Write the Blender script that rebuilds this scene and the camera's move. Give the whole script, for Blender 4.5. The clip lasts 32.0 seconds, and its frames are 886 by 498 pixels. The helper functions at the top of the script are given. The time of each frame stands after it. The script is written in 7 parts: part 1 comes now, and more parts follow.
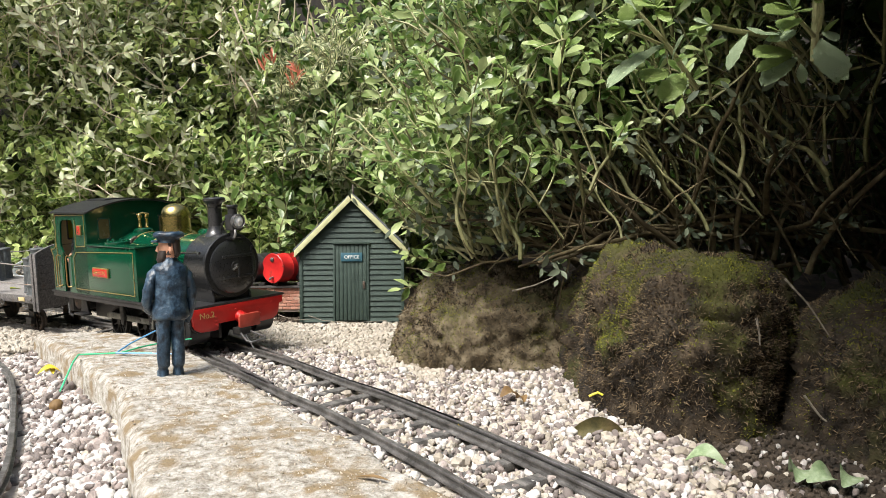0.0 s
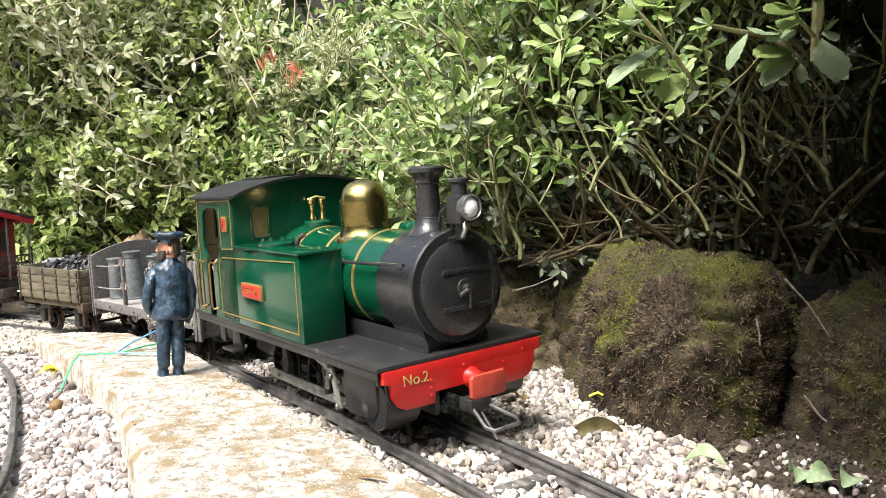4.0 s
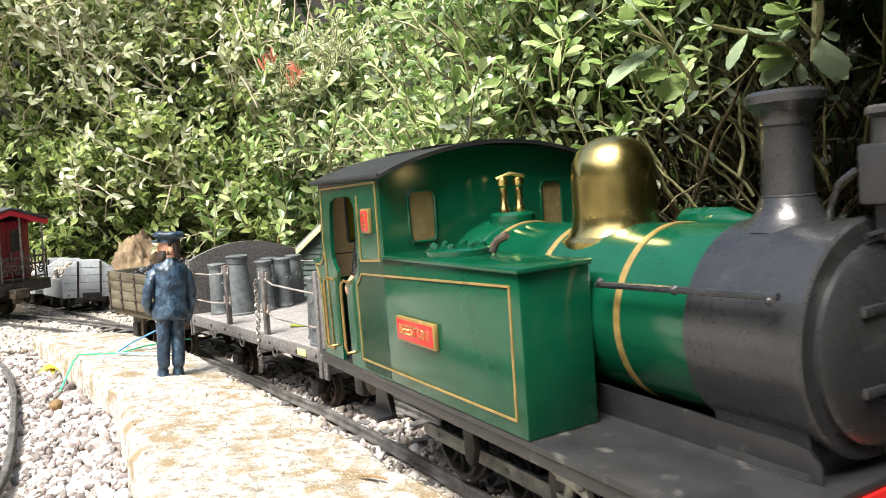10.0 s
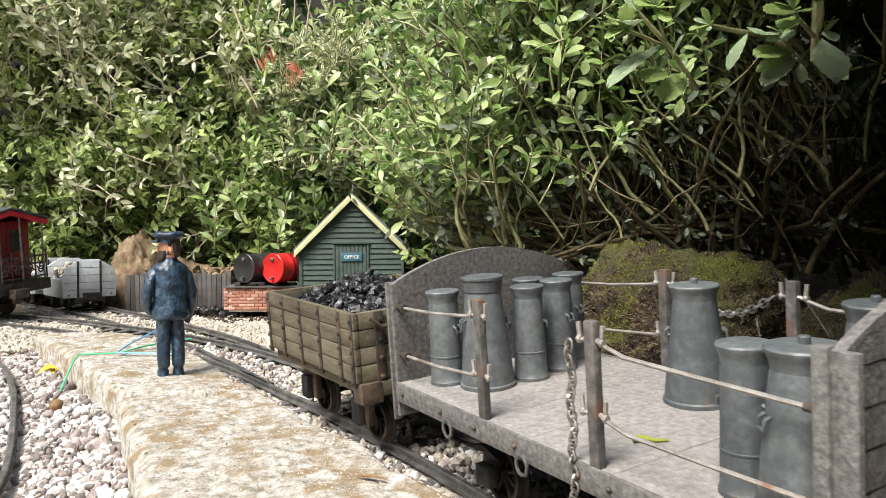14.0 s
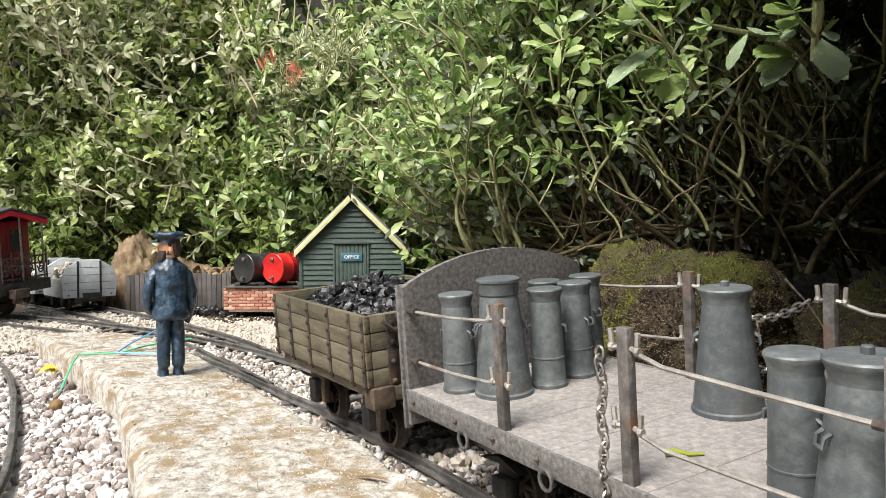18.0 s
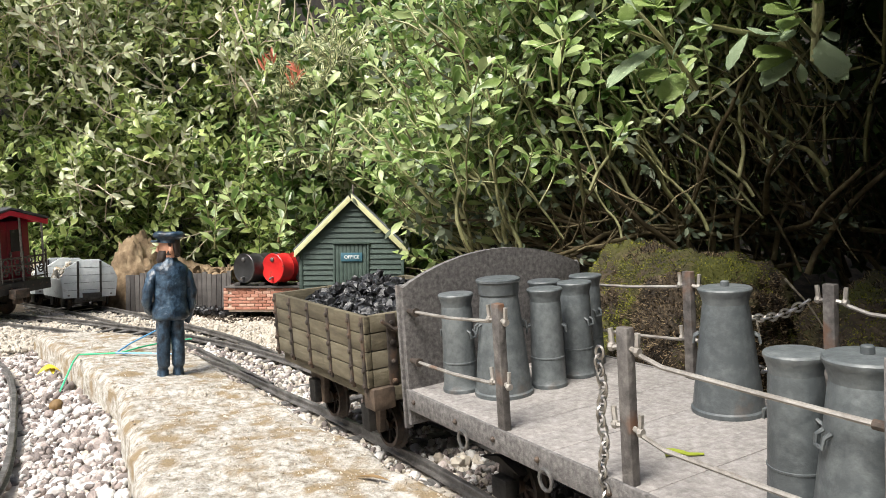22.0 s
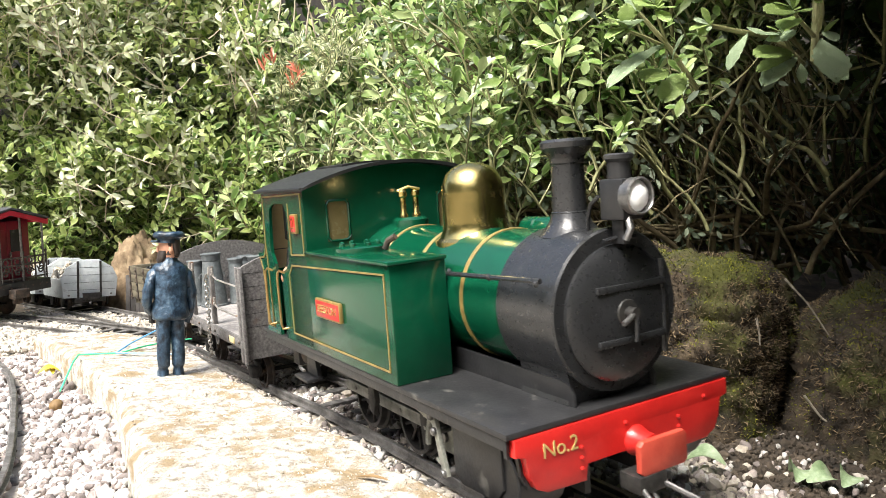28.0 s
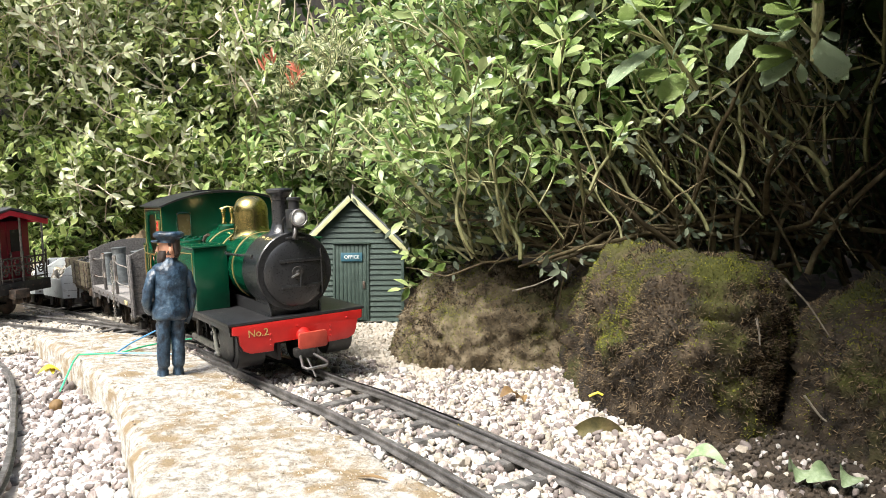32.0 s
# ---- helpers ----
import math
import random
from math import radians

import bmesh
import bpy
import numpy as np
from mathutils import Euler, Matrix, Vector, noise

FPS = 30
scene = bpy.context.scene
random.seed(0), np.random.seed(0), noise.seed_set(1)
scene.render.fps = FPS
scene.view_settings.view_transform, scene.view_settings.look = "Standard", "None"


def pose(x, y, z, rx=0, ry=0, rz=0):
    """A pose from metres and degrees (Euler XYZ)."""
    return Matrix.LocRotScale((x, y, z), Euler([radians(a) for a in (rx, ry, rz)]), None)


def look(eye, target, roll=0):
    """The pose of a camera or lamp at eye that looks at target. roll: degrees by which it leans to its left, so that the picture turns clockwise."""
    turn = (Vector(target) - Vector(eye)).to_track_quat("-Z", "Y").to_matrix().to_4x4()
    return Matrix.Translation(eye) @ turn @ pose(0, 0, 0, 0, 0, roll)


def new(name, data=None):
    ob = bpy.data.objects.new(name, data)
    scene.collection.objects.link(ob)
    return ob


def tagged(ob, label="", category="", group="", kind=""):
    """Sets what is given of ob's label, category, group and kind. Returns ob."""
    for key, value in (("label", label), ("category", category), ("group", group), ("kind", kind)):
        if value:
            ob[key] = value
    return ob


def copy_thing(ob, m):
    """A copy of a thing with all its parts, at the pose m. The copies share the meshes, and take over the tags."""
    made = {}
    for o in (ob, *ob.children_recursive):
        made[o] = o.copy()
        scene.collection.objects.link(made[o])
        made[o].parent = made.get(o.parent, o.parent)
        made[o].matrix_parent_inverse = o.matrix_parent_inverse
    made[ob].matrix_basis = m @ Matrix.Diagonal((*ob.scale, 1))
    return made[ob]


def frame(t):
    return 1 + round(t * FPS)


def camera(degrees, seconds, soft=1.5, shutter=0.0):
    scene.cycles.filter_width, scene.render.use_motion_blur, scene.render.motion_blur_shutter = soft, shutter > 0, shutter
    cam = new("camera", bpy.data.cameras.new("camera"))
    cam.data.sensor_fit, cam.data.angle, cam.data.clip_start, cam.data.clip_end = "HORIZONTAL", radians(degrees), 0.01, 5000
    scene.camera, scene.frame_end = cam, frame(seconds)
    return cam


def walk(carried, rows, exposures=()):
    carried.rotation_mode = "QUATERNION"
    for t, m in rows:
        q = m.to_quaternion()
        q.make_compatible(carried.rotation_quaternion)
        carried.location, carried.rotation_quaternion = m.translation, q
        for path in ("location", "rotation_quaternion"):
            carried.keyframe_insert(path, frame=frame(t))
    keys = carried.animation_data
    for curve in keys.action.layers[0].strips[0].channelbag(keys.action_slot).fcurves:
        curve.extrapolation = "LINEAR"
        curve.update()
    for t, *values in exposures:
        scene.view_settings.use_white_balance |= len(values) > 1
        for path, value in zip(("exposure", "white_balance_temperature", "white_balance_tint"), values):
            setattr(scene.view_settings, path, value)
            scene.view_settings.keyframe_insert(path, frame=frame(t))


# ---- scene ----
cam = camera(61.65, 32.0, soft=0.8, shutter=0.3)
EYE = look((0, 0, 0.1145), (0, 1, 0.1145 - math.tan(radians(1.408))), -0.244)
walk(cam, [(0.0, EYE), (32.0, EYE)],
     exposures=[(0.0, 0.56), (1.5, 0.62), (3.5, 1.05), (6.0, 1.25), (9.0, 1.33), (10.5, 1.15), (13.0, 0.72), (15.0, 0.7), (23.5, 0.68), (25.0, 0.7), (25.5, 0.8), (28.0, 1.27), (30.0, 1.3), (32.0, 1.02)])

# ---- light: bright overcast day ----
world = bpy.data.worlds.new("sky")
scene.world = world
world.use_nodes = True
sky = world.node_tree.nodes.new("ShaderNodeTexSky")
sky.sky_type, sky.sun_disc = "NISHITA", False
sky.sun_elevation, sky.sun_rotation = radians(54), radians(216)
sky.dust_density = 4.0
world.node_tree.links.new(sky.outputs[0], world.node_tree.nodes["Background"].inputs[0])
world.node_tree.nodes["Background"].inputs[1].default_value = 0.12
sun = new("sun", bpy.data.lights.new("sun", "SUN"))
sun.data.energy, sun.data.angle, sun.data.color = 4.8, radians(28), (1.0, 0.98, 0.92)
sun.matrix_world = look((-0.6, -0.82, 1.42), (0, 0, 0))


# ---- materials ----
def material(name, stops, scale=40.0, rough=0.6, metal=0.0, bump=0.2, bscale=None, island=0.0, obj=0.0, coat=0.0, detail=6.0, stretch=(1, 1, 1), leaf=0.0, grime=None, rim=None):
    """Noise over colour stops at two scales, fine relief, and a shift by island or object."""
    m = bpy.data.materials.new(name)
    m.use_nodes = True
    t = m.node_tree
    N, L = t.nodes, t.links
    b = N["Principled BSDF"]
    tc = N.new("ShaderNodeTexCoord")
    mp = N.new("ShaderNodeMapping")
    mp.inputs["Scale"].default_value = stretch
    L.new(tc.outputs["Object"], mp.inputs["Vector"])
    n1 = N.new("ShaderNodeTexNoise")
    n1.inputs["Scale"].default_value, n1.inputs["Detail"].default_value, n1.inputs["Roughness"].default_value = scale, detail, 0.65
    L.new(mp.outputs[0], n1.inputs["Vector"])
    ramp = N.new("ShaderNodeValToRGB")
    r = ramp.color_ramp
    k = len(stops)
    while len(r.elements) < k:
        r.elements.new(0.5)
    for i, c in enumerate(stops):
        r.elements[i].position = 0.34 + 0.34 * i / max(1, k - 1)
        r.elements[i].color = (*c, 1)
    fac = n1.outputs["Fac"]
    if island or obj:
        rnd = N.new("ShaderNodeNewGeometry").outputs["Random Per Island"] if island else N.new("ShaderNodeObjectInfo").outputs["Random"]
        ma = N.new("ShaderNodeMath")
        ma.operation = "MULTIPLY_ADD"
        L.new(rnd, ma.inputs[0])
        ma.inputs[1].default_value = (island or obj)
        mb = N.new("ShaderNodeMath")
        mb.operation = "SUBTRACT"
        L.new(fac, mb.inputs[0])
        mb.inputs[1].default_value = 0.5 * (island or obj)
        L.new(mb.outputs[0], ma.inputs[2])
        fac = ma.outputs[0]
    L.new(fac, ramp.inputs[0])
    col = ramp.outputs[0]
    if grime:
        n3 = N.new("ShaderNodeTexNoise")
        n3.inputs["Scale"].default_value, n3.inputs["Detail"].default_value = grime[1], 8.0
        L.new(tc.outputs["Object"], n3.inputs["Vector"])
        r3 = N.new("ShaderNodeValToRGB")
        r3.color_ramp.elements[0].position, r3.color_ramp.elements[1].position = grime[2], grime[2] + 0.12
        L.new(n3.outputs["Fac"], r3.inputs[0])
        mx = N.new("ShaderNodeMix")
        mx.data_type = "RGBA"
        L.new(r3.outputs[0], mx.inputs["Factor"])
        L.new(col, mx.inputs["A"])
        mx.inputs["B"].default_value = (*grime[0], 1)
        col = mx.outputs["Result"]
    if rim:
        at = N.new("ShaderNodeAttribute")
        at.attribute_name = "rim"
        rp = N.new("ShaderNodeMapRange")
        rp.inputs["From Min"].default_value, rp.inputs["From Max"].default_value, rp.inputs["To Max"].default_value = 0.45, 0.85, rim[1]
        L.new(at.outputs["Fac"], rp.inputs["Value"])
        mr = N.new("ShaderNodeMix")
        mr.data_type = "RGBA"
        L.new(rp.outputs[0], mr.inputs["Factor"])
        L.new(col, mr.inputs["A"])
        mr.inputs["B"].default_value = (*rim[0], 1)
        col = mr.outputs["Result"]
    L.new(col, b.inputs["Base Color"])
    n2 = N.new("ShaderNodeTexNoise")
    n2.inputs["Scale"].default_value, n2.inputs["Detail"].default_value = bscale or scale * 5, 5.0
    L.new(mp.outputs[0], n2.inputs["Vector"])
    rr = N.new("ShaderNodeMapRange")
    rr.inputs["To Min"].default_value, rr.inputs["To Max"].default_value = max(0.03, rough - 0.12), min(1.0, rough + 0.12)
    L.new(n2.outputs["Fac"], rr.inputs["Value"])
    L.new(rr.outputs[0], b.inputs["Roughness"])
    b.inputs["Metallic"].default_value = metal
    b.inputs["Coat Weight"].default_value = coat
    b.inputs["Coat Roughness"].default_value = 0.12
    if bump:
        bp = N.new("ShaderNodeBump")
        bp.inputs["Strength"].default_value, bp.inputs["Distance"].default_value = bump, 0.001
        L.new(n2.outputs["Fac"], bp.inputs["Height"])
        L.new(bp.outputs[0], b.inputs["Normal"])
    if leaf:
        tr = N.new("ShaderNodeBsdfTranslucent")
        L.new(col, tr.inputs[0])
        ms = N.new("ShaderNodeMixShader")
        ms.inputs[0].default_value = leaf
        L.new(b.outputs[0], ms.inputs[1])
        L.new(tr.outputs[0], ms.inputs[2])
        L.new(ms.outputs[0], N["Material Output"].inputs[0])
    return m


GREEN = material("green_paint", [(0.0012, 0.041, 0.0188), (0.0028, 0.055, 0.0262)], 60, 0.15, bump=0.03, bscale=700)
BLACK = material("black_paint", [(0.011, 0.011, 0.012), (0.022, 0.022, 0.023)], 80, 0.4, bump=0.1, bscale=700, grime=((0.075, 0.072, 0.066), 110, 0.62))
SMOKE = material("smokebox_black", [(0.012, 0.0125, 0.0134), (0.022, 0.0227, 0.0242)], 60, 0.3, bump=0.12, bscale=700, coat=0.15, grime=((0.04, 0.039, 0.037), 140, 0.68))
RED = material("red_paint", [(0.4, 0.011, 0.01), (0.5, 0.02, 0.016)], 60, 0.34, bump=0.1, bscale=500, coat=0.15)
BRASS = material("brass", [(0.55, 0.43, 0.16), (0.6, 0.48, 0.185)], 30, 0.24, metal=1.0, bump=0)
DULLBRASS = material("dull_brass", [(0.22, 0.13, 0.045), (0.36, 0.23, 0.09)], 120, 0.42, metal=0.7, bump=0.1)
PALEGOLD = material("pale_gold_paint", [(0.42, 0.3, 0.1), (0.6, 0.45, 0.18)], 200, 0.4, metal=0.2, bump=0)
DULLRED = material("scuffed_dull_red", [(0.3, 0.03, 0.018), (0.42, 0.06, 0.035)], 90, 0.5, bump=0.15, grime=((0.2, 0.07, 0.04), 120, 0.6))
VALANCERED = material("crimson_valance", [(0.42, 0.012, 0.03), (0.54, 0.02, 0.045)], 60, 0.45, bump=0.08)
LINING = material("gold_lining", [(0.16, 0.105, 0.03), (0.28, 0.19, 0.06)], 200, 0.45, metal=0.15, bump=0)
STEEL = material("worn_steel", [(0.1, 0.1, 0.1), (0.3, 0.29, 0.28)], 150, 0.4, metal=0.8, bump=0.1)
DARKSTEEL = material("oily_dark_steel", [(0.02, 0.02, 0.02), (0.07, 0.065, 0.06)], 150, 0.5, metal=0.6, bump=0.1)
GLASS = material("lamp_glass", [(0.85, 0.85, 0.85), (0.95, 0.95, 0.95)], 30, 0.12, bump=0)
CREAM = material("cream_cab_paint", [(0.5, 0.4, 0.2), (0.62, 0.52, 0.28)], 50, 0.5, bump=0.05)
GREYWOOD = material("weathered_grey_wood", [(0.06, 0.056, 0.054), (0.115, 0.108, 0.105), (0.18, 0.17, 0.163)], 480, 0.8, bump=0.4, bscale=900, detail=8, grime=((0.11, 0.075, 0.055), 45, 0.64))
DECKWOOD = material("pale_dusty_deck", [(0.15, 0.138, 0.131), (0.215, 0.2, 0.19), (0.28, 0.265, 0.255)], 420, 0.9, bump=0.4, bscale=900, detail=8, obj=0.04, grime=((0.19, 0.145, 0.118), 24, 0.58))
POSTWOOD = material("rust_stained_post", [(0.035, 0.031, 0.029), (0.09, 0.082, 0.077), (0.16, 0.148, 0.138)], 160, 0.7, bump=0.4, bscale=700, detail=12, grime=((0.12, 0.06, 0.033), 70, 0.57))
WIRE = material("pale_zinc_wire", [(0.2, 0.18, 0.16), (0.38, 0.36, 0.33)], 150, 0.45, metal=0.35, bump=0.2, grime=((0.22, 0.12, 0.07), 90, 0.62))
GEAR = material("grey_green_valve_gear", [(0.11, 0.11, 0.092), (0.22, 0.22, 0.19), (0.34, 0.33, 0.29)], 120, 0.45, metal=0.2, bump=0.15)
ROOFBLACK = material("sooty_roof_black", [(0.006, 0.0062, 0.0066), (0.013, 0.0133, 0.014)], 90, 0.5, bump=0.15, bscale=600, grime=((0.03, 0.03, 0.028), 160, 0.68))
BROWNIRON = material("brown_painted_iron", [(0.03, 0.02, 0.014), (0.075, 0.052, 0.036), (0.13, 0.095, 0.066)], 100, 0.65, bump=0.3)
CHURN = material("milk_churn_grey", [(0.058, 0.066, 0.07), (0.086, 0.097, 0.101), (0.125, 0.137, 0.14)], 240, 0.5, metal=0.0, bump=0.3, bscale=420, obj=0.25, detail=10, grime=((0.1, 0.068, 0.05), 55, 0.62))
OLIVE = material("olive_brown_planks", [(0.055, 0.045, 0.027), (0.1, 0.085, 0.053), (0.15, 0.131, 0.09)], 90, 0.75, bump=0.4, bscale=500, stretch=(0.35, 1, 1.8), obj=0.15, detail=10, grime=((0.055, 0.043, 0.028), 70, 0.6))
IRON = material("rusty_dark_iron", [(0.03, 0.026, 0.024), (0.075, 0.06, 0.05), (0.14, 0.09, 0.06)], 120, 0.6, metal=0.4, bump=0.2)
CHAIN = material("bright_chain", [(0.25, 0.23, 0.21), (0.5, 0.48, 0.45)], 200, 0.35, metal=0.9, bump=0.1)
COAL = material("coal", [(0.005, 0.005, 0.006), (0.024, 0.024, 0.026)], 160, 0.42, bump=0.7, bscale=400, island=0.5)
GREYPAINT = material("pale_grey_wagon_paint", [(0.42, 0.45, 0.46), (0.58, 0.61, 0.62)], 60, 0.75, bump=0.3, grime=((0.18, 0.175, 0.17), 55, 0.62))
GREYSTONE = material("pale_lichened_stone", [(0.15, 0.12, 0.085), (0.33, 0.3, 0.25), (0.47, 0.44, 0.39), (0.54, 0.515, 0.47)], 240, 0.9, bump=1.0, bscale=520, detail=10, grime=((0.24, 0.175, 0.095), 26, 0.5))
COACHRED = material("crimson_coach_paint", [(0.16, 0.006, 0.018), (0.23, 0.01, 0.027)], 50, 0.35, bump=0.05)
ROOFGREY = material("dark_felt_roof", [(0.03, 0.03, 0.034), (0.07, 0.07, 0.075)], 60, 0.8, bump=0.4)
SHEDGREEN = material("grey_green_boards", [(0.024, 0.042, 0.034), (0.042, 0.068, 0.056)], 60, 0.65, bump=0.2, bscale=500, stretch=(1, 1, 2), obj=0.12)
TRIM = material("cream_green_trim", [(0.42, 0.43, 0.22), (0.62, 0.6, 0.36)], 70, 0.6, bump=0.2)
SHEDROOF = material("slate_felt", [(0.09, 0.1, 0.11), (0.17, 0.18, 0.19)], 60, 0.7, bump=0.3)
SIGNBLUE = material("blue_sign", [(0.03, 0.095, 0.13), (0.05, 0.13, 0.17)], 60, 0.4, bump=0)
WHITE = material("white_lettering", [(0.75, 0.75, 0.72), (0.85, 0.85, 0.82)], 60, 0.5, bump=0)
BARRELRED = material("red_drum", [(0.4, 0.012, 0.014), (0.55, 0.025, 0.022)], 60, 0.35, bump=0.08, grime=((0.2, 0.03, 0.02), 80, 0.62))
BARRELBLACK = material("black_drum", [(0.012, 0.012, 0.013), (0.035, 0.035, 0.036)], 60, 0.35, bump=0.08)
BRICK = material("model_brick", [(0.3, 0.13, 0.085), (0.42, 0.2, 0.14), (0.5, 0.3, 0.22)], 80, 0.8, bump=0.3, obj=0.5)
MORTAR = material("pale_mortar", [(0.4, 0.33, 0.27), (0.52, 0.44, 0.37)], 80, 0.9, bump=0.4)
TARRED = material("tarred_boards", [(0.035, 0.031, 0.029), (0.085, 0.077, 0.072)], 60, 0.8, bump=0.4, obj=0.3)
STONE = material("pale_lichened_stone", [(0.14, 0.115, 0.085), (0.275, 0.25, 0.21), (0.39, 0.37, 0.335), (0.49, 0.48, 0.455)], 200, 0.9, bump=1.0, bscale=700, detail=15, grime=((0.2, 0.148, 0.085), 60, 0.51))
BALLAST = material("pink_granite_chips", [(0.16, 0.135, 0.125), (0.29, 0.24, 0.218), (0.385, 0.34, 0.318), (0.5, 0.48, 0.458)], 90, 0.88, bump=0.8, bscale=600, island=0.8)
# near-black, standing in for the shade between the plants
GAPSHADE = material("gap_shade_dark", [(0.005, 0.004, 0.002), (0.011, 0.008, 0.005), (0.022, 0.017, 0.01)], 60, 0.95, bump=0.9, bscale=240)
PALEGRIT = material("dusty_grit", [(0.26, 0.225, 0.18), (0.38, 0.34, 0.285), (0.48, 0.445, 0.39)], 50, 0.95, bump=1.0, bscale=220)
SOIL = material("dry_brown_soil", [(0.016, 0.012, 0.008), (0.045, 0.033, 0.022), (0.09, 0.068, 0.048)], 60, 0.95, bump=0.9, bscale=240)
GRIT = material("dusty_ground", [(0.28, 0.24, 0.19), (0.42, 0.37, 0.31), (0.5, 0.45, 0.38)], 50, 0.95, bump=1.0, bscale=220)
# rock below the bush: its shade put into the colour, besides moss patches
SHADEROCK = material("mossy_rock", [(0.008, 0.0055, 0.003), (0.02, 0.0135, 0.007), (0.04, 0.027, 0.014), (0.09, 0.066, 0.04)], 75, 0.95, bump=1.0, bscale=620, detail=14, grime=((0.045, 0.047, 0.004), 17, 0.5))
MOSS = material("moss", [(0.028, 0.033, 0.002), (0.066, 0.074, 0.004), (0.115, 0.122, 0.007), (0.18, 0.18, 0.015)], 30, 0.95, bump=0.6, island=0.9)
DRYMOSS = material("brown_dry_moss", [(0.013, 0.0075, 0.0032), (0.038, 0.023, 0.0095), (0.078, 0.05, 0.022), (0.17, 0.125, 0.07)], 30, 0.95, bump=0.6, island=0.95)
PALEROCK = material("sandy_mossy_rock", [(0.04, 0.03, 0.016), (0.085, 0.064, 0.036), (0.15, 0.12, 0.075), (0.22, 0.18, 0.12)], 60, 0.95, bump=1.0, bscale=420, detail=14, grime=((0.045, 0.042, 0.012), 16, 0.52))
RAIL = material("weathered_rail", [(0.07, 0.066, 0.062), (0.15, 0.143, 0.136), (0.26, 0.25, 0.24)], 90, 0.45, metal=0.5, bump=0.2)
SLEEPER = material("grey_sleeper", [(0.035, 0.033, 0.032), (0.09, 0.085, 0.08), (0.17, 0.16, 0.15)], 60, 0.85, bump=0.4, stretch=(1, 4, 4))
UNIFORM = material("blue_painted_uniform", [(0.006, 0.012, 0.022), (0.016, 0.035, 0.06), (0.034, 0.066, 0.105), (0.075, 0.12, 0.165)], 170, 0.4, bump=1.0, bscale=300, grime=((0.005, 0.009, 0.015), 120, 0.56))
SKIN = material("painted_face", [(0.42, 0.2, 0.12), (0.55, 0.3, 0.2)], 120, 0.5, bump=0.2)
HAIR = material("painted_hair", [(0.015, 0.01, 0.008), (0.05, 0.03, 0.02)], 200, 0.6, bump=0.5)
BLACKLEATHER = material("black_jacket", [(0.003, 0.003, 0.0035), (0.008, 0.0082, 0.0095)], 120, 0.25, bump=0.9, bscale=160)
LEAFA = material("hedge_leaves", [(0.055, 0.115, 0.014), (0.165, 0.27, 0.043), (0.305, 0.42, 0.092), (0.46, 0.55, 0.19)], 60, 0.34, bump=0.1, island=0.95, leaf=0.3, rim=((0.6, 0.64, 0.3), 0.5))
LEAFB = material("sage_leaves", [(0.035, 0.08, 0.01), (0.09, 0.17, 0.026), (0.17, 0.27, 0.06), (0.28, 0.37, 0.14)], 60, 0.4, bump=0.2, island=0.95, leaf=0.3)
LEAFC = material("bright_leaves", [(0.075, 0.135, 0.025), (0.165, 0.26, 0.055), (0.28, 0.38, 0.115), (0.38, 0.46, 0.2)], 60, 0.35, bump=0.3, bscale=500, island=0.8, leaf=0.3, rim=((0.38, 0.46, 0.22), 0.25))
GREENSTEM = material("pale_green_stem", [(0.13, 0.13, 0.05), (0.24, 0.235, 0.105), (0.36, 0.355, 0.19)], 90, 0.65, bump=0.4, island=0.6)
# darkened leaves: gap shade put into the colour; also on the unseen crown
LEAFSHADE = material("shade_dark_leaves", [(0.03, 0.06, 0.01), (0.06, 0.1, 0.02), (0.1, 0.15, 0.04)], 60, 0.4, bump=0.1, island=0.8, leaf=0.2)
LEAFDULL = material("dull_grey_sage_leaf", [(0.05, 0.07, 0.036), (0.1, 0.125, 0.075), (0.17, 0.2, 0.135)], 60, 0.6, bump=0.3, island=0.8, leaf=0.2)
LEAFHEART = material("dark_leaf_heart", [(0.04, 0.09, 0.015), (0.09, 0.15, 0.035)], 60, 0.4, bump=0.1, island=0.6, leaf=0.2)
LEAFOLIVE = material("olive_withered_leaf", [(0.045, 0.04, 0.012), (0.1, 0.085, 0.03), (0.17, 0.13, 0.06)], 100, 0.6, bump=0.4, leaf=0.15)
DEADTWIG = material("grey_dead_twig", [(0.09, 0.075, 0.055), (0.19, 0.165, 0.13), (0.28, 0.25, 0.2)], 200, 0.8, bump=0.5)
LEAFPALE = material("pale_hedge_shoots", [(0.26, 0.3, 0.13), (0.42, 0.45, 0.25), (0.58, 0.6, 0.42)], 60, 0.4, bump=0.1, island=0.8, leaf=0.3)
LEAFGREY = material("downy_grey_green_leaf", [(0.2, 0.29, 0.14), (0.33, 0.42, 0.25), (0.46, 0.54, 0.38)], 160, 0.5, bump=0.6, bscale=700, leaf=0.25)
LEAFCREAM = material("cream_leaf_edge", [(0.66, 0.66, 0.36), (0.8, 0.79, 0.52)], 60, 0.45, bump=0, leaf=0.3)
LEAFRED = material("red_new_leaf", [(0.5, 0.13, 0.08), (0.66, 0.25, 0.16)], 60, 0.4, bump=0, leaf=0.3)
LEAFDEAD = material("dead_leaf", [(0.14, 0.08, 0.03), (0.28, 0.18, 0.08)], 100, 0.7, bump=0.3, leaf=0.2)
LEAFYELLOW = material("yellow_leaf", [(0.55, 0.42, 0.02), (0.7, 0.55, 0.05)], 100, 0.6, bump=0.2)
TWIG = material("grey_green_stem", [(0.1, 0.1, 0.05), (0.19, 0.18, 0.1), (0.28, 0.27, 0.17)], 90, 0.7, bump=0.4, island=0.6)
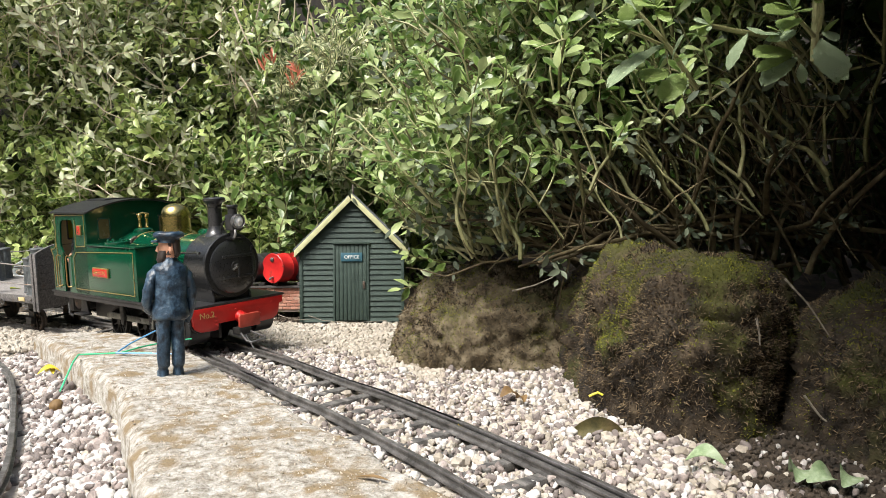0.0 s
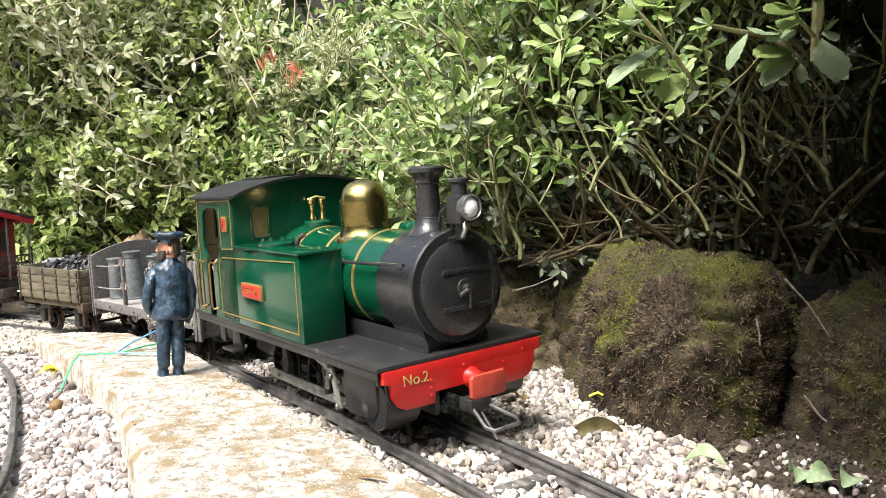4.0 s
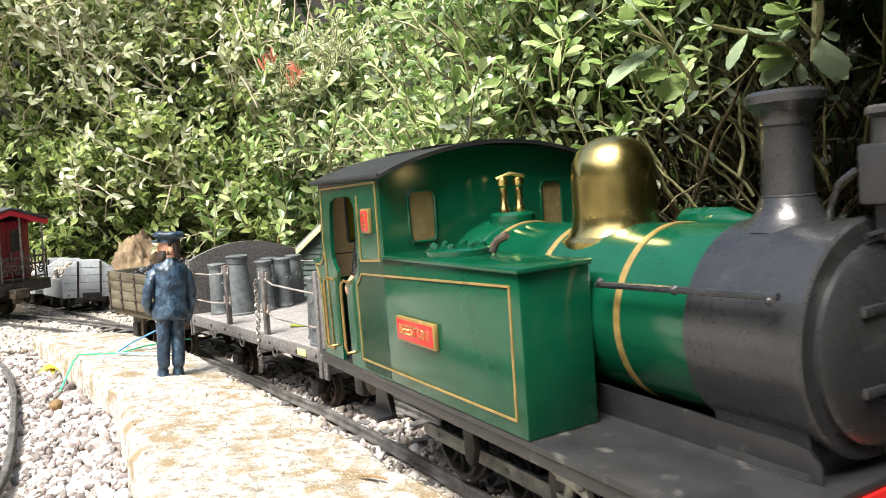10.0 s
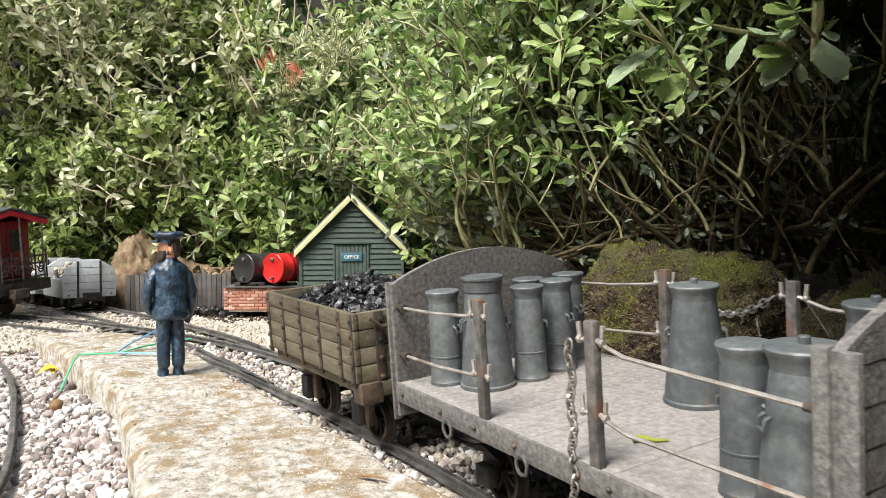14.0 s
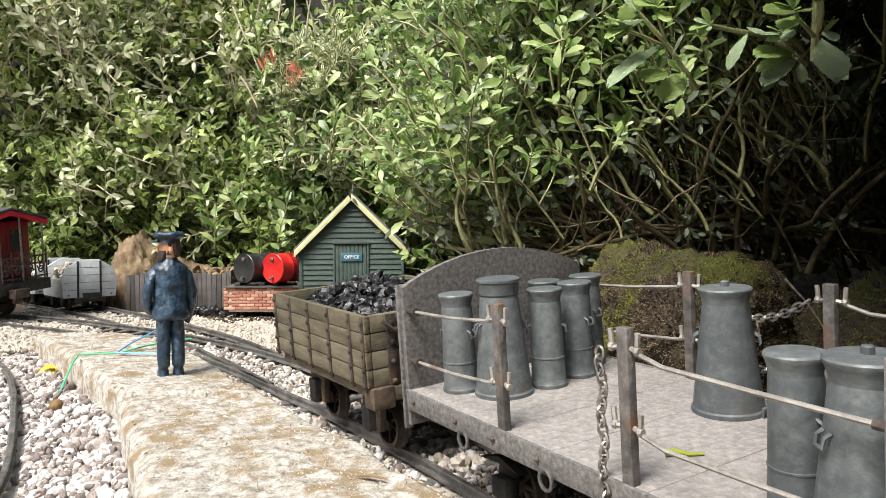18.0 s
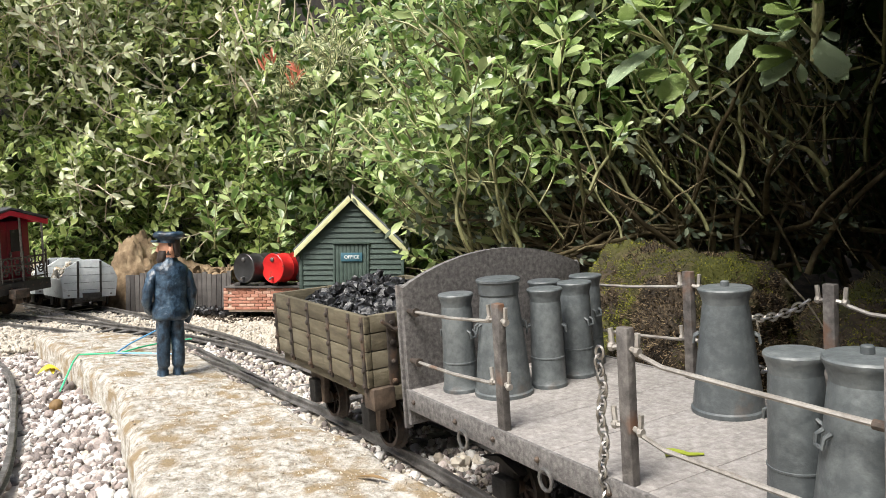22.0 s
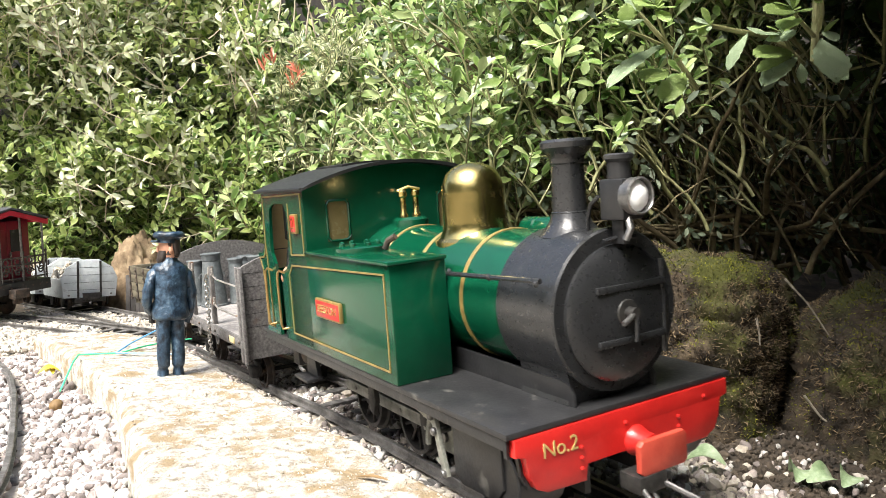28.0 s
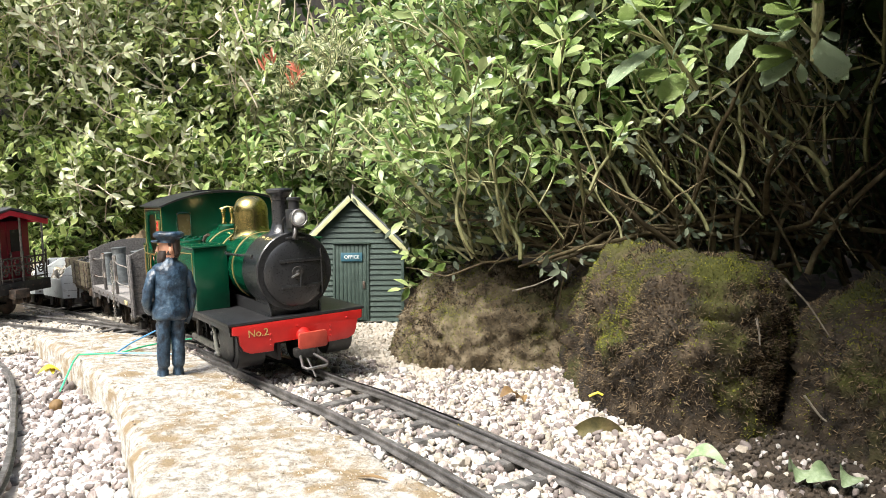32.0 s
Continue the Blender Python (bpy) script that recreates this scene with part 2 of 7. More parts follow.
BARK = material("brown_stem", [(0.05, 0.036, 0.014), (0.11, 0.084, 0.04), (0.2, 0.165, 0.09)], 90, 0.8, bump=0.5, island=0.5)
STRAWTWIG = material("pale_dead_twig", [(0.3, 0.25, 0.17), (0.48, 0.42, 0.32)], 120, 0.7, bump=0.3, island=0.3)
SAND = material("sandy_earth", [(0.085, 0.056, 0.03), (0.18, 0.125, 0.072), (0.29, 0.22, 0.135)], 60, 0.95, bump=1.0, bscale=240, detail=12)
CABLEGREEN = material("green_wire", [(0.05, 0.5, 0.25), (0.08, 0.6, 0.3)], 60, 0.35, bump=0)
CABLEBLUE = material("blue_wire", [(0.1, 0.28, 0.5), (0.15, 0.35, 0.6)], 60, 0.35, bump=0)
FLOWER = material("yellow_petal", [(0.6, 0.5, 0.02), (0.75, 0.65, 0.05)], 60, 0.6, bump=0)
SEEDGREEN = material("green_seed", [(0.2, 0.24, 0.02), (0.34, 0.38, 0.06)], 100, 0.4, bump=0.1)

PANE = material("brown_tinted_pane", [(0.1, 0.075, 0.03), (0.17, 0.13, 0.06)], 40, 0.25, bump=0)
YELLOWPANE = material("yellow_green_pane", [(0.2, 0.2, 0.03), (0.3, 0.29, 0.05)], 40, 0.2, bump=0, leaf=0.55)
# for the added hedge ring out of view
UNSEENHEDGE = material("unseen_hedge_green", [(0.01, 0.02, 0.006), (0.035, 0.06, 0.015), (0.07, 0.11, 0.03)], 9, 0.8, bump=0.8, bscale=30, detail=12)


# ---- mesh helpers, in millimetres ----
def part(name, bm, mat, parent=None, label="", smooth=35):
    me = bpy.data.meshes.new(name)
    if isinstance(bm, tuple):
        me.from_pydata([tuple(c * 0.001 for c in v) for v in bm[0]], [], bm[1])
    else:
        bmesh.ops.scale(bm, vec=(0.001, 0.001, 0.001), verts=bm.verts)
        bmesh.ops.recalc_face_normals(bm, faces=bm.faces)
        bm.to_mesh(me)
        bm.free()
    for m in (mat if isinstance(mat, (list, tuple)) else (mat,)):
        me.materials.append(m)
    if smooth:
        me.shade_smooth()
        me.set_sharp_from_angle(angle=radians(smooth))
    ob = new(name, me)
    if parent:
        ob.parent = parent
    if label:
        ob["label"] = label
    return ob


def thing(name, label, category, group="", kind="", at=None):
    ob = tagged(new(name), label, category, group, kind)
    ob.empty_display_size = 0.02
    if at:
        ob.matrix_basis = at
    return ob


def box(x0, x1, y0, y1, z0, z1, bev=0.5, bm=None):
    bm = bm or bmesh.new()
    vs = [bm.verts.new((x, y, z)) for x in (x0, x1) for y in (y0, y1) for z in (z0, z1)]
    fs = [bm.faces.new([vs[i] for i in f]) for f in ((0, 1, 3, 2), (4, 6, 7, 5), (0, 4, 5, 1), (2, 3, 7, 6), (0, 2, 6, 4), (1, 5, 7, 3))]
    if bev:
        es = list({e for f in fs for e in f.edges})
        bmesh.ops.bevel(bm, geom=es, offset=bev, segments=2, affect="EDGES", profile=0.5)
    return bm


def prism(poly, axis, a, b, bev=0.0, bm=None):
    """A flat outline given as (p, q) pairs, pushed out along axis (0, 1 or 2) from a to b."""
    bm = bm or bmesh.new()

    def put(p, q, d):
        c = [p, q]
        c.insert(axis, d)
        return bm.verts.new(c)
    lo = [put(p, q, a) for p, q in poly]
    hi = [put(p, q, b) for p, q in poly]
    fs = [bm.faces.new(lo), bm.faces.new(hi[::-1])]
    n = len(poly)
    for i in range(n):
        fs.append(bm.faces.new((lo[i], lo[(i + 1) % n], hi[(i + 1) % n], hi[i])))
    if bev:
        bmesh.ops.bevel(bm, geom=list({e for f in fs[:2] for e in f.edges}), offset=bev, segments=2, affect="EDGES", profile=0.5)
    return bm


def lathe(profile, origin=(0, 0, 0), axis="z", n=28, bm=None):
    """Turns (radius, height) pairs round an axis."""
    bm = bm or bmesh.new()
    o = Vector(origin)
    rings = []
    for r, hgt in profile:
        ring = []
        for i in range(n):
            a = 2 * math.pi * i / n
            c, s = r * math.cos(a), r * math.sin(a)
            v = {"z": (c, s, hgt), "x": (hgt, c, s), "y": (s, hgt, c)}[axis]
            ring.append(bm.verts.new(o + Vector(v)))
        rings.append(ring)
    for r0, r1 in zip(rings[:-1], rings[1:]):
        for i in range(n):
            bm.faces.new((r0[i], r0[(i + 1) % n], r1[(i + 1) % n], r1[i]))
    bm.faces.new(rings[0][::-1])
    bm.faces.new(rings[-1])
    return bm


def tube(points, r, n=8, bm=None, taper=1.0):
    """A round bar along points."""
    bm = bm or bmesh.new()
    ps = [Vector(p) for p in points]
    rings = []
    up = None
    for i, p in enumerate(ps):
        d = (ps[min(i + 1, len(ps) - 1)] - ps[max(i - 1, 0)]).normalized()
        if up is None:
            up = Vector((0, 0, 1)) if abs(d.z) < 0.9 else Vector((1, 0, 0))
        u = d.cross(up).normalized()
        v = u.cross(d)
        up = v
        rr = r * (1 + (taper - 1) * i / (len(ps) - 1))
        rings.append([bm.verts.new(p + (u * math.cos(2 * math.pi * k / n) + v * math.sin(2 * math.pi * k / n)) * rr) for k in range(n)])
    for r0, r1 in zip(rings[:-1], rings[1:]):
        for i in range(n):
            bm.faces.new((r0[i], r0[(i + 1) % n], r1[(i + 1) % n], r1[i]))
    bm.faces.new(rings[0][::-1])
    bm.faces.new(rings[-1])
    return bm


def loft(rings, bm=None, mat=0):
    """Skin over rings of (cx, cy, z, rx, ry): bodies and limbs."""
    bm = bm or bmesh.new()
    n = 16
    rs = []
    for cx, cy, z, rx, ry in rings:
        rs.append([bm.verts.new((cx + rx * math.cos(2 * math.pi * k / n), cy + ry * math.sin(2 * math.pi * k / n), z)) for k in range(n)])
    fs = []
    for r0, r1 in zip(rs[:-1], rs[1:]):
        for i in range(n):
            fs.append(bm.faces.new((r0[i], r0[(i + 1) % n], r1[(i + 1) % n], r1[i])))
    fs += [bm.faces.new(rs[0][::-1]), bm.faces.new(rs[-1])]
    for f in fs:
        f.material_index = mat
    return bm


def letters(text, size, mat, parent, m, name="lettering", depth=0.3):
    """Raised letters with the built-in font, as a mesh part; m places it in the parent's space (metres)."""
    cu = bpy.data.curves.new(name, "FONT")
    cu.body, cu.size, cu.extrude = text, size * 0.001, depth * 0.001
    cu.align_x, cu.align_y = "CENTER", "CENTER"
    tmp = bpy.data.objects.new(name, cu)
    scene.collection.objects.link(tmp)
    me = bpy.data.meshes.new_from_object(tmp.evaluated_get(bpy.context.evaluated_depsgraph_get()))
    bpy.data.objects.remove(tmp)
    me.transform(m)
    me.materials.clear()
    me.materials.append(mat)
    ob = new(name, me)
    ob.parent = parent
    return ob


# ---- the lines of the two tracks (metres), drawn through their bends ----
COMMON = [(-0.058, 0.5), (0.004, 0.4), (0.059, 0.3), (0.107, 0.2), (0.15, 0.1), (0.187, 0.0), (0.222, -0.1), (0.25, -0.2), (0.275, -0.3), (0.297, -0.4), (0.32, -0.52), (0.34, -0.64)]
MAIN_LINE = [(-1.5, 1.05), (-1.2, 1.11), (-0.95, 1.11), (-0.75, 1.065), (-0.6, 1.0), (-0.5, 0.945), (-0.42, 0.893), (-0.34, 0.832), (-0.27, 0.77), (-0.2, 0.697), (-0.14, 0.619), (-0.095, 0.551)] + COMMON
SIDING_LINE = [(-0.95, 1.45), (-0.8, 1.345), (-0.66, 1.228), (-0.55, 1.127), (-0.46, 1.035), (-0.38, 0.945), (-0.3, 0.853), (-0.237, 0.772), (-0.187, 0.695), (-0.14, 0.619), (-0.095, 0.551)] + COMMON
BANK, GRADE = 0.085, -0.025


class Line:
    """A smooth line in plan, with its length from the point beside the camera."""

    def __init__(self, c, anchor=(0.187, 0.0), steps=20):
        c = np.array(c)
        out = []
        for i in range(len(c) - 1):
            p0, p1, p2, p3 = c[max(i - 1, 0)], c[i], c[i + 1], c[min(i + 2, len(c) - 1)]
            for u in np.linspace(0, 1, steps, endpoint=False):
                out.append(0.5 * (2 * p1 + (p2 - p0) * u + (2 * p0 - 5 * p1 + 4 * p2 - p3) * u * u + (3 * p1 - p0 - 3 * p2 + p3) * u ** 3))
        out.append(c[-1])
        self.p = np.array(out)
        self.s = np.concatenate([[0], np.cumsum(np.hypot(*np.diff(self.p, axis=0).T))])
        self.s -= self.s[np.argmin(((self.p - np.array(anchor)) ** 2).sum(1))]

    def at(self, s):
        return np.array([np.interp(s, self.s, self.p[:, 0]), np.interp(s, self.s, self.p[:, 1])])

    def heading(self, s, d=0.01):
        a, b = self.at(s - d), self.at(s + d)
        return math.atan2(b[1] - a[1], b[0] - a[0])

    def place(self, s, back, front):
        """x, y, heading of a vehicle whose zero is at s, with axles at back and front of it."""
        a, b = self.at(s + back), self.at(s + front)
        hd = math.atan2(b[1] - a[1], b[0] - a[0])
        return a[0] - back * math.cos(hd), a[1] - back * math.sin(hd), hd

    def away(self, x, y):
        return float(np.sqrt(((self.p - np.array((x, y))) ** 2).sum(1)).min())


MAIN, SIDING = Line(MAIN_LINE), Line(SIDING_LINE)


def ride(x, y, hd, z=0.0, bank=BANK, grade=GRADE):
    return pose(x, y, z, math.degrees(bank), -math.degrees(grade), math.degrees(hd))


# ---- ground ----
def slab_left(y):
    return float(np.interp(y, [-0.5, 0, 0.2808, 0.4594, 0.60, 0.7462], [0.0, -0.03, -0.1166, -0.2003, -0.30, -0.4128]))


def slab_right(y):
    return float(np.interp(y, [-0.5, 0.0, 0.17, 0.2793, 0.4276, 0.6504, 0.76], [0.15, 0.112, 0.06, 0.0084, -0.0868, -0.2259, -0.33]))


def ground_z(x, y):
    z = -0.010 + 0.003 * noise.noise((x * 9, y * 9, 0.3)) + 0.0015 * noise.noise((x * 40, y * 40, 1.3))
    if y < 0.76:
        left = slab_left(y) - x
        z -= 0.010 * min(1.0, max(0.0, left / 0.03))
    rise = max(0.0, x + 0.15 - 0.1 * max(0.0, y - 0.9)) if y > 1.08 else 0.0
    z += 0.06 * min(1.0, rise) * min(1.0, max(0.0, (y - 1.08) / 0.25))
    z += 0.05 * min(1.0, max(0.0, (y - 1.2) / 0.35))
    return z


def ground():
    xs = np.concatenate([np.linspace(-6, -1.1, 8), np.arange(-1.05, 0.62, 0.018), np.linspace(0.7, 6, 8)])
    ys = np.concatenate([np.linspace(-6, -0.5, 8), np.arange(-0.4, 1.7, 0.018), np.linspace(1.8, 6, 8)])
    verts = [(x * 1000, y * 1000, ground_z(x, y) * 1000) for y in ys for x in xs]
    w = len(xs)
    faces = [(j * w + i, j * w + i + 1, (j + 1) * w + i + 1, (j + 1) * w + i) for j in range(len(ys) - 1) for i in range(w - 1)]
    ob = part("ground", (verts, faces), [GRIT, SOIL])
    for f in ob.data.polygons:
        x, y, _ = f.center
        q = 0.05 * noise.noise((x * 14, y * 14, 4))
        far = y > 1.12 + q or (abs(x + 0.12) < 0.12 and 0.93 + q * 0.6 < y < 1.2)
        if far or (x > 0.135 - 0.15 * (y - 0.42) + 0.3 * q and y < 0.6) or (x > 0.03 + q and y >= 0.66 + q):
            f.material_index = 1
    tagged(ob, "dusty pale grit and soil of the garden railway bed", "ground", kind="structure")


ground()


def slab_z(x, y):
    z = 0.013 + 0.0022 * noise.noise((x * 18, y * 18, 2)) + 0.0013 * noise.noise((x * 60, y * 60, 5))
    return z + 0.0006 * noise.noise((x * 150, y * 150, 8)) + 0.0006 * noise.noise((x * 390, y * 390, 3))


def slab(y0, y1, label):
    """A rough stone slab with a worn rim; the outline follows the track."""
    rows, cols = max(8, int((y1 - y0) / 0.003)), 110
    vs, fs = [], []
    for j in range(rows + 1):
        y = y0 + (y1 - y0) * j / rows
        a = slab_left(y) + 0.006 * noise.noise((y * 26, 3.1, 0)) + 0.003 * noise.noise((y * 90, 7.1, 0))
        b = slab_right(y) + 0.004 * noise.noise((y * 30, 9.1, 0)) + 0.0025 * noise.noise((y * 80, 5.1, 0))
        end = min(j, rows - j)
        for i in range(-1, cols + 2):
            u = min(max(i / cols, 0), 1)
            x = a + (b - a) * u
            edge = min(u * (b - a), (1 - u) * (b - a), end * (y1 - y0) / rows + 0.002)
            z = slab_z(x, y)
            z -= 0.005 * max(0.0, 1 - edge / 0.008) ** 2
            if i < 0 or i > cols or j in (0, rows):
                z = -0.035 if (i < 0 or i > cols) else z
            vs.append((x * 1000, y * 1000, z * 1000))
    w = cols + 3
    for j in range(rows):
        for i in range(w - 1):
            fs.append((j * w + i, j * w + i + 1, (j + 1) * w + i + 1, (j + 1) * w + i))
    n = len(vs)
    for j, flip in ((0, False), (rows, True)):
        base = len(vs)
        vs += [(vs[j * w + i][0], vs[j * w + i][1], -35) for i in range(w)]
        for i in range(w - 1):
            f = (j * w + i, base + i, base + i + 1, j * w + i + 1)
            fs.append(f[::-1] if flip else f)
    ob = part("stone_slab", (vs, fs), STONE, smooth=60)
    tagged(ob, label, "stone slab", "platform slabs")


slab(-0.45, 0.459, "rough pale stone slab stained with brown lichen")
slab(0.464, 0.75, "weathered pale stone platform slab beside the track")


# ---- track ----
RAILPROFILE = [(-2.6, -5.4), (2.6, -5.4), (2.6, -4.4), (0.7, -3.8), (0.7, -1.9), (1.5, -1.5), (1.5, -0.3), (1.2, 0), (-1.2, 0), (-1.5, -0.3), (-1.5, -1.5), (-0.7, -1.9), (-0.7, -3.8), (-2.6, -4.4)]


def rail(line, off, s0, s1, parent, name="rail", z=0.0):
    vs, fs = [], []
    n = max(4, int((s1 - s0) / 0.012))
    k = len(RAILPROFILE)
    for j in range(n + 1):
        s = s0 + (s1 - s0) * j / n
        x, y = line.at(s)
        hd = line.heading(s)
        nx, ny = -math.sin(hd), math.cos(hd)
        for p, q in RAILPROFILE:
            o = off + p * 0.001
            vs.append(((x + nx * o) * 1000, (y + ny * o) * 1000, q + off * BANK * 1000 + z * 1000))
    for j in range(n):
        for i in range(k):
            fs.append((j * k + i, j * k + (i + 1) % k, (j + 1) * k + (i + 1) % k, (j + 1) * k + i))
    return part(name, (vs, fs), RAIL, parent, smooth=25)


def sleepers(line, s0, s1, parent, gap=0.029):
    me = box(-4.5, 4.5, -36, 36, -9.5, -5.0, 0.8)
    first = None
    s = s0
    while s < s1:
        x, y = line.at(s)
        hd = line.heading(s)
        m = ride(x, y, hd + random.uniform(-0.06, 0.06), 0, BANK, 0) @ pose(0, random.uniform(-0.002, 0.002), random.uniform(-0.0028, 0.0006))
        if first is None:
            first = part("sleeper", me, SLEEPER, parent)
            ob = first
        else:
            ob = new("sleeper", first.data)
            ob.parent = parent
        ob.matrix_basis = m
        s += gap * random.uniform(0.9, 1.1)


main_track = thing("main_track", "weathered narrow-gauge model track bedded in ballast", "railway track", kind="structure")
for off in (-0.0238, 0.0238):
    rail(MAIN, off, -1.75, 0.62, main_track)
sleepers(MAIN, -1.7, 0.6, main_track)
siding_track = thing("siding_track", "weathered model siding track curving off the main line", "railway track", kind="structure")
rail(SIDING, -0.0238, -1.75, -0.66, siding_track)
rail(SIDING, 0.0238, -1.75, -0.47, siding_track)
rail(SIDING, 0.0192, -0.56, -0.30, siding_track, "check_rail", -0.001)
rail(SIDING, -0.0192, -0.80, -0.66, siding_track, "check_rail", -0.001)
sleepers(SIDING, -1.7, -0.86, siding_track)
LOW = Line([(-0.60, 0.86), (-0.50, 0.79), (-0.41, 0.696), (-0.345, 0.60), (-0.287, 0.50), (-0.243, 0.42), (-0.215, 0.36), (-0.185, 0.27), (-0.165, 0.18), (-0.15, 0.05)], (-0.287, 0.5))
low_track = thing("lower_track", "grey model rail on sleepers beside the slab", "railway track", kind="structure")
rail(LOW, -0.004, -0.5, 0.45, low_track, z=-0.009)
rail(LOW, -0.052, -0.5, 0.45, low_track, z=-0.009)
for k in range(22):
    s = -0.42 + k * 0.036
    x, y = LOW.at(s)
    hd = LOW.heading(s)
    sl = part("sleeper", box(-5, 5, -64, 9, -23, -17.4, 0.8), SLEEPER, low_track) if k == 0 else new("sleeper", sl.data)
    sl.parent = low_track
    sl.matrix_basis = pose(x, y, -0.0005 - 0.0016 * (k % 3), 0, 0, math.degrees(hd) + 3 * math.sin(k * 2.2))


# ---- loose stones ----
def ico(sub):
    bm = bmesh.new()
    bmesh.ops.create_icosphere(bm, subdivisions=sub, radius=1)
    v, f = np.array([v.co[:] for v in bm.verts]), np.array([[v.index for v in f.verts] for f in bm.faces])
    bm.free()
    return v, f


ICO_V, ICO_F = ico(1)
PEBBLE_V, PEBBLE_F = ico(2)


def scatter_mesh(name, verts, faces, mat, label, category, smooth=True, kind="stuff"):
    """verts (n, k, 3) in metres, faces (m, 3 or 4) of one copy."""
    n, k, _ = verts.shape
    f = (faces[None] + (np.arange(n) * k)[:, None, None]).reshape(-1, faces.shape[1])
    me = bpy.data.meshes.new(name)
    me.vertices.add(n * k)
    me.vertices.foreach_set("co", verts.reshape(-1).astype(np.float32))
    q = faces.shape[1]
    me.loops.add(len(f) * q)
    me.loops.foreach_set("vertex_index", f.reshape(-1).astype(np.int32))
    me.polygons.add(len(f))
    me.polygons.foreach_set("loop_start", (np.arange(len(f)) * q).astype(np.int32))
    me.update(calc_edges=True)
    me.validate()
    for m in (mat if isinstance(mat, (list, tuple)) else (mat,)):
        me.materials.append(m)
    if smooth:
        me.shade_smooth()
    else:
        me.shade_flat()
    ob = new(name, me)
    if label:
        tagged(ob, label, category, kind=kind)
    return ob


def rots(n, rng, tilt=3.14):
    a, b, c = rng.uniform(0, 6.283, n), rng.uniform(-tilt, tilt, n), rng.uniform(-tilt, tilt, n)
    ca, sa, cb, sb, cc, sc = np.cos(a), np.sin(a), np.cos(b), np.sin(b), np.cos(c), np.sin(c)
    R = np.empty((n, 3, 3))
    R[:, 0] = np.stack([ca * cb, ca * sb * sc - sa * cc, ca * sb * cc + sa * sc], 1)
    R[:, 1] = np.stack([sa * cb, sa * sb * sc + ca * cc, sa * sb * cc - ca * sc], 1)
    R[:, 2] = np.stack([-sb, cb * sc, cb * cc], 1)
    return R


def pebbles(name, pts, r0, r1, mat, label, category, seed, sink=0.35, round_=False):
    """Stones at pts; round_: worn ones with a few dents, else sharp chips."""
    rng = np.random.default_rng(seed)
    n = len(pts)
    r = rng.uniform(r0, r1, n) * np.where(rng.uniform(size=n) < 0.15, 1.5, 1.0)
    v0, f0 = (PEBBLE_V, PEBBLE_F) if round_ else (ICO_V, ICO_F)
    if round_:
        v = np.repeat(v0[None], n, 0)
        for _ in range(9):
            a = rng.normal(0, 1, (n, 1, 3))
            a /= np.linalg.norm(a, axis=2, keepdims=True)
            over = np.maximum((v * a).sum(2, keepdims=True) - rng.uniform(0.35, 0.8, (n, 1, 1)), 0)
            v = v - a * over
        v = v * (1 + rng.normal(0, 0.06, (n, len(v0), 1)))
    else:
        v = v0[None] * (1 + rng.uniform(-0.28, 0.28, (n, len(v0), 1)))
    v = v * (rng.uniform(0.7, 1.25, (n, 1, 3)))
    v = np.einsum("nij,nkj->nki", rots(n, rng), v) * r[:, None, None]
    pts = np.array(pts)
    pts[:, 2] += r * (1 - 2 * sink) + rng.uniform(-0.2, 0.5, n) * r
    return scatter_mesh(name, v + pts[:, None], f0, mat, label, category, smooth=round_)


def in_slab(x, y):
    return y < 0.755 and slab_left(y) - 0.002 < x < slab_right(y) + 0.001


def near_rails(x, y):
    for ln in (MAIN, SIDING):
        i = int(np.argmin(((ln.p - np.array((x, y))) ** 2).sum(1)))
        d = float(np.hypot(*(ln.p[i] - np.array((x, y)))))
        if 0.0195 < d < 0.0285:
            return True
    return False


rng = np.random.default_rng(4)
coarse, left, fine, soilbits = [], [], [], []
for _ in range(150000):
    x, y = rng.uniform(-0.75, 0.5), rng.uniform(0.08, 1.12)
    if abs(x) > 0.62 * y + 0.06 or in_slab(x, y):
        continue
    dm, ds = MAIN.away(x, y), SIDING.away(x, y)
    d = min(dm, ds)
    if y < 0.76 and x < slab_left(y):
        if rng.uniform() < 0.85 and LOW.away(x, y) > 0.0035:
            left.append((x, y, ground_z(x, y)))
        continue
    if x > 0.14 - 0.15 * (y - 0.42) + 0.02 * noise.noise((x * 40, y * 40, 2)) and y < 0.6 and rng.uniform() < 0.9:
        if rng.uniform() < 0.8:
            soilbits.append((x, y, ground_z(x, y)))
        continue
    if d < 0.10 or (x > 0.0 and y < 0.72):
        if near_rails(x, y) or (d < 0.021 and rng.uniform() < 0.12):
            continue
        (coarse if y < 0.78 and rng.uniform() < 0.7 else fine).append((x, y, ground_z(x, y) + (0.002 if d < 0.02 else 0.0)))
    elif y < 1.0:
        fine.append((x, y, ground_z(x, y)))
    elif rng.uniform() < 0.2:
        soilbits.append((x, y, ground_z(x, y)))
pebbles("ballast_stones", coarse, 0.0012, 0.0029, BALLAST, "pink and white granite ballast chips between and beside the rails", "ballast", 5, round_=True)
pebbles("ballast_stones", left, 0.0016, 0.0036, BALLAST, "pale pink and white ballast stones round the lower rail", "ballast", 6, round_=True)
pebbles("fine_grit", fine, 0.0011, 0.0026, PALEGRIT, "fine cream grit spread round the sidings", "gravel", 7)
pebbles("soil_crumbs", soilbits, 0.0008, 0.0021, SOIL, "brown soil crumbs and bark in front of the shed", "soil", 8)


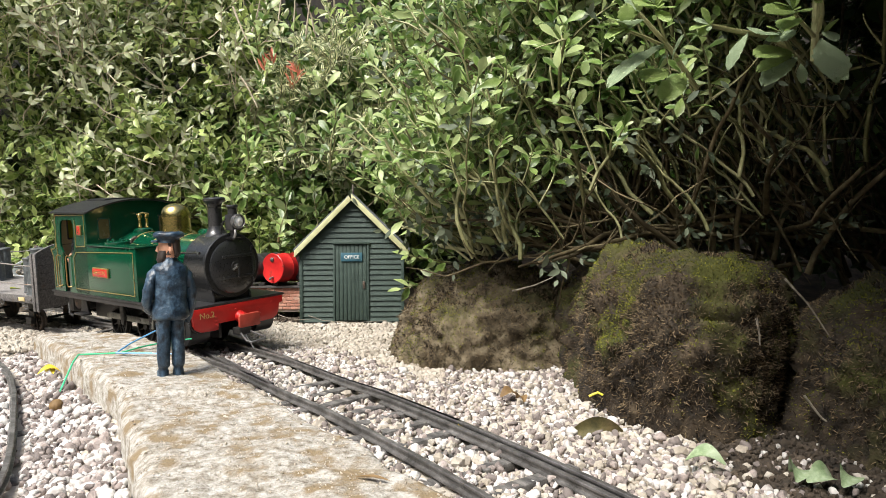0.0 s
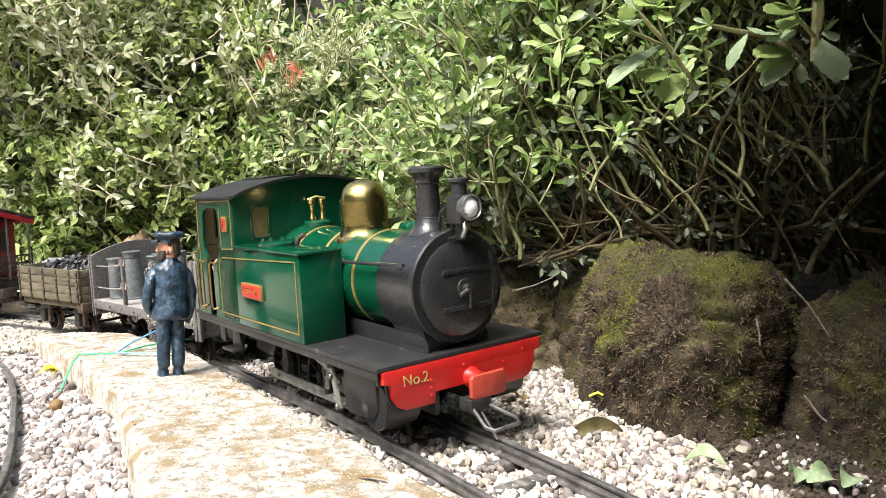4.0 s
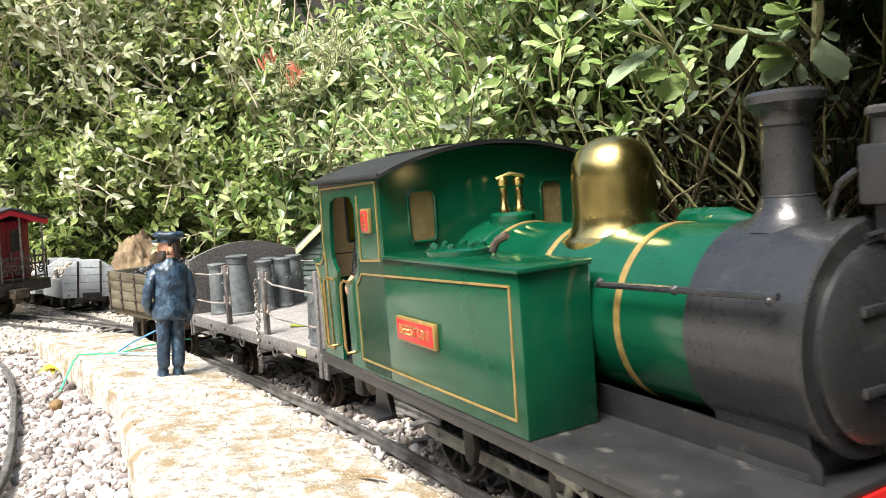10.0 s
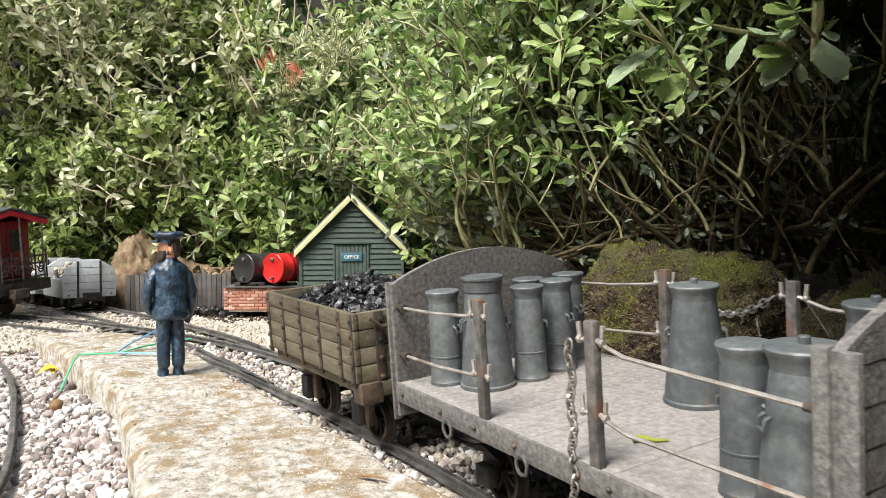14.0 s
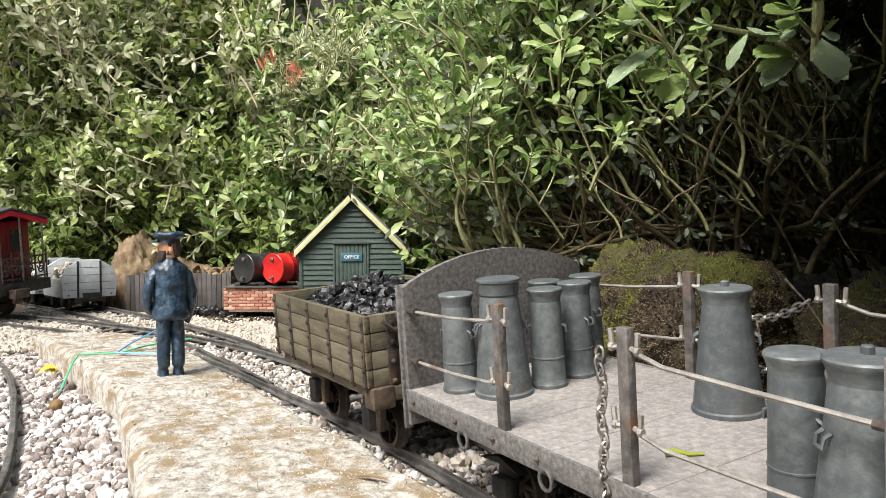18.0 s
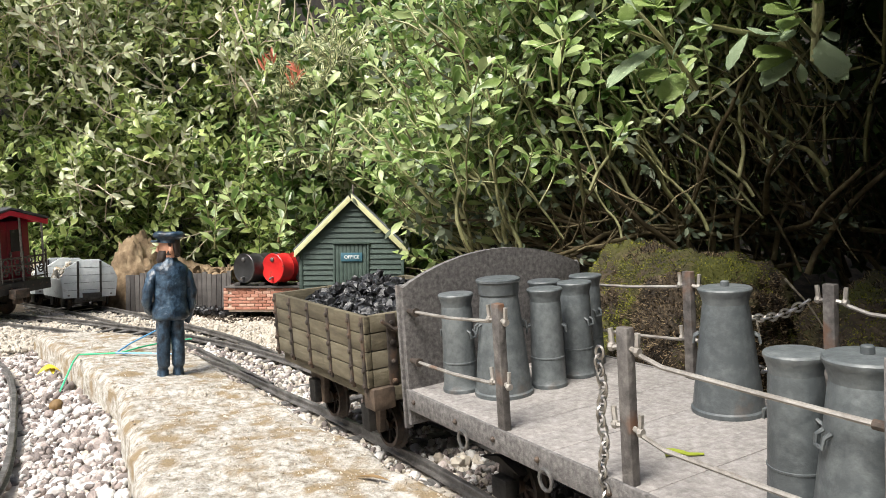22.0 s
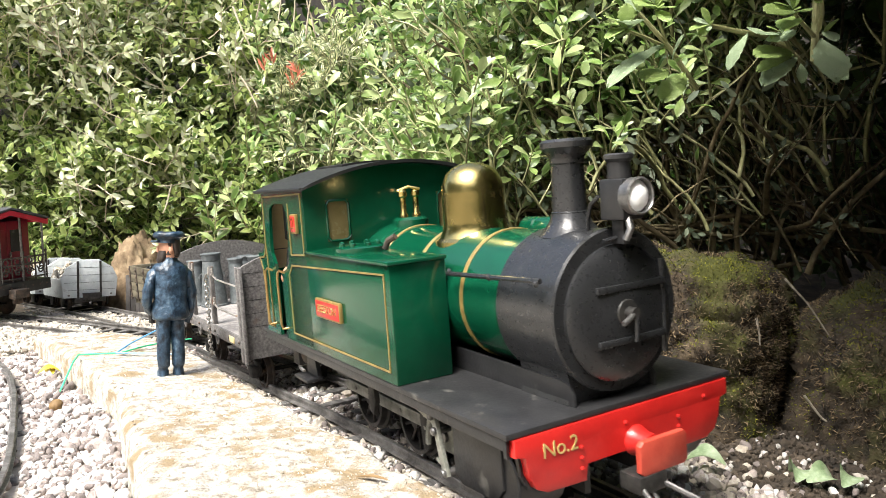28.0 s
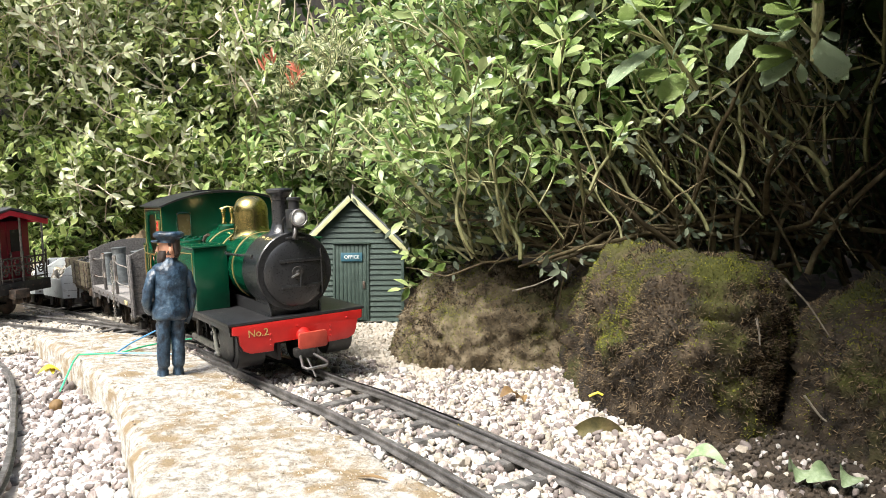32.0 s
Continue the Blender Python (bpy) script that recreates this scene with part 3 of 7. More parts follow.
rng = np.random.default_rng(14)
dust = []
for _ in range(60000):
    y = rng.uniform(0.12, 0.74) if rng.uniform() < 0.6 else rng.uniform(0.2, 0.5)
    x = slab_left(y) + (slab_right(y) - slab_left(y)) * rng.uniform(0.02, 0.98)
    if rng.uniform() < 0.04:
        dust.append((x, y, slab_z(x, y)))
pebbles("slab_grit", dust, 0.0002, 0.0006, GRIT, "loose pale grit on the stone slabs", "grit", 16, sink=0.5)


# ---- mossy rocks and the dark backdrop behind ----
def boulder(cx, cy, cz, rx, ry, rz, seed, label, turn=0.0, sub=6, fuzz=30000, green=0.1, mat=None, blunt=0.6, flare=-0.16):
    """A blunt rock under a coat of dry and green moss; green: how much of it is green."""
    bm = bmesh.new()
    bmesh.ops.create_icosphere(bm, subdivisions=sub, radius=1)
    for v in bm.verts:
        out = v.co.copy()
        c = Vector([math.copysign(abs(q) ** blunt, q) for q in out])
        k = 1.0 + flare * max(-0.2, c.z)
        p = Vector((c.x * rx * k, c.y * ry * k, c.z * rz))
        q = p + Vector((seed, seed * 0.7, 0))
        d = 0.014 * noise.noise(q * 13) + 0.008 * noise.noise(q * 31) + 0.009 * abs(noise.noise(q * 60)) + 0.005 * noise.noise(q * 140) + 0.0018 * noise.noise(q * 300)
        v.co = (p + out * d) * 1000
    R = thing("mossy_rock", label, "rock", "mossy rocks", at=pose(cx, cy, cz, 0, 0, turn))
    ob = part("stone", bm, mat or SHADEROCK, R, smooth=80)
    me = ob.data
    rg = np.random.default_rng(int(seed * 10))
    tri = np.empty(len(me.polygons) * 3, dtype=np.int32)
    me.polygons.foreach_get("vertices", tri)
    tri = tri.reshape(-1, 3)
    co = np.empty(len(me.vertices) * 3)
    no = np.empty(len(me.vertices) * 3)
    me.vertices.foreach_get("co", co)
    me.vertices.foreach_get("normal", no)
    co, no = co.reshape(-1, 3), no.reshape(-1, 3)
    base = np.array([(0, -0.09, 0), (0, 0.09, 0), (1, 0.02, 0.22), (0.55, 0.07, 0.03)])
    for nm, mt, cnt, size, lab in (("dry_moss", DRYMOSS, fuzz, (0.0012, 0.004), "brown dried moss and rootlets"), ("moss", MOSS, fuzz, (0.0007, 0.0019), "olive green moss tufts")):
        pick = rg.choice(len(tri), cnt)
        u = rg.dirichlet((1, 1, 1), cnt)
        pt = np.einsum("nk,nkj->nj", u, co[tri[pick]])
        nr = no[tri[pick, 0]]
        w = np.array([noise.noise(Vector(q) * 30 + Vector((seed, 1, 2))) + 0.5 * noise.noise(Vector(q) * 95 + Vector((3, seed, 2))) for q in pt])
        w = w + 0.55 * nr[:, 2] + green
        keep = ((w < 0.42) & (rg.uniform(size=cnt) < 0.8) if nm == "dry_moss" else w > 0.36) & (pt[:, 2] > -0.03) & (nr[:, 1] < 0.5)
        pt, nr = pt[keep], nr[keep]
        n = len(pt)
        d = nr * 0.7 + rg.normal(0, 0.55, (n, 3))
        d /= np.linalg.norm(d, axis=1, keepdims=True)
        y = np.cross(d, rg.normal(0, 1, (n, 3)))
        y /= np.linalg.norm(y, axis=1, keepdims=True)
        z = np.cross(d, y)
        wide = 1.0 if nm == "dry_moss" else 2.2
        v = np.einsum("nij,nkj->nki", np.stack([d, y, z], 2), base[None] * np.array([1, wide, 1]) * rg.uniform(*size, (n, 1, 1))) + pt[:, None]
        ms = scatter_mesh(nm, v, np.array([(0, 1, 3), (0, 3, 2)]), mt, "", "")
        ms.parent = R
        ms["label"] = lab
        ms["kind"] = "stuff"
    return R


# all but the first take the rock colour darkened for the bush's shade
ROCKS = [boulder(0.048, 0.742, 0.0, 0.100, 0.095, 0.078, 2.3, "sandy brown mossy rock in front of the bushes", 12, fuzz=120000, green=0.02, mat=PALEROCK, blunt=0.85),
         boulder(0.168, 0.566, -0.002, 0.064, 0.128, 0.098, 5.9, "large mossy rock under the overhanging bush, coloured dark for its shade", -2, fuzz=180000, green=0.08, blunt=0.74, flare=0.1),
         boulder(0.305, 0.455, -0.01, 0.090, 0.115, 0.086, 8.2, "earth-covered rock under the overhanging bush, coloured dark for its shade", -10, fuzz=90000, green=-0.06, blunt=0.72, flare=-0.05),
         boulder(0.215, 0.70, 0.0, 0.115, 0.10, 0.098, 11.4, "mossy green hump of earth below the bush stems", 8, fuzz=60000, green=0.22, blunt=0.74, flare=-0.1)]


def backdrop_mesh():
    """Added near-black backdrop that closes the garden, coloured as shade behind the plants."""
    vs, fs = [], []
    n, k = 60, 14
    for i in range(n + 1):
        x = -2.4 + 4.2 * i / n
        for j in range(k + 1):
            u = j / k
            y = 1.72 + 0.35 * u + 0.05 * noise.noise((x * 3, u * 3, 1)) + (0.25 if x < -1.5 else 0)
            if x > 0.35:
                y -= (x - 0.35) * 0.9
            z = -0.05 + 1.5 * u
            vs.append((x * 1000, y * 1000, z * 1000))
    for i in range(n):
        for j in range(k):
            a = i * (k + 1) + j
            fs.append((a, a + k + 1, a + k + 2, a + 1))
    ob = part("gap_backdrop", (vs, fs), GAPSHADE, smooth=60)
    tagged(ob, "near-black backdrop behind the hedge, gap shade put into its colour", "bank", kind="structure")


backdrop_mesh()


def unseen_hedge():
    """Unseen hedge ring behind the camera, added to darken reflections and low sky."""
    vs, fs = [], []
    n, k = 72, 10
    for i in range(n + 1):
        a = radians(28 - 236 * i / n)
        for j in range(k + 1):
            r = 3.6 + 0.25 * noise.noise((math.cos(a) * 4, math.sin(a) * 4, j * 0.7)) + 0.05 * j
            vs.append((r * math.cos(a) * 1000, r * math.sin(a) * 1000, -50 + 190 * j))
    for i in range(n):
        for j in range(k):
            b = i * (k + 1) + j
            fs.append((b, b + 1, b + k + 2, b + k + 1))
    ob = part("unseen_hedge", (vs, fs), UNSEENHEDGE, smooth=60)
    tagged(ob, "unseen dark green hedge ring added to darken reflections and low sky", "hedge", kind="structure")


unseen_hedge()


# ---- green tank locomotive (x forward, y to its left, z up from the rail top) ----
def wheelset(parent, x, r, gauge=45, spokes=8, crank=False):
    w = thing_part("wheelset", parent)
    w.location = (x * 0.001, 0, r * 0.001)
    part("axle", lathe([(1.6, -gauge / 2 - 3), (1.6, gauge / 2 + 3)], axis="y", n=10), DARKSTEEL, w)
    for s in (-1, 1):
        y0 = s * gauge / 2
        prof = [(r + 1.6, y0 - s * 1.2), (r + 1.6, y0), (r, y0 + s * 0.6), (r - 0.3, y0 + s * 4.2), (r - 2.2, y0 + s * 4.2), (r - 2.2, y0 - s * 1.2), (r + 1.6, y0 - s * 1.2)]
        mt = IRON if not crank else DARKSTEEL
        part("tyre", lathe(prof, axis="y", n=28), mt, w)
        part("hub", lathe([(3.4, y0 - s * 0.5), (3.4, y0 + s * 4.6)], axis="y", n=14), mt, w)
        for i in range(spokes):
            a = 2 * math.pi * i / spokes
            part("spoke", tube([(2.5 * math.sin(a), y0 + s * 1.8, 2.5 * math.cos(a)), ((r - 1.8) * math.sin(a), y0 + s * 1.8, (r - 1.8) * math.cos(a))], 0.95, 6), mt, w)
    if crank:
        part("crank_pin", lathe([(1.3, -gauge / 2 - 10), (1.3, -gauge / 2 - 3)], (0, 0, 7.5), "y", 10), STEEL, w)
    return w


def thing_part(name, parent):
    e = new(name)
    e.parent = parent
    e.empty_display_size = 0.01
    return e


def arch(y0, y1, z0, rise, n=14):
    c = (y0 + y1) / 2
    h = (y1 - y0) / 2
    return [(c + h * (1 - 2 * i / n), z0 + rise * (1 - (1 - 2 * i / n) ** 2)) for i in range(n + 1)]


def ribbon(points, width, y, t=0.25):
    """A flat painted line in the xz plane at y."""
    bm = bmesh.new()
    for a, b in zip(points[:-1], points[1:]):
        a, b = Vector((a[0], a[1])), Vector((b[0], b[1]))
        d = (b - a).normalized()
        nrm = Vector((-d.y, d.x)) * width / 2
        d *= width / 2
        prism([tuple(a - d + nrm), tuple(b + d + nrm), tuple(b + d - nrm), tuple(a - d - nrm)], 1, y - t, y + t, bm=bm)
    return bm


def locomotive():
    L = thing("tank_locomotive", "glossy green tank locomotive with black smokebox and polished brass dome", "locomotive")
    # running plate and frames
    part("footplate", box(-268, 0, -57, 57, 48.6, 51, 0.5), BLACK, L, "dusty black footplate")
    part("valance", box(-266, -2, -56, -54.6, 44, 48.6, 0.2), BLACK, L)
    part("valance", box(-266, -2, 54.6, 56, 44, 48.6, 0.2), BLACK, L)
    part("main_frame", box(-250, -8, -17, -14, 16, 48.4, 0.3), BLACK, L)
    part("main_frame", box(-250, -8, 14, 17, 16, 48.4, 0.3), BLACK, L)
    part("rear_stretcher", box(-266, -255, -40, 40, 24, 48.4, 1), BLACK, L)
    half = [(54, 48.4), (54, 42), (49.5, 41.5), (48.6, 34), (46, 29), (41, 26.5), (23, 26), (22.5, 32.5)]
    poly = [(-a, b) for a, b in half] + [(a, b) for a, b in half[::-1]]
    beam = part("buffer_beam", prism(poly, 0, -3, 0.6, 0.3), RED, L, "bright red buffer beam")
    part("beam_backing", prism([(a * 1.02, b - 1) for a, b in poly], 0, -5, -3), BLACK, beam)
    for yy, zz in ((-25, 31), (-25, 35), (-25, 39), (25, 31), (25, 35), (25, 39), (40, 44), (-3, 43)):
        part("rivet", lathe([(0.9, 0.5), (0.9, 1.1), (0.4, 1.5)], (0, yy, zz), "x", 8), RED, beam)
    letters("No.2", 8.0, PALEGOLD, beam, pose(0.0009, -0.0345, 0.0415, 90, 0, 90), depth=0.12)
    bf = part("buffer", prism([(-6.5, 27), (-5, 25.6), (16, 25.6), (17.5, 27), (17.5, 37), (16, 38.6), (-5, 38.6), (-6.5, 37)], 0, 8.5, 11.5, 0.7), DULLRED, L, "scuffed red rectangular buffer pad")
    part("buffer_shank", lathe([(6, 0.5), (5.4, 2.5), (4.6, 4), (4.4, 9)], (0, 2, 35), "x", 18), RED, bf)
    cp = part("coupler", box(1, 12, -8, 6, 19, 26, 1), DARKSTEEL, L, "steel hook coupling")
    part("coupling_link", tube([(11, -6, 21), (27, -11, 16), (31, -9, 15), (33, 6, 16), (28, 9, 17), (11, 5, 21)], 1.1, 8), STEEL, cp)
    part("coupling_link", tube([(9, -1, 21), (15, 1, 12), (20, 2, 5)], 0.8, 6), STEEL, cp)
    # boiler
    part("boiler", lathe([(29, -176), (29, -40)], (0, 0, 85), "x", 48), GREEN, L, "glossy green boiler")
    part("firebox_shoulder", lathe([(30.2, -176), (30.2, -160), (29, -158)], (0, 0, 85), "x", 48), GREEN, L)
    sb = part("smokebox", lathe([(29.4, -41), (30.4, -40), (30.4, -7), (31.2, -6.6), (31.2, -4.8), (30.4, -4), (27.5, -4)], (0, 0, 85), "x", 56), SMOKE, L, "matt dark grey smokebox")
    dr = part("smokebox_door", lathe([(26, -4), (26, -2.4), (24.5, -1.4), (18, 0.2), (8, 1.2), (0.1, 1.5)], (0, 0, 84), "x", 48), SMOKE, L, "dished black smokebox door")
    for zz in (94, 74):
        part("hinge_strap", box(-1.2, 1.6, -14, 20, zz - 1.3, zz + 1.3, 0.4), SMOKE, dr)
    part("hinge_post", lathe([(1.2, 66), (1.2, 102)], (-1, 21, 0), "z", 8), SMOKE, dr)
    part("door_boss", lathe([(5.2, 1), (4.8, 2), (2.4, 2.4), (2.2, 6)], (0, 0, 84.5), "x", 18), DARKSTEEL, dr)
    part("door_handle", tube([(4, 2, 85.5), (6, -3, 83.5), (7, -7.5, 82)], 1.0, 8), STEEL, dr, "bright steel door handle")
    part("door_handle", tube([(5, 1, 85), (5.5, 0.5, 80), (5.5, 0, 74)], 0.9, 8), SMOKE, dr)
    part("rim_bar", tube([(-2, -7, 111.5), (-1, 0, 112.5), (-2, 9, 111.5)], 0.9, 6), SMOKE, sb)
    part("saddle", prism([(-22, 51), (22, 51), (20, 58), (24, 72), (-24, 72), (-20, 58)], 0, -38, -9, 0.5), SMOKE, L)
    for xx in (-68, -110, -150):
        part("boiler_band", lathe([(29.25, xx - 1.3), (29.45, xx - 1.1), (29.45, xx + 1.1), (29.25, xx + 1.3)], (0, 0, 85), "x", 48), LINING, L, "gold lined boiler band")
    # chimney, dome, lamp
    part("chimney", lathe([(13.5, 112.5), (10.5, 115), (8.4, 118), (7.3, 121.5), (7.4, 121.8), (6.9, 122.2), (6.5, 140.5), (7.0, 141.2), (7.0, 143), (8.2, 145), (10.4, 147.2), (10.6, 149.3), (9.4, 150.4), (7.6, 150.6), (6.2, 149.5), (6.0, 135)], (-28, 0, 0), "z", 36), SMOKE, L, "black copper-capped style chimney")
    dm = part("dome", lathe([(19, 107), (17.2, 110), (15.6, 113.5), (15.0, 117), (15.0, 131), (14.4, 135.5), (12.4, 140), (9, 143), (4.5, 144.6), (0.1, 145)], (-98, 0, 0), "z", 44), BRASS, L, "polished brass dome cover")
    part("dome_flange", lathe([(19.8, 106), (19.6, 108.5), (17.5, 110)], (-98, 0, 0), "z", 40), BRASS, dm)
    lp = part("headlamp", box(-5, 7, -5.2, 5.2, 119, 134, 0.9), BLACK, L, "black headlamp with brass rim")
    part("lamp_chimney", lathe([(4.4, 134), (4.2, 140), (5.4, 141.2), (5.4, 142.6), (4.6, 143.2)], (0.5, 0, 0), "z", 20), BLACK, lp)
    part("lens_hood", lathe([(6.6, 6), (6.9, 10.5), (6.2, 11), (5.9, 10.6), (5.9, 7)], (0, 0, 127.5), "x", 28), STEEL, lp, "nickel lamp rim")
    part("lens", lathe([(5.9, 8.5), (5, 9.6), (3, 10.5), (0.1, 10.9)], (0, 0, 127.5), "x", 24), GLASS, lp, "white frosted lamp lens")
    part("lamp_bracket", box(-3, 3, -1.6, 1.6, 110, 119, 0.5), BLACK, lp)
    part("lamp_pipe", tube([(-5, -5.4, 128), (-9, -6, 125), (-12, -5, 119), (-13, -4, 114)], 0.8, 6), SMOKE, lp)
    part("bulb_holder", tube([(6, -2, 120), (8, -3, 116), (6.5, -4, 112)], 1.3, 8), STEEL, lp)
    # side tanks
    for s in (-1, 1):
        y0, y1 = sorted((s * 57.2, s * 29))
        tk = part("side_tank", box(-206, -79, y0, y1, 51, 103.4, 0.8), GREEN, L, "glossy green side tank")
        part("tank_top", box(-177, -77.4, min(y0, y0 + 0) - (1.4 if s < 0 else 0), y1 + (1.4 if s > 0 else 0), 103.4, 105.2, 0.5), GREEN, tk)
        yy = s * 57.4
        part("lining", ribbon([(-204, 92), (-201, 95.5), (-84, 99.2), (-84.5, 56.5), (-207, 56), (-207, 90), (-204, 92)], 0.8, yy), LINING, tk, "gold lining")
        if s < 0:
            part("filler_lid", lathe([(13, 105.2), (13, 107.4), (11, 108.4), (0.2, 108.6)], (-140, -42, 0), "z", 26), GREEN, tk)
            for i in range(8):
                a = 2 * math.pi * i / 8
                part("lid_bolt", lathe([(1.5, 108), (1.5, 109.6), (0.6, 110.2)], (-140 + 9.6 * math.cos(a), -42 + 9.6 * math.sin(a), 0), "z", 8), GREEN, tk)
    part("filler_valve", tube([(-128, -34, 106), (-126, -33, 110), (-122, -31, 112)], 1.6, 8), IRON, L)
    np_ = part("nameplate", box(-164.5, -132.5, -59.2, -57.2, 71.3, 81.3, 0.4), LINING, L, "red nameplate with raised brass letters and rim")
    part("plate_field", box(-163.4, -133.6, -59.5, -58.8, 72.3, 80.3, 0.15), RED, np_)
    letters("BEESTON", 5.9, BRASS, np_, pose(-0.1485, -0.0595, 0.0763, 90, 0, 0), depth=0.25)
    # cab
    side = [(-257, 51), (-257, 82), (-258.5, 90), (-261, 95.5), (-263.5, 98.6), (-263.2, 99.6), (-256, 99.8), (-252, 101.8), (-249.8, 106), (-247.5, 138), (-177, 138.4), (-177, 51), (-221, 51), (-221.5, 90), (-213, 92.2), (-207, 95.5), (-204.6, 101), (-204.2, 125), (-207, 129.5), (-212, 130.5), (-228, 130), (-233, 128), (-235, 124), (-237.2, 106), (-236.4, 100.5), (-234, 97), (-231.5, 94.5), (-232.5, 51)]
    for s in (-1, 1):
        a, b = sorted((s * 57.2, s * 55.4))
        cs = part("cab_side", prism(side, 1, a, b), GREEN, L, "green cab side with open doorway", smooth=20)
        if s < 0:
            part("lining", ribbon([(-254.8, 55), (-254.8, 82), (-256.2, 90), (-260.5, 96.8), (-252, 97.4), (-248.6, 100), (-246.8, 105), (-244.8, 134.5), (-179, 135.5), (-179.5, 102.5), (-200, 101.5), (-200, 130)], 0.9, -57.4), LINING, cs)
            part("lining", ribbon([(-254.8, 55), (-243.5, 55), (-245.5, 100), (-246.8, 105)], 0.9, -57.4), LINING, cs)
            part("number_plate", box(-193.2, -184.6, -59, -57.2, 114, 124.6, 0.4), LINING, L, "small red plate with a raised brass figure two")
            part("number_field", box(-192.3, -185.5, -59.3, -58.7, 115, 123.6, 0.1), RED, cs)
            letters("2", 8.5, BRASS, cs, pose(-0.1889, -0.0593, 0.1193, 90, 0, 0), depth=0.2)
            for xx, lab in ((-242, "dull brass handrail"), (-219.8, "dull brass handrail")):
                part("handrail", tube([(xx + 3.4, -57, 90), (xx + 2.6, -60, 91.6), (xx + 0.8, -60.5, 90), (xx, -60.5, 86), (xx, -60.5, 60), (xx + 1, -60, 57), (xx + 3, -57, 57.5)], 0.75, 8), DULLBRASS, cs, lab)
    wl, wr = (-44.5, -31), (25, 38)
    bm = prism([(-57, 51), (57, 51), (57, 108.5), (-57, 108.5)], 0, -177.4, -175.8)
    prism([(57, 131)] + arch(-57, 57, 138.4, 10)[0:] + [(-57, 131)], 0, -177.4, -175.8, bm=bm)
    for a, b in ((-57, wl[0]), (wl[1], wr[0]), (wr[1], 57)):
        prism([(a, 108.5), (b, 108.5), (b, 131), (a, 131)], 0, -177.4, -175.8, bm=bm)
    cf = part("cab_front", bm, GREEN, L, "green cab front with two windows", smooth=20)
    for a, b in (wl, wr):
        c = tube([(-175.6, a + 2, 108.8), (-175.6, b - 2, 108.8), (-175.6, b - 0.3, 111), (-175.6, b - 0.3, 128.5), (-175.6, b - 2, 130.7), (-175.6, a + 2, 130.7), (-175.6, a + 0.3, 128.5), (-175.6, a + 0.3, 111), (-175.6, a + 2, 108.8)], 0.75, 6)
        part("window_rim", c, GREEN, cf)
    lowpts = [(y, z - 0.2) for y, z in arch(-59.5, 59.5, 137, 12, 20)]
    top = [(y, z + 1.8) for y, z in lowpts[::-1]]
    rf = part("cab_roof", prism(lowpts + top, 0, -252.5, -169, 0.3), ROOFBLACK, L, "matt black curved cab roof")
    part("roof_hatch", prism([(y, z + 1.2) for y, z in arch(-20, 20, 149.2, 1.4, 8)] + [(-20, 149), (20, 149)], 0, -246, -205), ROOFBLACK, rf)
    part("rain_strip", tube([(-252, -59.5, 138), (-170, -59.5, 138)], 0.9, 6), ROOFBLACK, rf)
    part("cab_rear", prism([(-55.3, 51), (55.3, 51), (55.3, 98.5), (-55.3, 98.5)], 0, -257, -255.6), GREEN, L)
    # black here stands in for the shade inside the cab
    part("cab_lining", prism([(-247.6, 93.4), (-247.6, 137), (-178, 137), (-178, 93.4)], 1, 53.4, 55.2), BLACK, L, "black cab side lining, the cab's shade put into its colour")
    ww = [(-43.5, -27.5), (27.5, 43.5)]
    for x0, x1, mt, nm in ((-249.6, -248.6, GREEN, "cab_back"), (-248.5, -247.6, CREAM, "cab_back_lining")):
        bk = prism([(-55.2, 90), (55.2, 90), (55.2, 107.5), (-55.2, 107.5)], 0, x0, x1)
        prism([(55.2, 133)] + arch(-55.2, 55.2, 137.4, 10) + [(-55.2, 133)], 0, x0, x1, bm=bk)
        for a, b in ((-55.2, ww[0][0]), (ww[0][1], ww[1][0]), (ww[1][1], 55.2)):
            prism([(a, 107.5), (b, 107.5), (b, 133), (a, 133)], 0, x0, x1, bm=bk)
        back = part(nm, bk, mt, L, "cream painted rear cab wall" if mt is CREAM else "green rear cab wall with two windows", smooth=20)
    for a, b in ww:
        part("back_pane", box(-248.7, -248.3, a, b, 107.5, 133, 0), YELLOWPANE, back, "yellow-green cab window")
        part("back_window_rim", tube([(-247.3, a, 107.5), (-247.3, b, 107.5), (-247.3, b, 133), (-247.3, a, 133), (-247.3, a, 107.5)], 0.9, 6), BLACK, back)
    part("back_joint", box(-247.7, -247.2, -55, 55, 101.6, 102.1, 0), BLACK, back)
    part("coal_bunker_front", box(-256, -179, 30, 31.4, 51.2, 92, 0.3), BLACK, L, "black cab side locker")
    part("locker_top", box(-256, -179, 30, 53.2, 92, 93.2, 0.3), BLACK, L)
    part("cab_floor", box(-256, -178, -54, 54, 51, 52, 0.2), BLACK, L)
    for a, b in (wl, wr):
        part("window_pane", box(-177.0, -176.4, a, b, 108.5, 131, 0), PANE, cf, "brown tinted cab window")
    part("backhead", lathe([(27, -186), (27, -178)], (0, 0, 85), "x", 30), BLACK, L)
    part("cab_gauge", lathe([(5, -189), (5, -186)], (0, 8, 104), "x", 16), BRASS, L)
    # safety valves
    part("valve_base", lathe([(10.5, 110), (10, 114), (10, 117), (8.5, 118.4), (0.2, 118.6)], (-163, 0, 0), "z", 24), GREEN, L, "green safety valve casing")
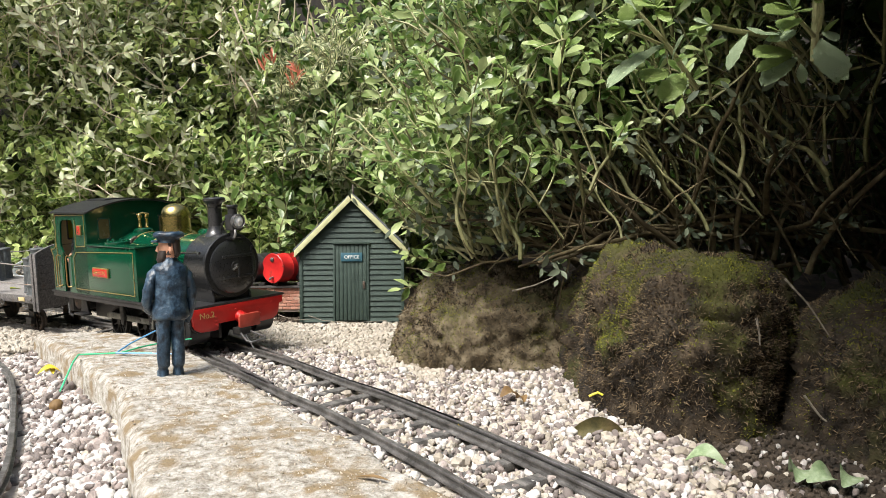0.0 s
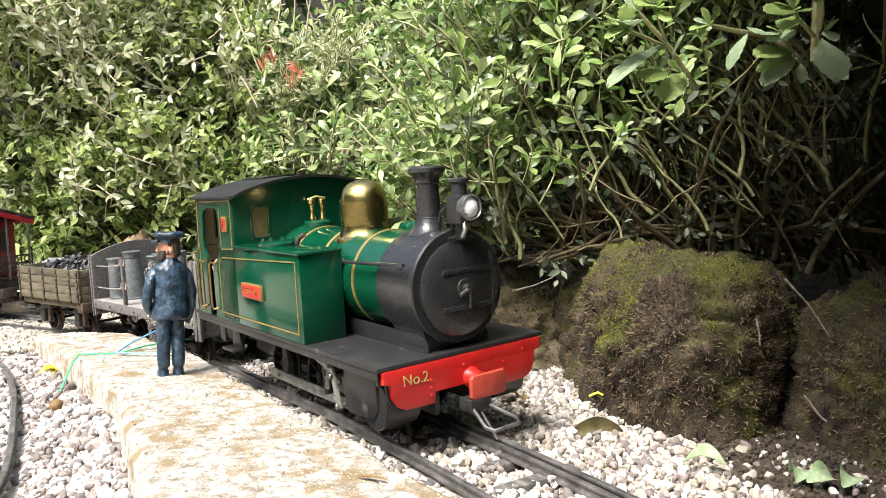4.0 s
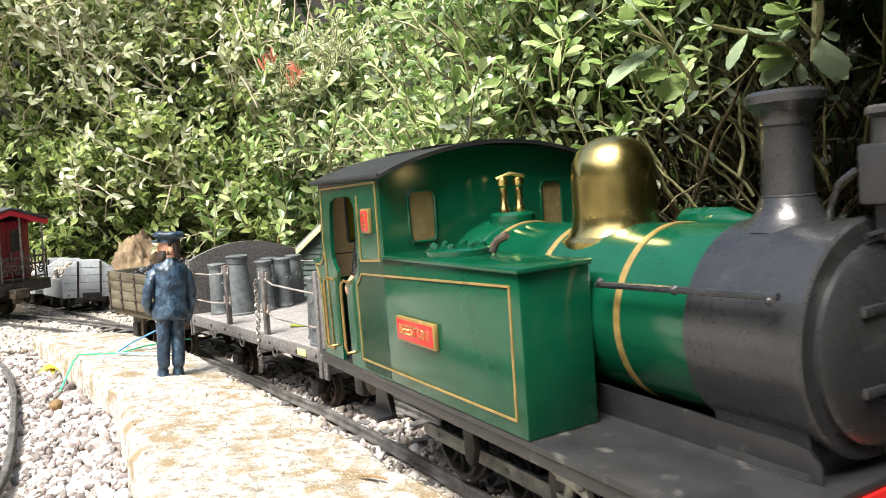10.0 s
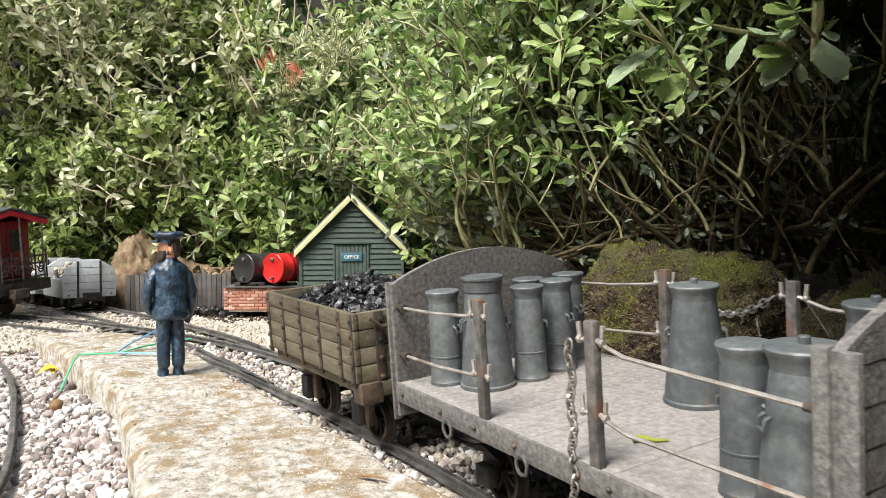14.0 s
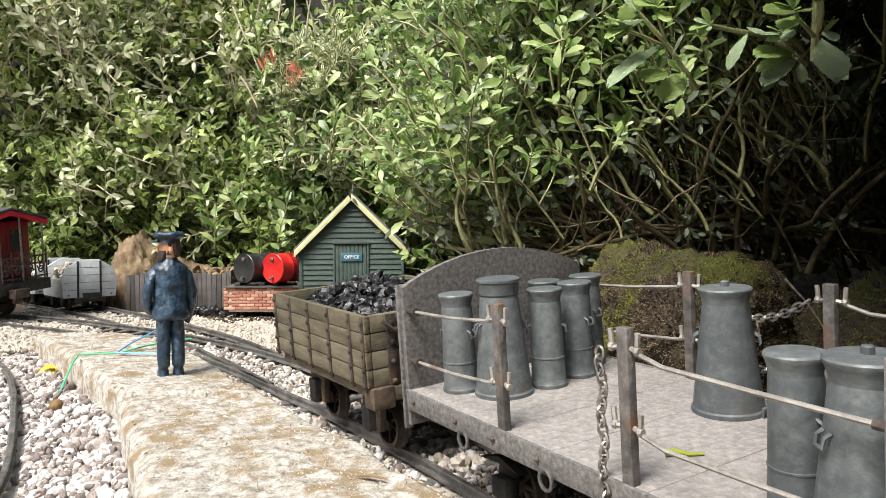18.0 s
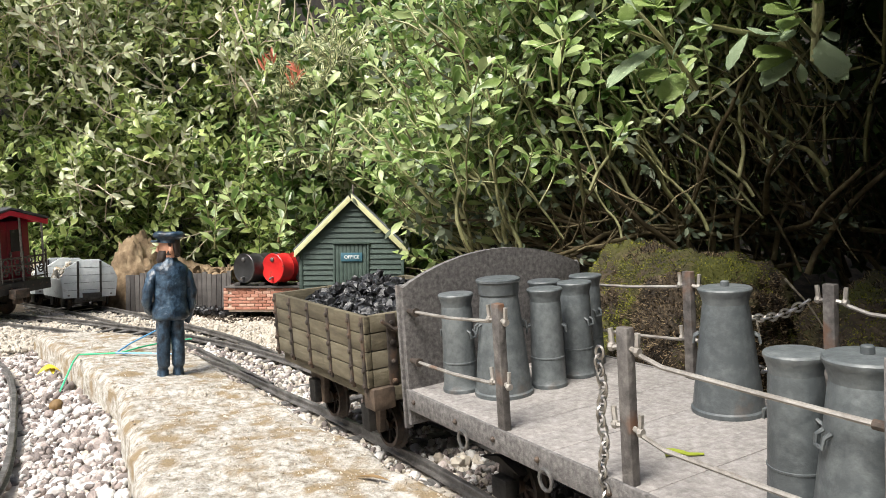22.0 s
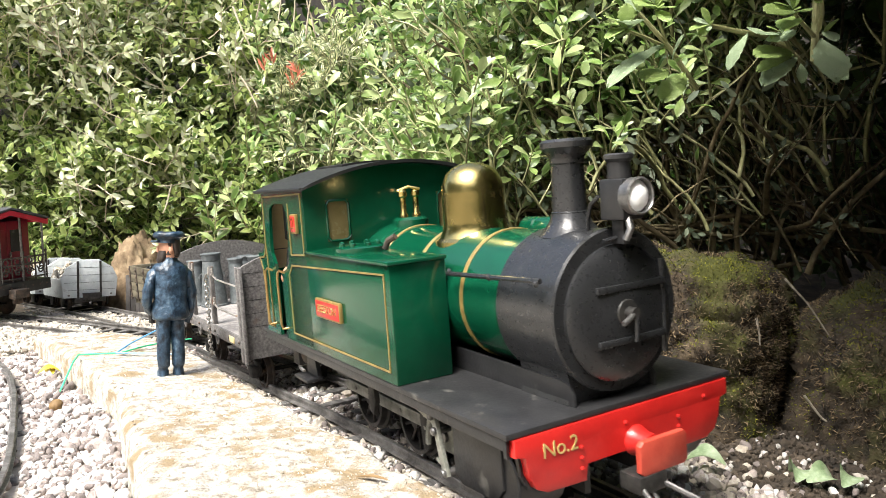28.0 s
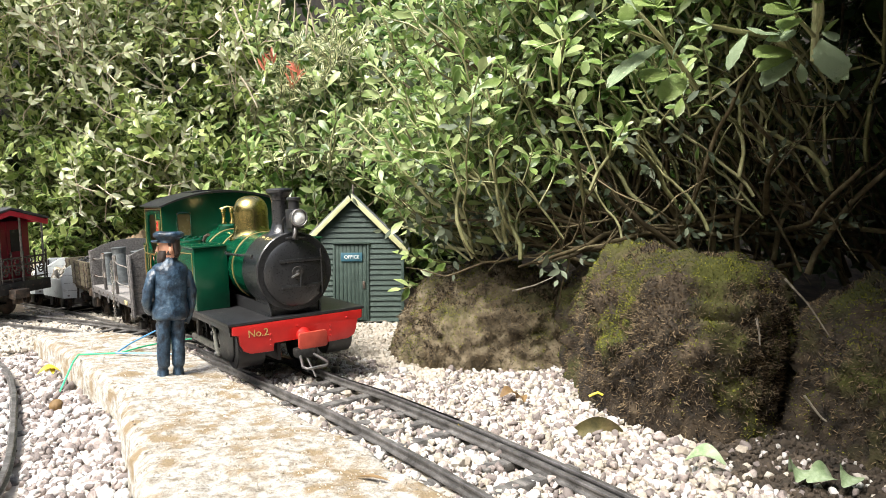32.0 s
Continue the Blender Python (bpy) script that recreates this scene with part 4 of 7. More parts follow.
    for yy in (-4, 4):
        part("safety_valve", lathe([(2.4, 118), (2.4, 120), (1.7, 121), (1.7, 129), (2.6, 130), (2.6, 132.5), (1.2, 134)], (-163, yy, 0), "z", 14), BRASS, L, "polished brass safety valve")
    part("valve_lever", tube([(-165, -6, 133), (-163, 0, 135), (-161, 6, 133.5)], 0.9, 6), BRASS, L)
    part("pump", lathe([(4.5, -84), (5.6, -82), (5.6, -74), (4.6, -73), (5.6, -72), (5.6, -64), (4, -60), (2.2, -52)], (0, 20, 112), "x", 18), GREEN, L, "green pump on the boiler shoulder")
    # handrail and splash plates
    hr = part("boiler_handrail", tube([(-72, -32.5, 97.6), (-8, -32.5, 99.6)], 1.05, 8), SMOKE, L)
    for xx in (-70, -40, -10):
        part("handrail_knob", lathe([(0.8, -32), (1.6, -33), (0.4, -34)], (xx, 0, 98.6), "y", 8), SMOKE, hr)
    for s in (-1, 1):
        o = [(-92, 51), (-6, 51), (-6.5, 56), (-9, 59), (-14, 60), (-92, 61)]
        a, b = sorted((s * 20, s * 21.4))
        part("splash_plate", prism(o, 1, a, b, 0.2), BLACK, L)
    # cylinders, motion brackets and steps
    rods = []
    for s in (-1, 1):
        a, b = sorted((s * 49.5, s * 26))
        cy = part("cylinder", prism([(-49, 45), (-15, 45), (-15, 24), (-20, 18), (-44, 17), (-49, 20)], 1, a, b, 0.8), BLACK, L, "black cylinder cover")
        part("guard_plate", lathe([(14.2, s * 27), (14.2, s * 47.5), (13.6, s * 48.2)], (-21, 0, 26.5), "y", 32), BLACK, cy)
        for zz in (27, 33):
            part("slide_bar", box(-88, -48, s * 40 - 1.5, s * 40 + 1.5, zz - 0.9, zz + 0.9, 0.3), GEAR, L)
        part("guide_bracket", prism([(-92, 46), (-86, 46), (-85, 30), (-88, 16), (-92, 15), (-94, 30)], 1, s * 38 - 2, s * 38 + 2, 0.4), DARKSTEEL, L)
        vl = part("valve_link", prism([(-64.5, 43), (-60.9, 43), (-52.6, 17.6), (-56.2, 17)], 1, s * 50 - 1, s * 50 + 1, 0.3), GEAR, L, "grey-green valve lever")
        for px, pz in ((-62.4, 41), (-60.4, 35), (-54.8, 18.6)):
            part("pin", lathe([(1.8, s * 44), (1.8, s * 52), (1.3, s * 52.6)], (px, 0, pz), "y", 10), STEEL, vl)
        part("valve_rod", prism([(-91, 44), (-60, 36.8), (-60, 33.6), (-91, 40.6)], 1, s * 47 - 1, s * 47 + 1, 0.3), GEAR, L)
        part("union_link", tube([(-55, s * 48, 18.6), (-66, s * 47, 20.5)], 1.2, 8), GEAR, L)
        part("crosshead", box(-70, -58, s * 41 - 3, s * 41 + 3, 23.5, 36, 0.6), GEAR, L)
        part("crosshead_pin", lathe([(2.4, s * 44), (2.4, s * 45.4), (1.6, s * 45.8)], (-64, 0, 30), "y", 12), STEEL, L)
        part("expansion_link", tube([(-79 + 2.5 * math.sin(q * 1.2), s * 43, 31 + 9 * q) for q in np.linspace(-1, 1, 9)], 1.5, 8), GEAR, L)
        part("reach_rod", tube([(-170, s * 46, 41), (-92, s * 45, 43)], 1.2, 8), DARKSTEEL, L)
        part("hanger", prism([(-152, 46), (-146, 46), (-143, 26), (-146, 18), (-151, 20)], 1, s * 38 - 1.5, s * 38 + 1.5, 0.4), DARKSTEEL, L)
        part("cab_step", prism([(-222, 46), (-214, 46), (-208, 27), (-216, 25), (-226, 27)], 1, s * 44 - 1.5, s * 44 + 1.5, 0.5), BLACK, L)
        part("step_tread", box(-228, -206, s * 48 - 5, s * 48 + 5, 25, 27, 0.4), BLACK, L)
        part("ash_pan", lathe([(9, s * 30), (9, s * 40)], (-243, 0, 37), "y", 20), IRON, L)
        r = part("coupling_rod", prism([(-70, 1.8), (-66, 3.2), (66, 3.2), (70, 1.8), (70, -1.8), (66, -3.2), (-66, -3.2), (-70, -1.8)], 1, s * 31 - 1, s * 31 + 1, 0.4), GEAR, L, "steel coupling rod")
        rods.append((r, -s * 0 + (0 if s < 0 else 90)))
    sets = [wheelset(L, x, 17, spokes=10, crank=True) for x in (-70, -125, -180)]
    return L, sets, rods


LOCO, LOCO_WHEELS, LOCO_RODS = locomotive()


def driver():
    """The doll at the cab door: one plain mesh."""
    bm = loft([(-208, -24, 52.2, 12, 9), (-208, -24, 70, 13, 10), (-209, -26, 88, 14, 12), (-210, -28, 105, 15, 13), (-211, -29, 116, 11, 10), (-211, -29, 119, 5, 5)])
    loft([(-211, -30, 118, 4, 4), (-212, -31, 122, 6, 6), (-212, -31, 128, 6.8, 6.8), (-212, -31, 133, 4, 4)], bm, 1)
    loft([(-212, -31, 130, 7.5, 7.5), (-212, -31, 133, 8.5, 8.5), (-212, -31, 135, 6, 6)], bm, 0)
    tube([(-211, -36, 119), (-213, -42, 114), (-214.5, -46, 107), (-215.5, -47, 101), (-216, -48, 96), (-216.5, -48.5, 92.5)], 8.2, 14, bm, 0.86)
    n0 = len(bm.faces)
    tube([(-217, -50, 93), (-218.5, -51.5, 90.5), (-220.5, -53, 88.2), (-222, -53.8, 86), (-222.5, -53.5, 84)], 4.6, 12, bm, 0.75)
    bm.faces.ensure_lookup_table()
    for f in bm.faces[n0:]:
        f.material_index = 1
    bmesh.ops.subdivide_edges(bm, edges=bm.edges[:], cuts=1, use_grid_fill=True)
    for v in bm.verts:
        q = v.co * 0.2
        v.co += Vector((noise.noise(q), noise.noise(q + Vector((9, 0, 0))), 0.4 * noise.noise(q + Vector((0, 9, 0))))) * 0.9
    ob = part("driver_doll", bm, [BLACKLEATHER, SKIN], smooth=70)
    return tagged(ob, "small driver doll in a black jacket at the cab door", "doll")


DRIVER = driver()


# ---- flat wagon with milk churns (zero at its rear board) ----
def flat_wagon():
    W = thing("flat_wagon", "weathered grey flat wagon with arched end boards and wire rails", "wagon")
    dk = part("deck", box(0, 209, -50, 50, 44, 47.5, 0.3), DECKWOOD, W, "pale dusty wooden deck")
    plank = None
    for i in range(15):
        if plank is None:
            ob = part("plank", box(0.03, 13.9, -49.8, 49.8, 47.4, 49, 0.12), DECKWOOD, dk)
            plank = ob.data
        else:
            ob = new("plank", plank)
            ob.parent = dk
        ob.location = (i * 0.01393, 0, 0.00008 * math.sin(i * 2.3))
    for s in (-1, 1):
        a, b = sorted((s * 50, s * 51.6))
        sb = part("side_rail", box(-1, 210, a, b, 40.5, 49.4, 0.4), GREYWOOD, W)
        for x in (6, 40, 66, 92, 126, 140, 178, 203):
            part("bolt", lathe([(1.1, s * 51.4), (1.1, s * 52.2), (0.5, s * 52.8)], (x, 0, 45), "y", 8), IRON, sb)
        for x in (47, 97.5, 150):
            part("tie_ring", tube([(x + 3.2 * math.cos(q), s * 53 , 40 + 3.6 * math.sin(q)) for q in np.linspace(0, 6.283, 13)], 0.7, 6), STEEL, sb)
        part("builder_plate", box(180, 191, s * 52 - 0.4, s * 52 + 0.4, 42.5, 47, 0.1), CREAM, sb)
        part("sole_bar", box(4, 205, s * 24 - 2.5, s * 24 + 2.5, 34, 45, 0.4), GREYWOOD, W)
        for x in (44, 170):
            part("axle_guard", prism([(x - 6, 38), (x + 6, 38), (x + 4, 12), (x - 4, 12)], 1, s * 30 - 1.5, s * 30 + 1.5, 0.4), DARKSTEEL, W)
            part("axle_box", box(x - 5, x + 5, s * 33 - 3, s * 33 + 3, 10, 19, 0.8), DARKSTEEL, W)
            part("spring", prism([(x - 14, 24), (x, 28), (x + 14, 24), (x, 25)], 1, s * 33 - 2, s * 33 + 2), DARKSTEEL, W)
    for x0, x1, zt in ((-3, 0, 94.5), (209, 212, 98.5)):
        poly = [(-50.5, 33), (50.5, 33), (50.5, zt)] + arch(-50.5, 50.5, zt, 12, 16)[1:-1] + [(-50.5, zt)]
        eb = part("end_board", prism(poly, 0, x0, x1, 0.4), GREYWOOD, W, "grey weathered arched end board")
        for i in range(5 if x0 > 0 else 0):
            z = 56 + i * 9.6
            part("plank_gap", box(x0 - 0.15, x1 + 0.15, -50, 50, z, z + 0.35, 0), DARKSTEEL, eb)
        for s in (-1, 1):
            part("corner_post", box(x0 - 3.5 if x0 > 0 else x0 - 1.5, x0 + 0.5, s * 50 - 2, s * 50 + 2, 31, zt + 1, 0.6), GREYWOOD, eb)
            if x0 > 0:
                part("corner_iron", box(x1 - 0.3, x1 + 4, s * 50.6 - 1.2, s * 50.6 + 1.2, 31, zt + 0.5, 0.4), GREYWOOD, eb)
            for z in (62, 84):
                part("eye_bolt", lathe([(1.2, 0), (1.2, 4), (2, 5), (2, 7)], (x1 if x0 < 0 else x0 - 7.5, s * 48, z), "x", 8), IRON, eb)
    for x in (70, 132.5):
        for s in (-1, 1):
            ps = part("stanchion", box(x - 2.2, x + 2.2, s * 49 - 1.6, s * 49 + 1.6, 47, 95, 0.5), POSTWOOD, W, "rust-stained grey stanchion")
            for z in (66, 89):
                for g in (-1, 1):
                    part("hook", tube([(x + g * 2, s * 49, z), (x + g * 4.2, s * 49.4, z - 0.4), (x + g * 5, s * 49.5, z + 0.8), (x + g * 5.4, s * 49.5, z + 5)], 0.85, 6), WIRE, ps)
                    part("wire_loop", lathe([(1.1, -0.9), (1.6, 0), (1.1, 0.9)], (x + g * 5, s * 49.5, z - 0.2), "x", 8), WIRE, ps)
    for s in (-1, 1):
        for z0, z1 in ((84, 88), (62, 65)):
            part("wire", tube([(3, s * 48, z0), (36, s * 49, (z0 + z1) / 2 - 0.6), (65.4, s * 49.4, z1)], 0.72, 6), WIRE, W, "pale wire rail")
            part("wire", tube([(137.4, s * 49.4, z1), (146, s * 49.2, z1 - 2.2), (172, s * 49, (z0 + z1) / 2 - 1.0), (204, s * 48, z0)], 0.72, 6), WIRE, W, "pale wire rail")
    # chains: across the far gap, hanging on the near side
    def chain(points, parent):
        bm = bmesh.new()
        for i, (a, b) in enumerate(zip(points[:-1], points[1:])):
            a, b = Vector(a), Vector(b)
            d = (b - a).normalized()
            u = d.cross(Vector((0, 1, 0.3))).normalized()
            if i % 2:
                u = d.cross(u).normalized()
            c = (a + b) / 2
            ln = (b - a).length * 0.72
            tube([c + d * math.cos(q) * ln + u * math.sin(q) * 1.5 for q in np.linspace(0, 6.283, 11)], 0.5, 5, bm)
        return part("chain", bm, CHAIN, parent, "bright hanging chain")
    chain([(129.5 - 5 - 0.8 * math.sin(i), -51.2 - 0.05 * i, 88 - i * 2.55) for i in range(27)], W)
    for z, sag in ((88, 9), (65, 6)):
        chain([(76 + (124 - 76) * i / 18, 49, z - sag * (1 - (2 * i / 18 - 1) ** 2)) for i in range(19)], W)
    for x, sgn in ((0, -1), (209, 1)):
        part("drawbar", box(min(x, x + sgn * 22), max(x, x + sgn * 22), -3.5, 3.5, 24, 30, 0.8), DARKSTEEL, W)
        part("coupling_hook", tube([(x + sgn * 2, -9, 36), (x + sgn * 6, -12, 30), (x + sgn * 8, -13, 22), (x + sgn * 12, -12, 20)], 1.5, 8), STEEL, W)
    sets = [wheelset(W, x, 13.5) for x in (44, 170)]
    return W, sets


FLAT, FLAT_WHEELS = flat_wagon()


def churn(tall, k, top, name_label, collar=False):
    """A milk churn of that height and base radius in millimetres, narrowing to top times its radius."""
    C = thing("milk_churn", name_label, "milk churn", "milk churns on the wagon")
    n = k * top
    t = tall
    seam = [(k * 0.7 + n * 0.3, t * 0.29), (k * 0.7 + n * 0.3 + 0.22, t * 0.293), (k * 0.7 + n * 0.3 + 0.22, t * 0.305), (k * 0.69 + n * 0.31, t * 0.308)] if top > 0.8 else []
    part("body", lathe([(k * 1.07, 0), (k * 1.07, 1.5), (k * 1.01, 2.1), (k * 0.97 + 0.03 * n, t * 0.12)] + seam + [(k * 0.3 + n * 0.7, t * 0.62), (n * 1.02, t * 0.83), (n * 0.97, t * 0.87)], n=36), CHURN, C)
    if collar:
        prof = [(n * 0.99, t * 0.855), (n * 1.06, t * 0.865), (n * 1.1, t * 0.96), (n * 1.18, t * 0.972), (n * 1.18, t * 0.99), (n * 1.08, t * 0.998), (n * 0.9, t * 0.992), (0.1, t * 0.988)]
    else:
        prof = [(n * 0.98, t * 0.85), (n * 1.0, t * 0.88), (n * 1.1, t * 0.935), (n * 1.17, t * 0.955), (n * 1.18, t * 0.97), (n * 1.13, t * 0.982), (n * 0.85, t * 0.988), (0.1, t * 0.99)]
    ld = part("lid", lathe(prof, n=36), CHURN, C, "flared lid")
    if not collar and top < 0.8:
        part("lid_knob", lathe([(1.5, t * 0.985), (1.5, t + 1.2), (1.2, t + 1.5), (0.2, t + 1.6)], n=10), CHURN, ld)
    hr = k * 0.45 + n * 0.55
    for s in (-1, 1):
        part("handle", tube([(s * (hr - 0.5), -1.7, t * 0.62), (s * (hr + 1.1), -1.7, t * 0.6), (s * (hr + 1.4), -1.5, t * 0.55), (s * (hr + 1.4), 1.5, t * 0.55), (s * (hr + 1.1), 1.7, t * 0.6), (s * (hr - 0.5), 1.7, t * 0.62)], 0.55, 6), CHURN, C)
    return C


TALL = churn(49, 11.6, 0.68, "tall tapered grey milk churn with a straight collar", True)
SLIM = churn(43, 7.4, 0.88, "slim dull grey milk churn with a flat lid")
FAT = churn(46.5, 12.2, 0.66, "broad tapered grey milk churn with a knobbed lid")
CHURNS = [(SLIM, 15.5, -33, 20), (TALL, 32, -22, 75), (None, SLIM, 36, -1, 50), (None, SLIM, 32, 19, 10), (None, SLIM, 17, 14, 130), (None, SLIM, 19, 37, 0),
          (FAT, 107.5, 25, 40), (None, SLIM, 172, -30, 0), (None, FAT, 193, -35, 60), (None, SLIM, 196, 8, 90), (None, FAT, 176, 26, 20)]
LOADS = []
for row in CHURNS:
    if row[0] is None:
        ob = copy_thing(row[1], Matrix())
        row = (ob, *row[2:])
    LOADS.append((row[0], pose(row[1] * 0.001, row[2] * 0.001, 0.049, 0, 0, row[3])))
pod = part("seed_pod", tube([(-5, 0, 1.4), (-2.5, 0.6, 1.6), (0, 1, 1.3), (2, 1.2, 0.8), (6.5, 2.6, 0.7)], 1.35, 8, taper=0.3), SEEDGREEN)
tagged(pod, "small yellow-green fallen seed pod on the deck", "seed pod")
LOADS.append((pod, pose(0.128, -0.023, 0.049, 0, 0, 40)))


# ---- coal wagon (zero at its front, body behind) ----
def coal_wagon():
    W = thing("coal_wagon", "olive brown planked open wagon with iron straps", "wagon")
    L0, hw, z0, z1 = 124, 48, 41, 77
    part("floor", box(-L0 + 2, -2, -hw + 2, hw - 2, z0, z0 + 3, 0.3), OLIVE, W)
    for i in range(4):
        za, zb = z0 + i * (z1 - z0) / 4 + 0.2, z0 + (i + 1) * (z1 - z0) / 4 - 0.2
        for s in (-1, 1):
            a, b = sorted((s * hw, s * (hw - 3)))
            part("plank", box(-L0, 0, a, b, za, zb, 0.5), OLIVE, W)
        part("plank", box(-3, 0, -hw + 3.2, hw - 3.2, za, zb, 0.5), OLIVE, W)
        part("plank", box(-L0, -L0 + 3, -hw + 3.2, hw - 3.2, za, zb, 0.5), OLIVE, W)
    for s in (-1, 1):
        for x in (-L0 + 3, -97, -70, -43, -17, -2.6):
            st = part("strap", box(x - 1.3, x + 1.3, s * hw - 0.9, s * hw + 0.9, z0 - 2, z1 - 0.5, 0.3), IRON, W, "dark iron strap")
            for z in np.linspace(z0 + 1, z1 - 4, 5):
                part("bolt", lathe([(1.3, s * (hw + 0.7)), (1.3, s * (hw + 1.6)), (0.5, s * (hw + 2))], (x, 0, z), "y", 7), IRON, st)
        part("sole_bar", box(-L0, 0, s * 40 - 4, s * 40 + 4, 34, z0 - 0.3, 0.6), OLIVE, W)
        for x in (-95, -25):
            part("axle_guard", prism([(x - 11, 35), (x + 11, 35), (x + 8, 12), (x - 8, 12)], 1, s * 33 - 2, s * 33 + 2, 0.6), BROWNIRON, W)
            part("axle_box", box(x - 4.5, x + 4.5, s * 36 - 3, s * 36 + 3, 12, 26, 0.8), DARKSTEEL, W)
        part("corner_block", box(-8, 3, s * 41 - 6, s * 41 + 6, 30, 41, 0.8), BROWNIRON, W)
    for x, sg in ((0, 1), (-L0, -1)):
        for y in (-34, 34):
            es = part("end_strap", box(min(x, x + sg * 1.4), max(x, x + sg * 1.4), y - 2.5, y + 2.5, z0 - 4, z1 - 0.5, 0.3), IRON, W)
            for z in np.linspace(z0 + 2, z1 - 5, 4):
                part("bolt", lathe([(1.4, 0), (1.4, 1.2), (0.6, 1.6)], (x + sg * 1.2, y, z), "x", 7), IRON, es)
        part("drawbar", box(min(x, x + sg * 14), max(x, x + sg * 14), -3.5, 3.5, 24, 31, 0.8), DARKSTEEL, W)
        part("coupling_bar", tube([(x + sg * 10, 0, 27), (x + sg * 26, 0, 27)], 2, 8), DARKSTEEL, W)
        part("safety_chain", tube([(x + sg * 2.5, -40, 74), (x + sg * 3.5, -34, 69), (x + sg * 3.5, -28, 69), (x + sg * 2.5, -22, 73)], 1.2, 6), IRON, W)
    part("headstock", box(-4, 2.5, -40, 40, 33, 40.5, 0.6), OLIVE, W)
    part("headstock", box(-L0 - 2.5, -L0 + 4, -40, 40, 33, 40.5, 0.6), OLIVE, W)
    sets = [wheelset(W, x, 12.5) for x in (-95, -25)]
    return W, sets


COALWAGON, COAL_WHEELS = coal_wagon()


def lumps(name, spots, r0, r1, mat, label, seed, category="coal"):
    """Craggy lumps at spots (metres)."""
    rg = np.random.default_rng(seed)
    n = len(spots)
    v = np.repeat(PEBBLE_V[None], n, 0)
    for _ in range(7):
        a = rg.normal(0, 1, (n, 1, 3))
        a /= np.linalg.norm(a, axis=2, keepdims=True)
        v = v - a * np.maximum((v * a).sum(2, keepdims=True) - rg.uniform(0.25, 0.7, (n, 1, 1)), 0)
    v *= 1 + rg.normal(0, 0.11, (n, len(PEBBLE_V), 1))
    v *= rg.uniform(0.7, 1.35, (n, 1, 3))
    v = np.einsum("nij,nkj->nki", rots(n, rg), v) * rg.uniform(r0, r1, n)[:, None, None]
    return scatter_mesh(name, v + np.array(spots)[:, None], PEBBLE_F, mat, label, category, smooth=False)


rg = np.random.default_rng(11)
spots = [(x, y, 0.066 + 0.014 * (1 - abs(y) / 0.05) * (0.8 + 0.4 * math.sin(x * 60)) + rg.uniform(-0.004, 0.003)) for x, y in zip(rg.uniform(-0.118, -0.006, 1300), rg.uniform(-0.040, 0.040, 1300))]
COALLOAD = lumps("coal_load", spots, 0.0016, 0.0044, COAL, "heap of glossy black coal lumps filling the wagon", 12)
LOADS_COAL = [(COALLOAD, Matrix())]


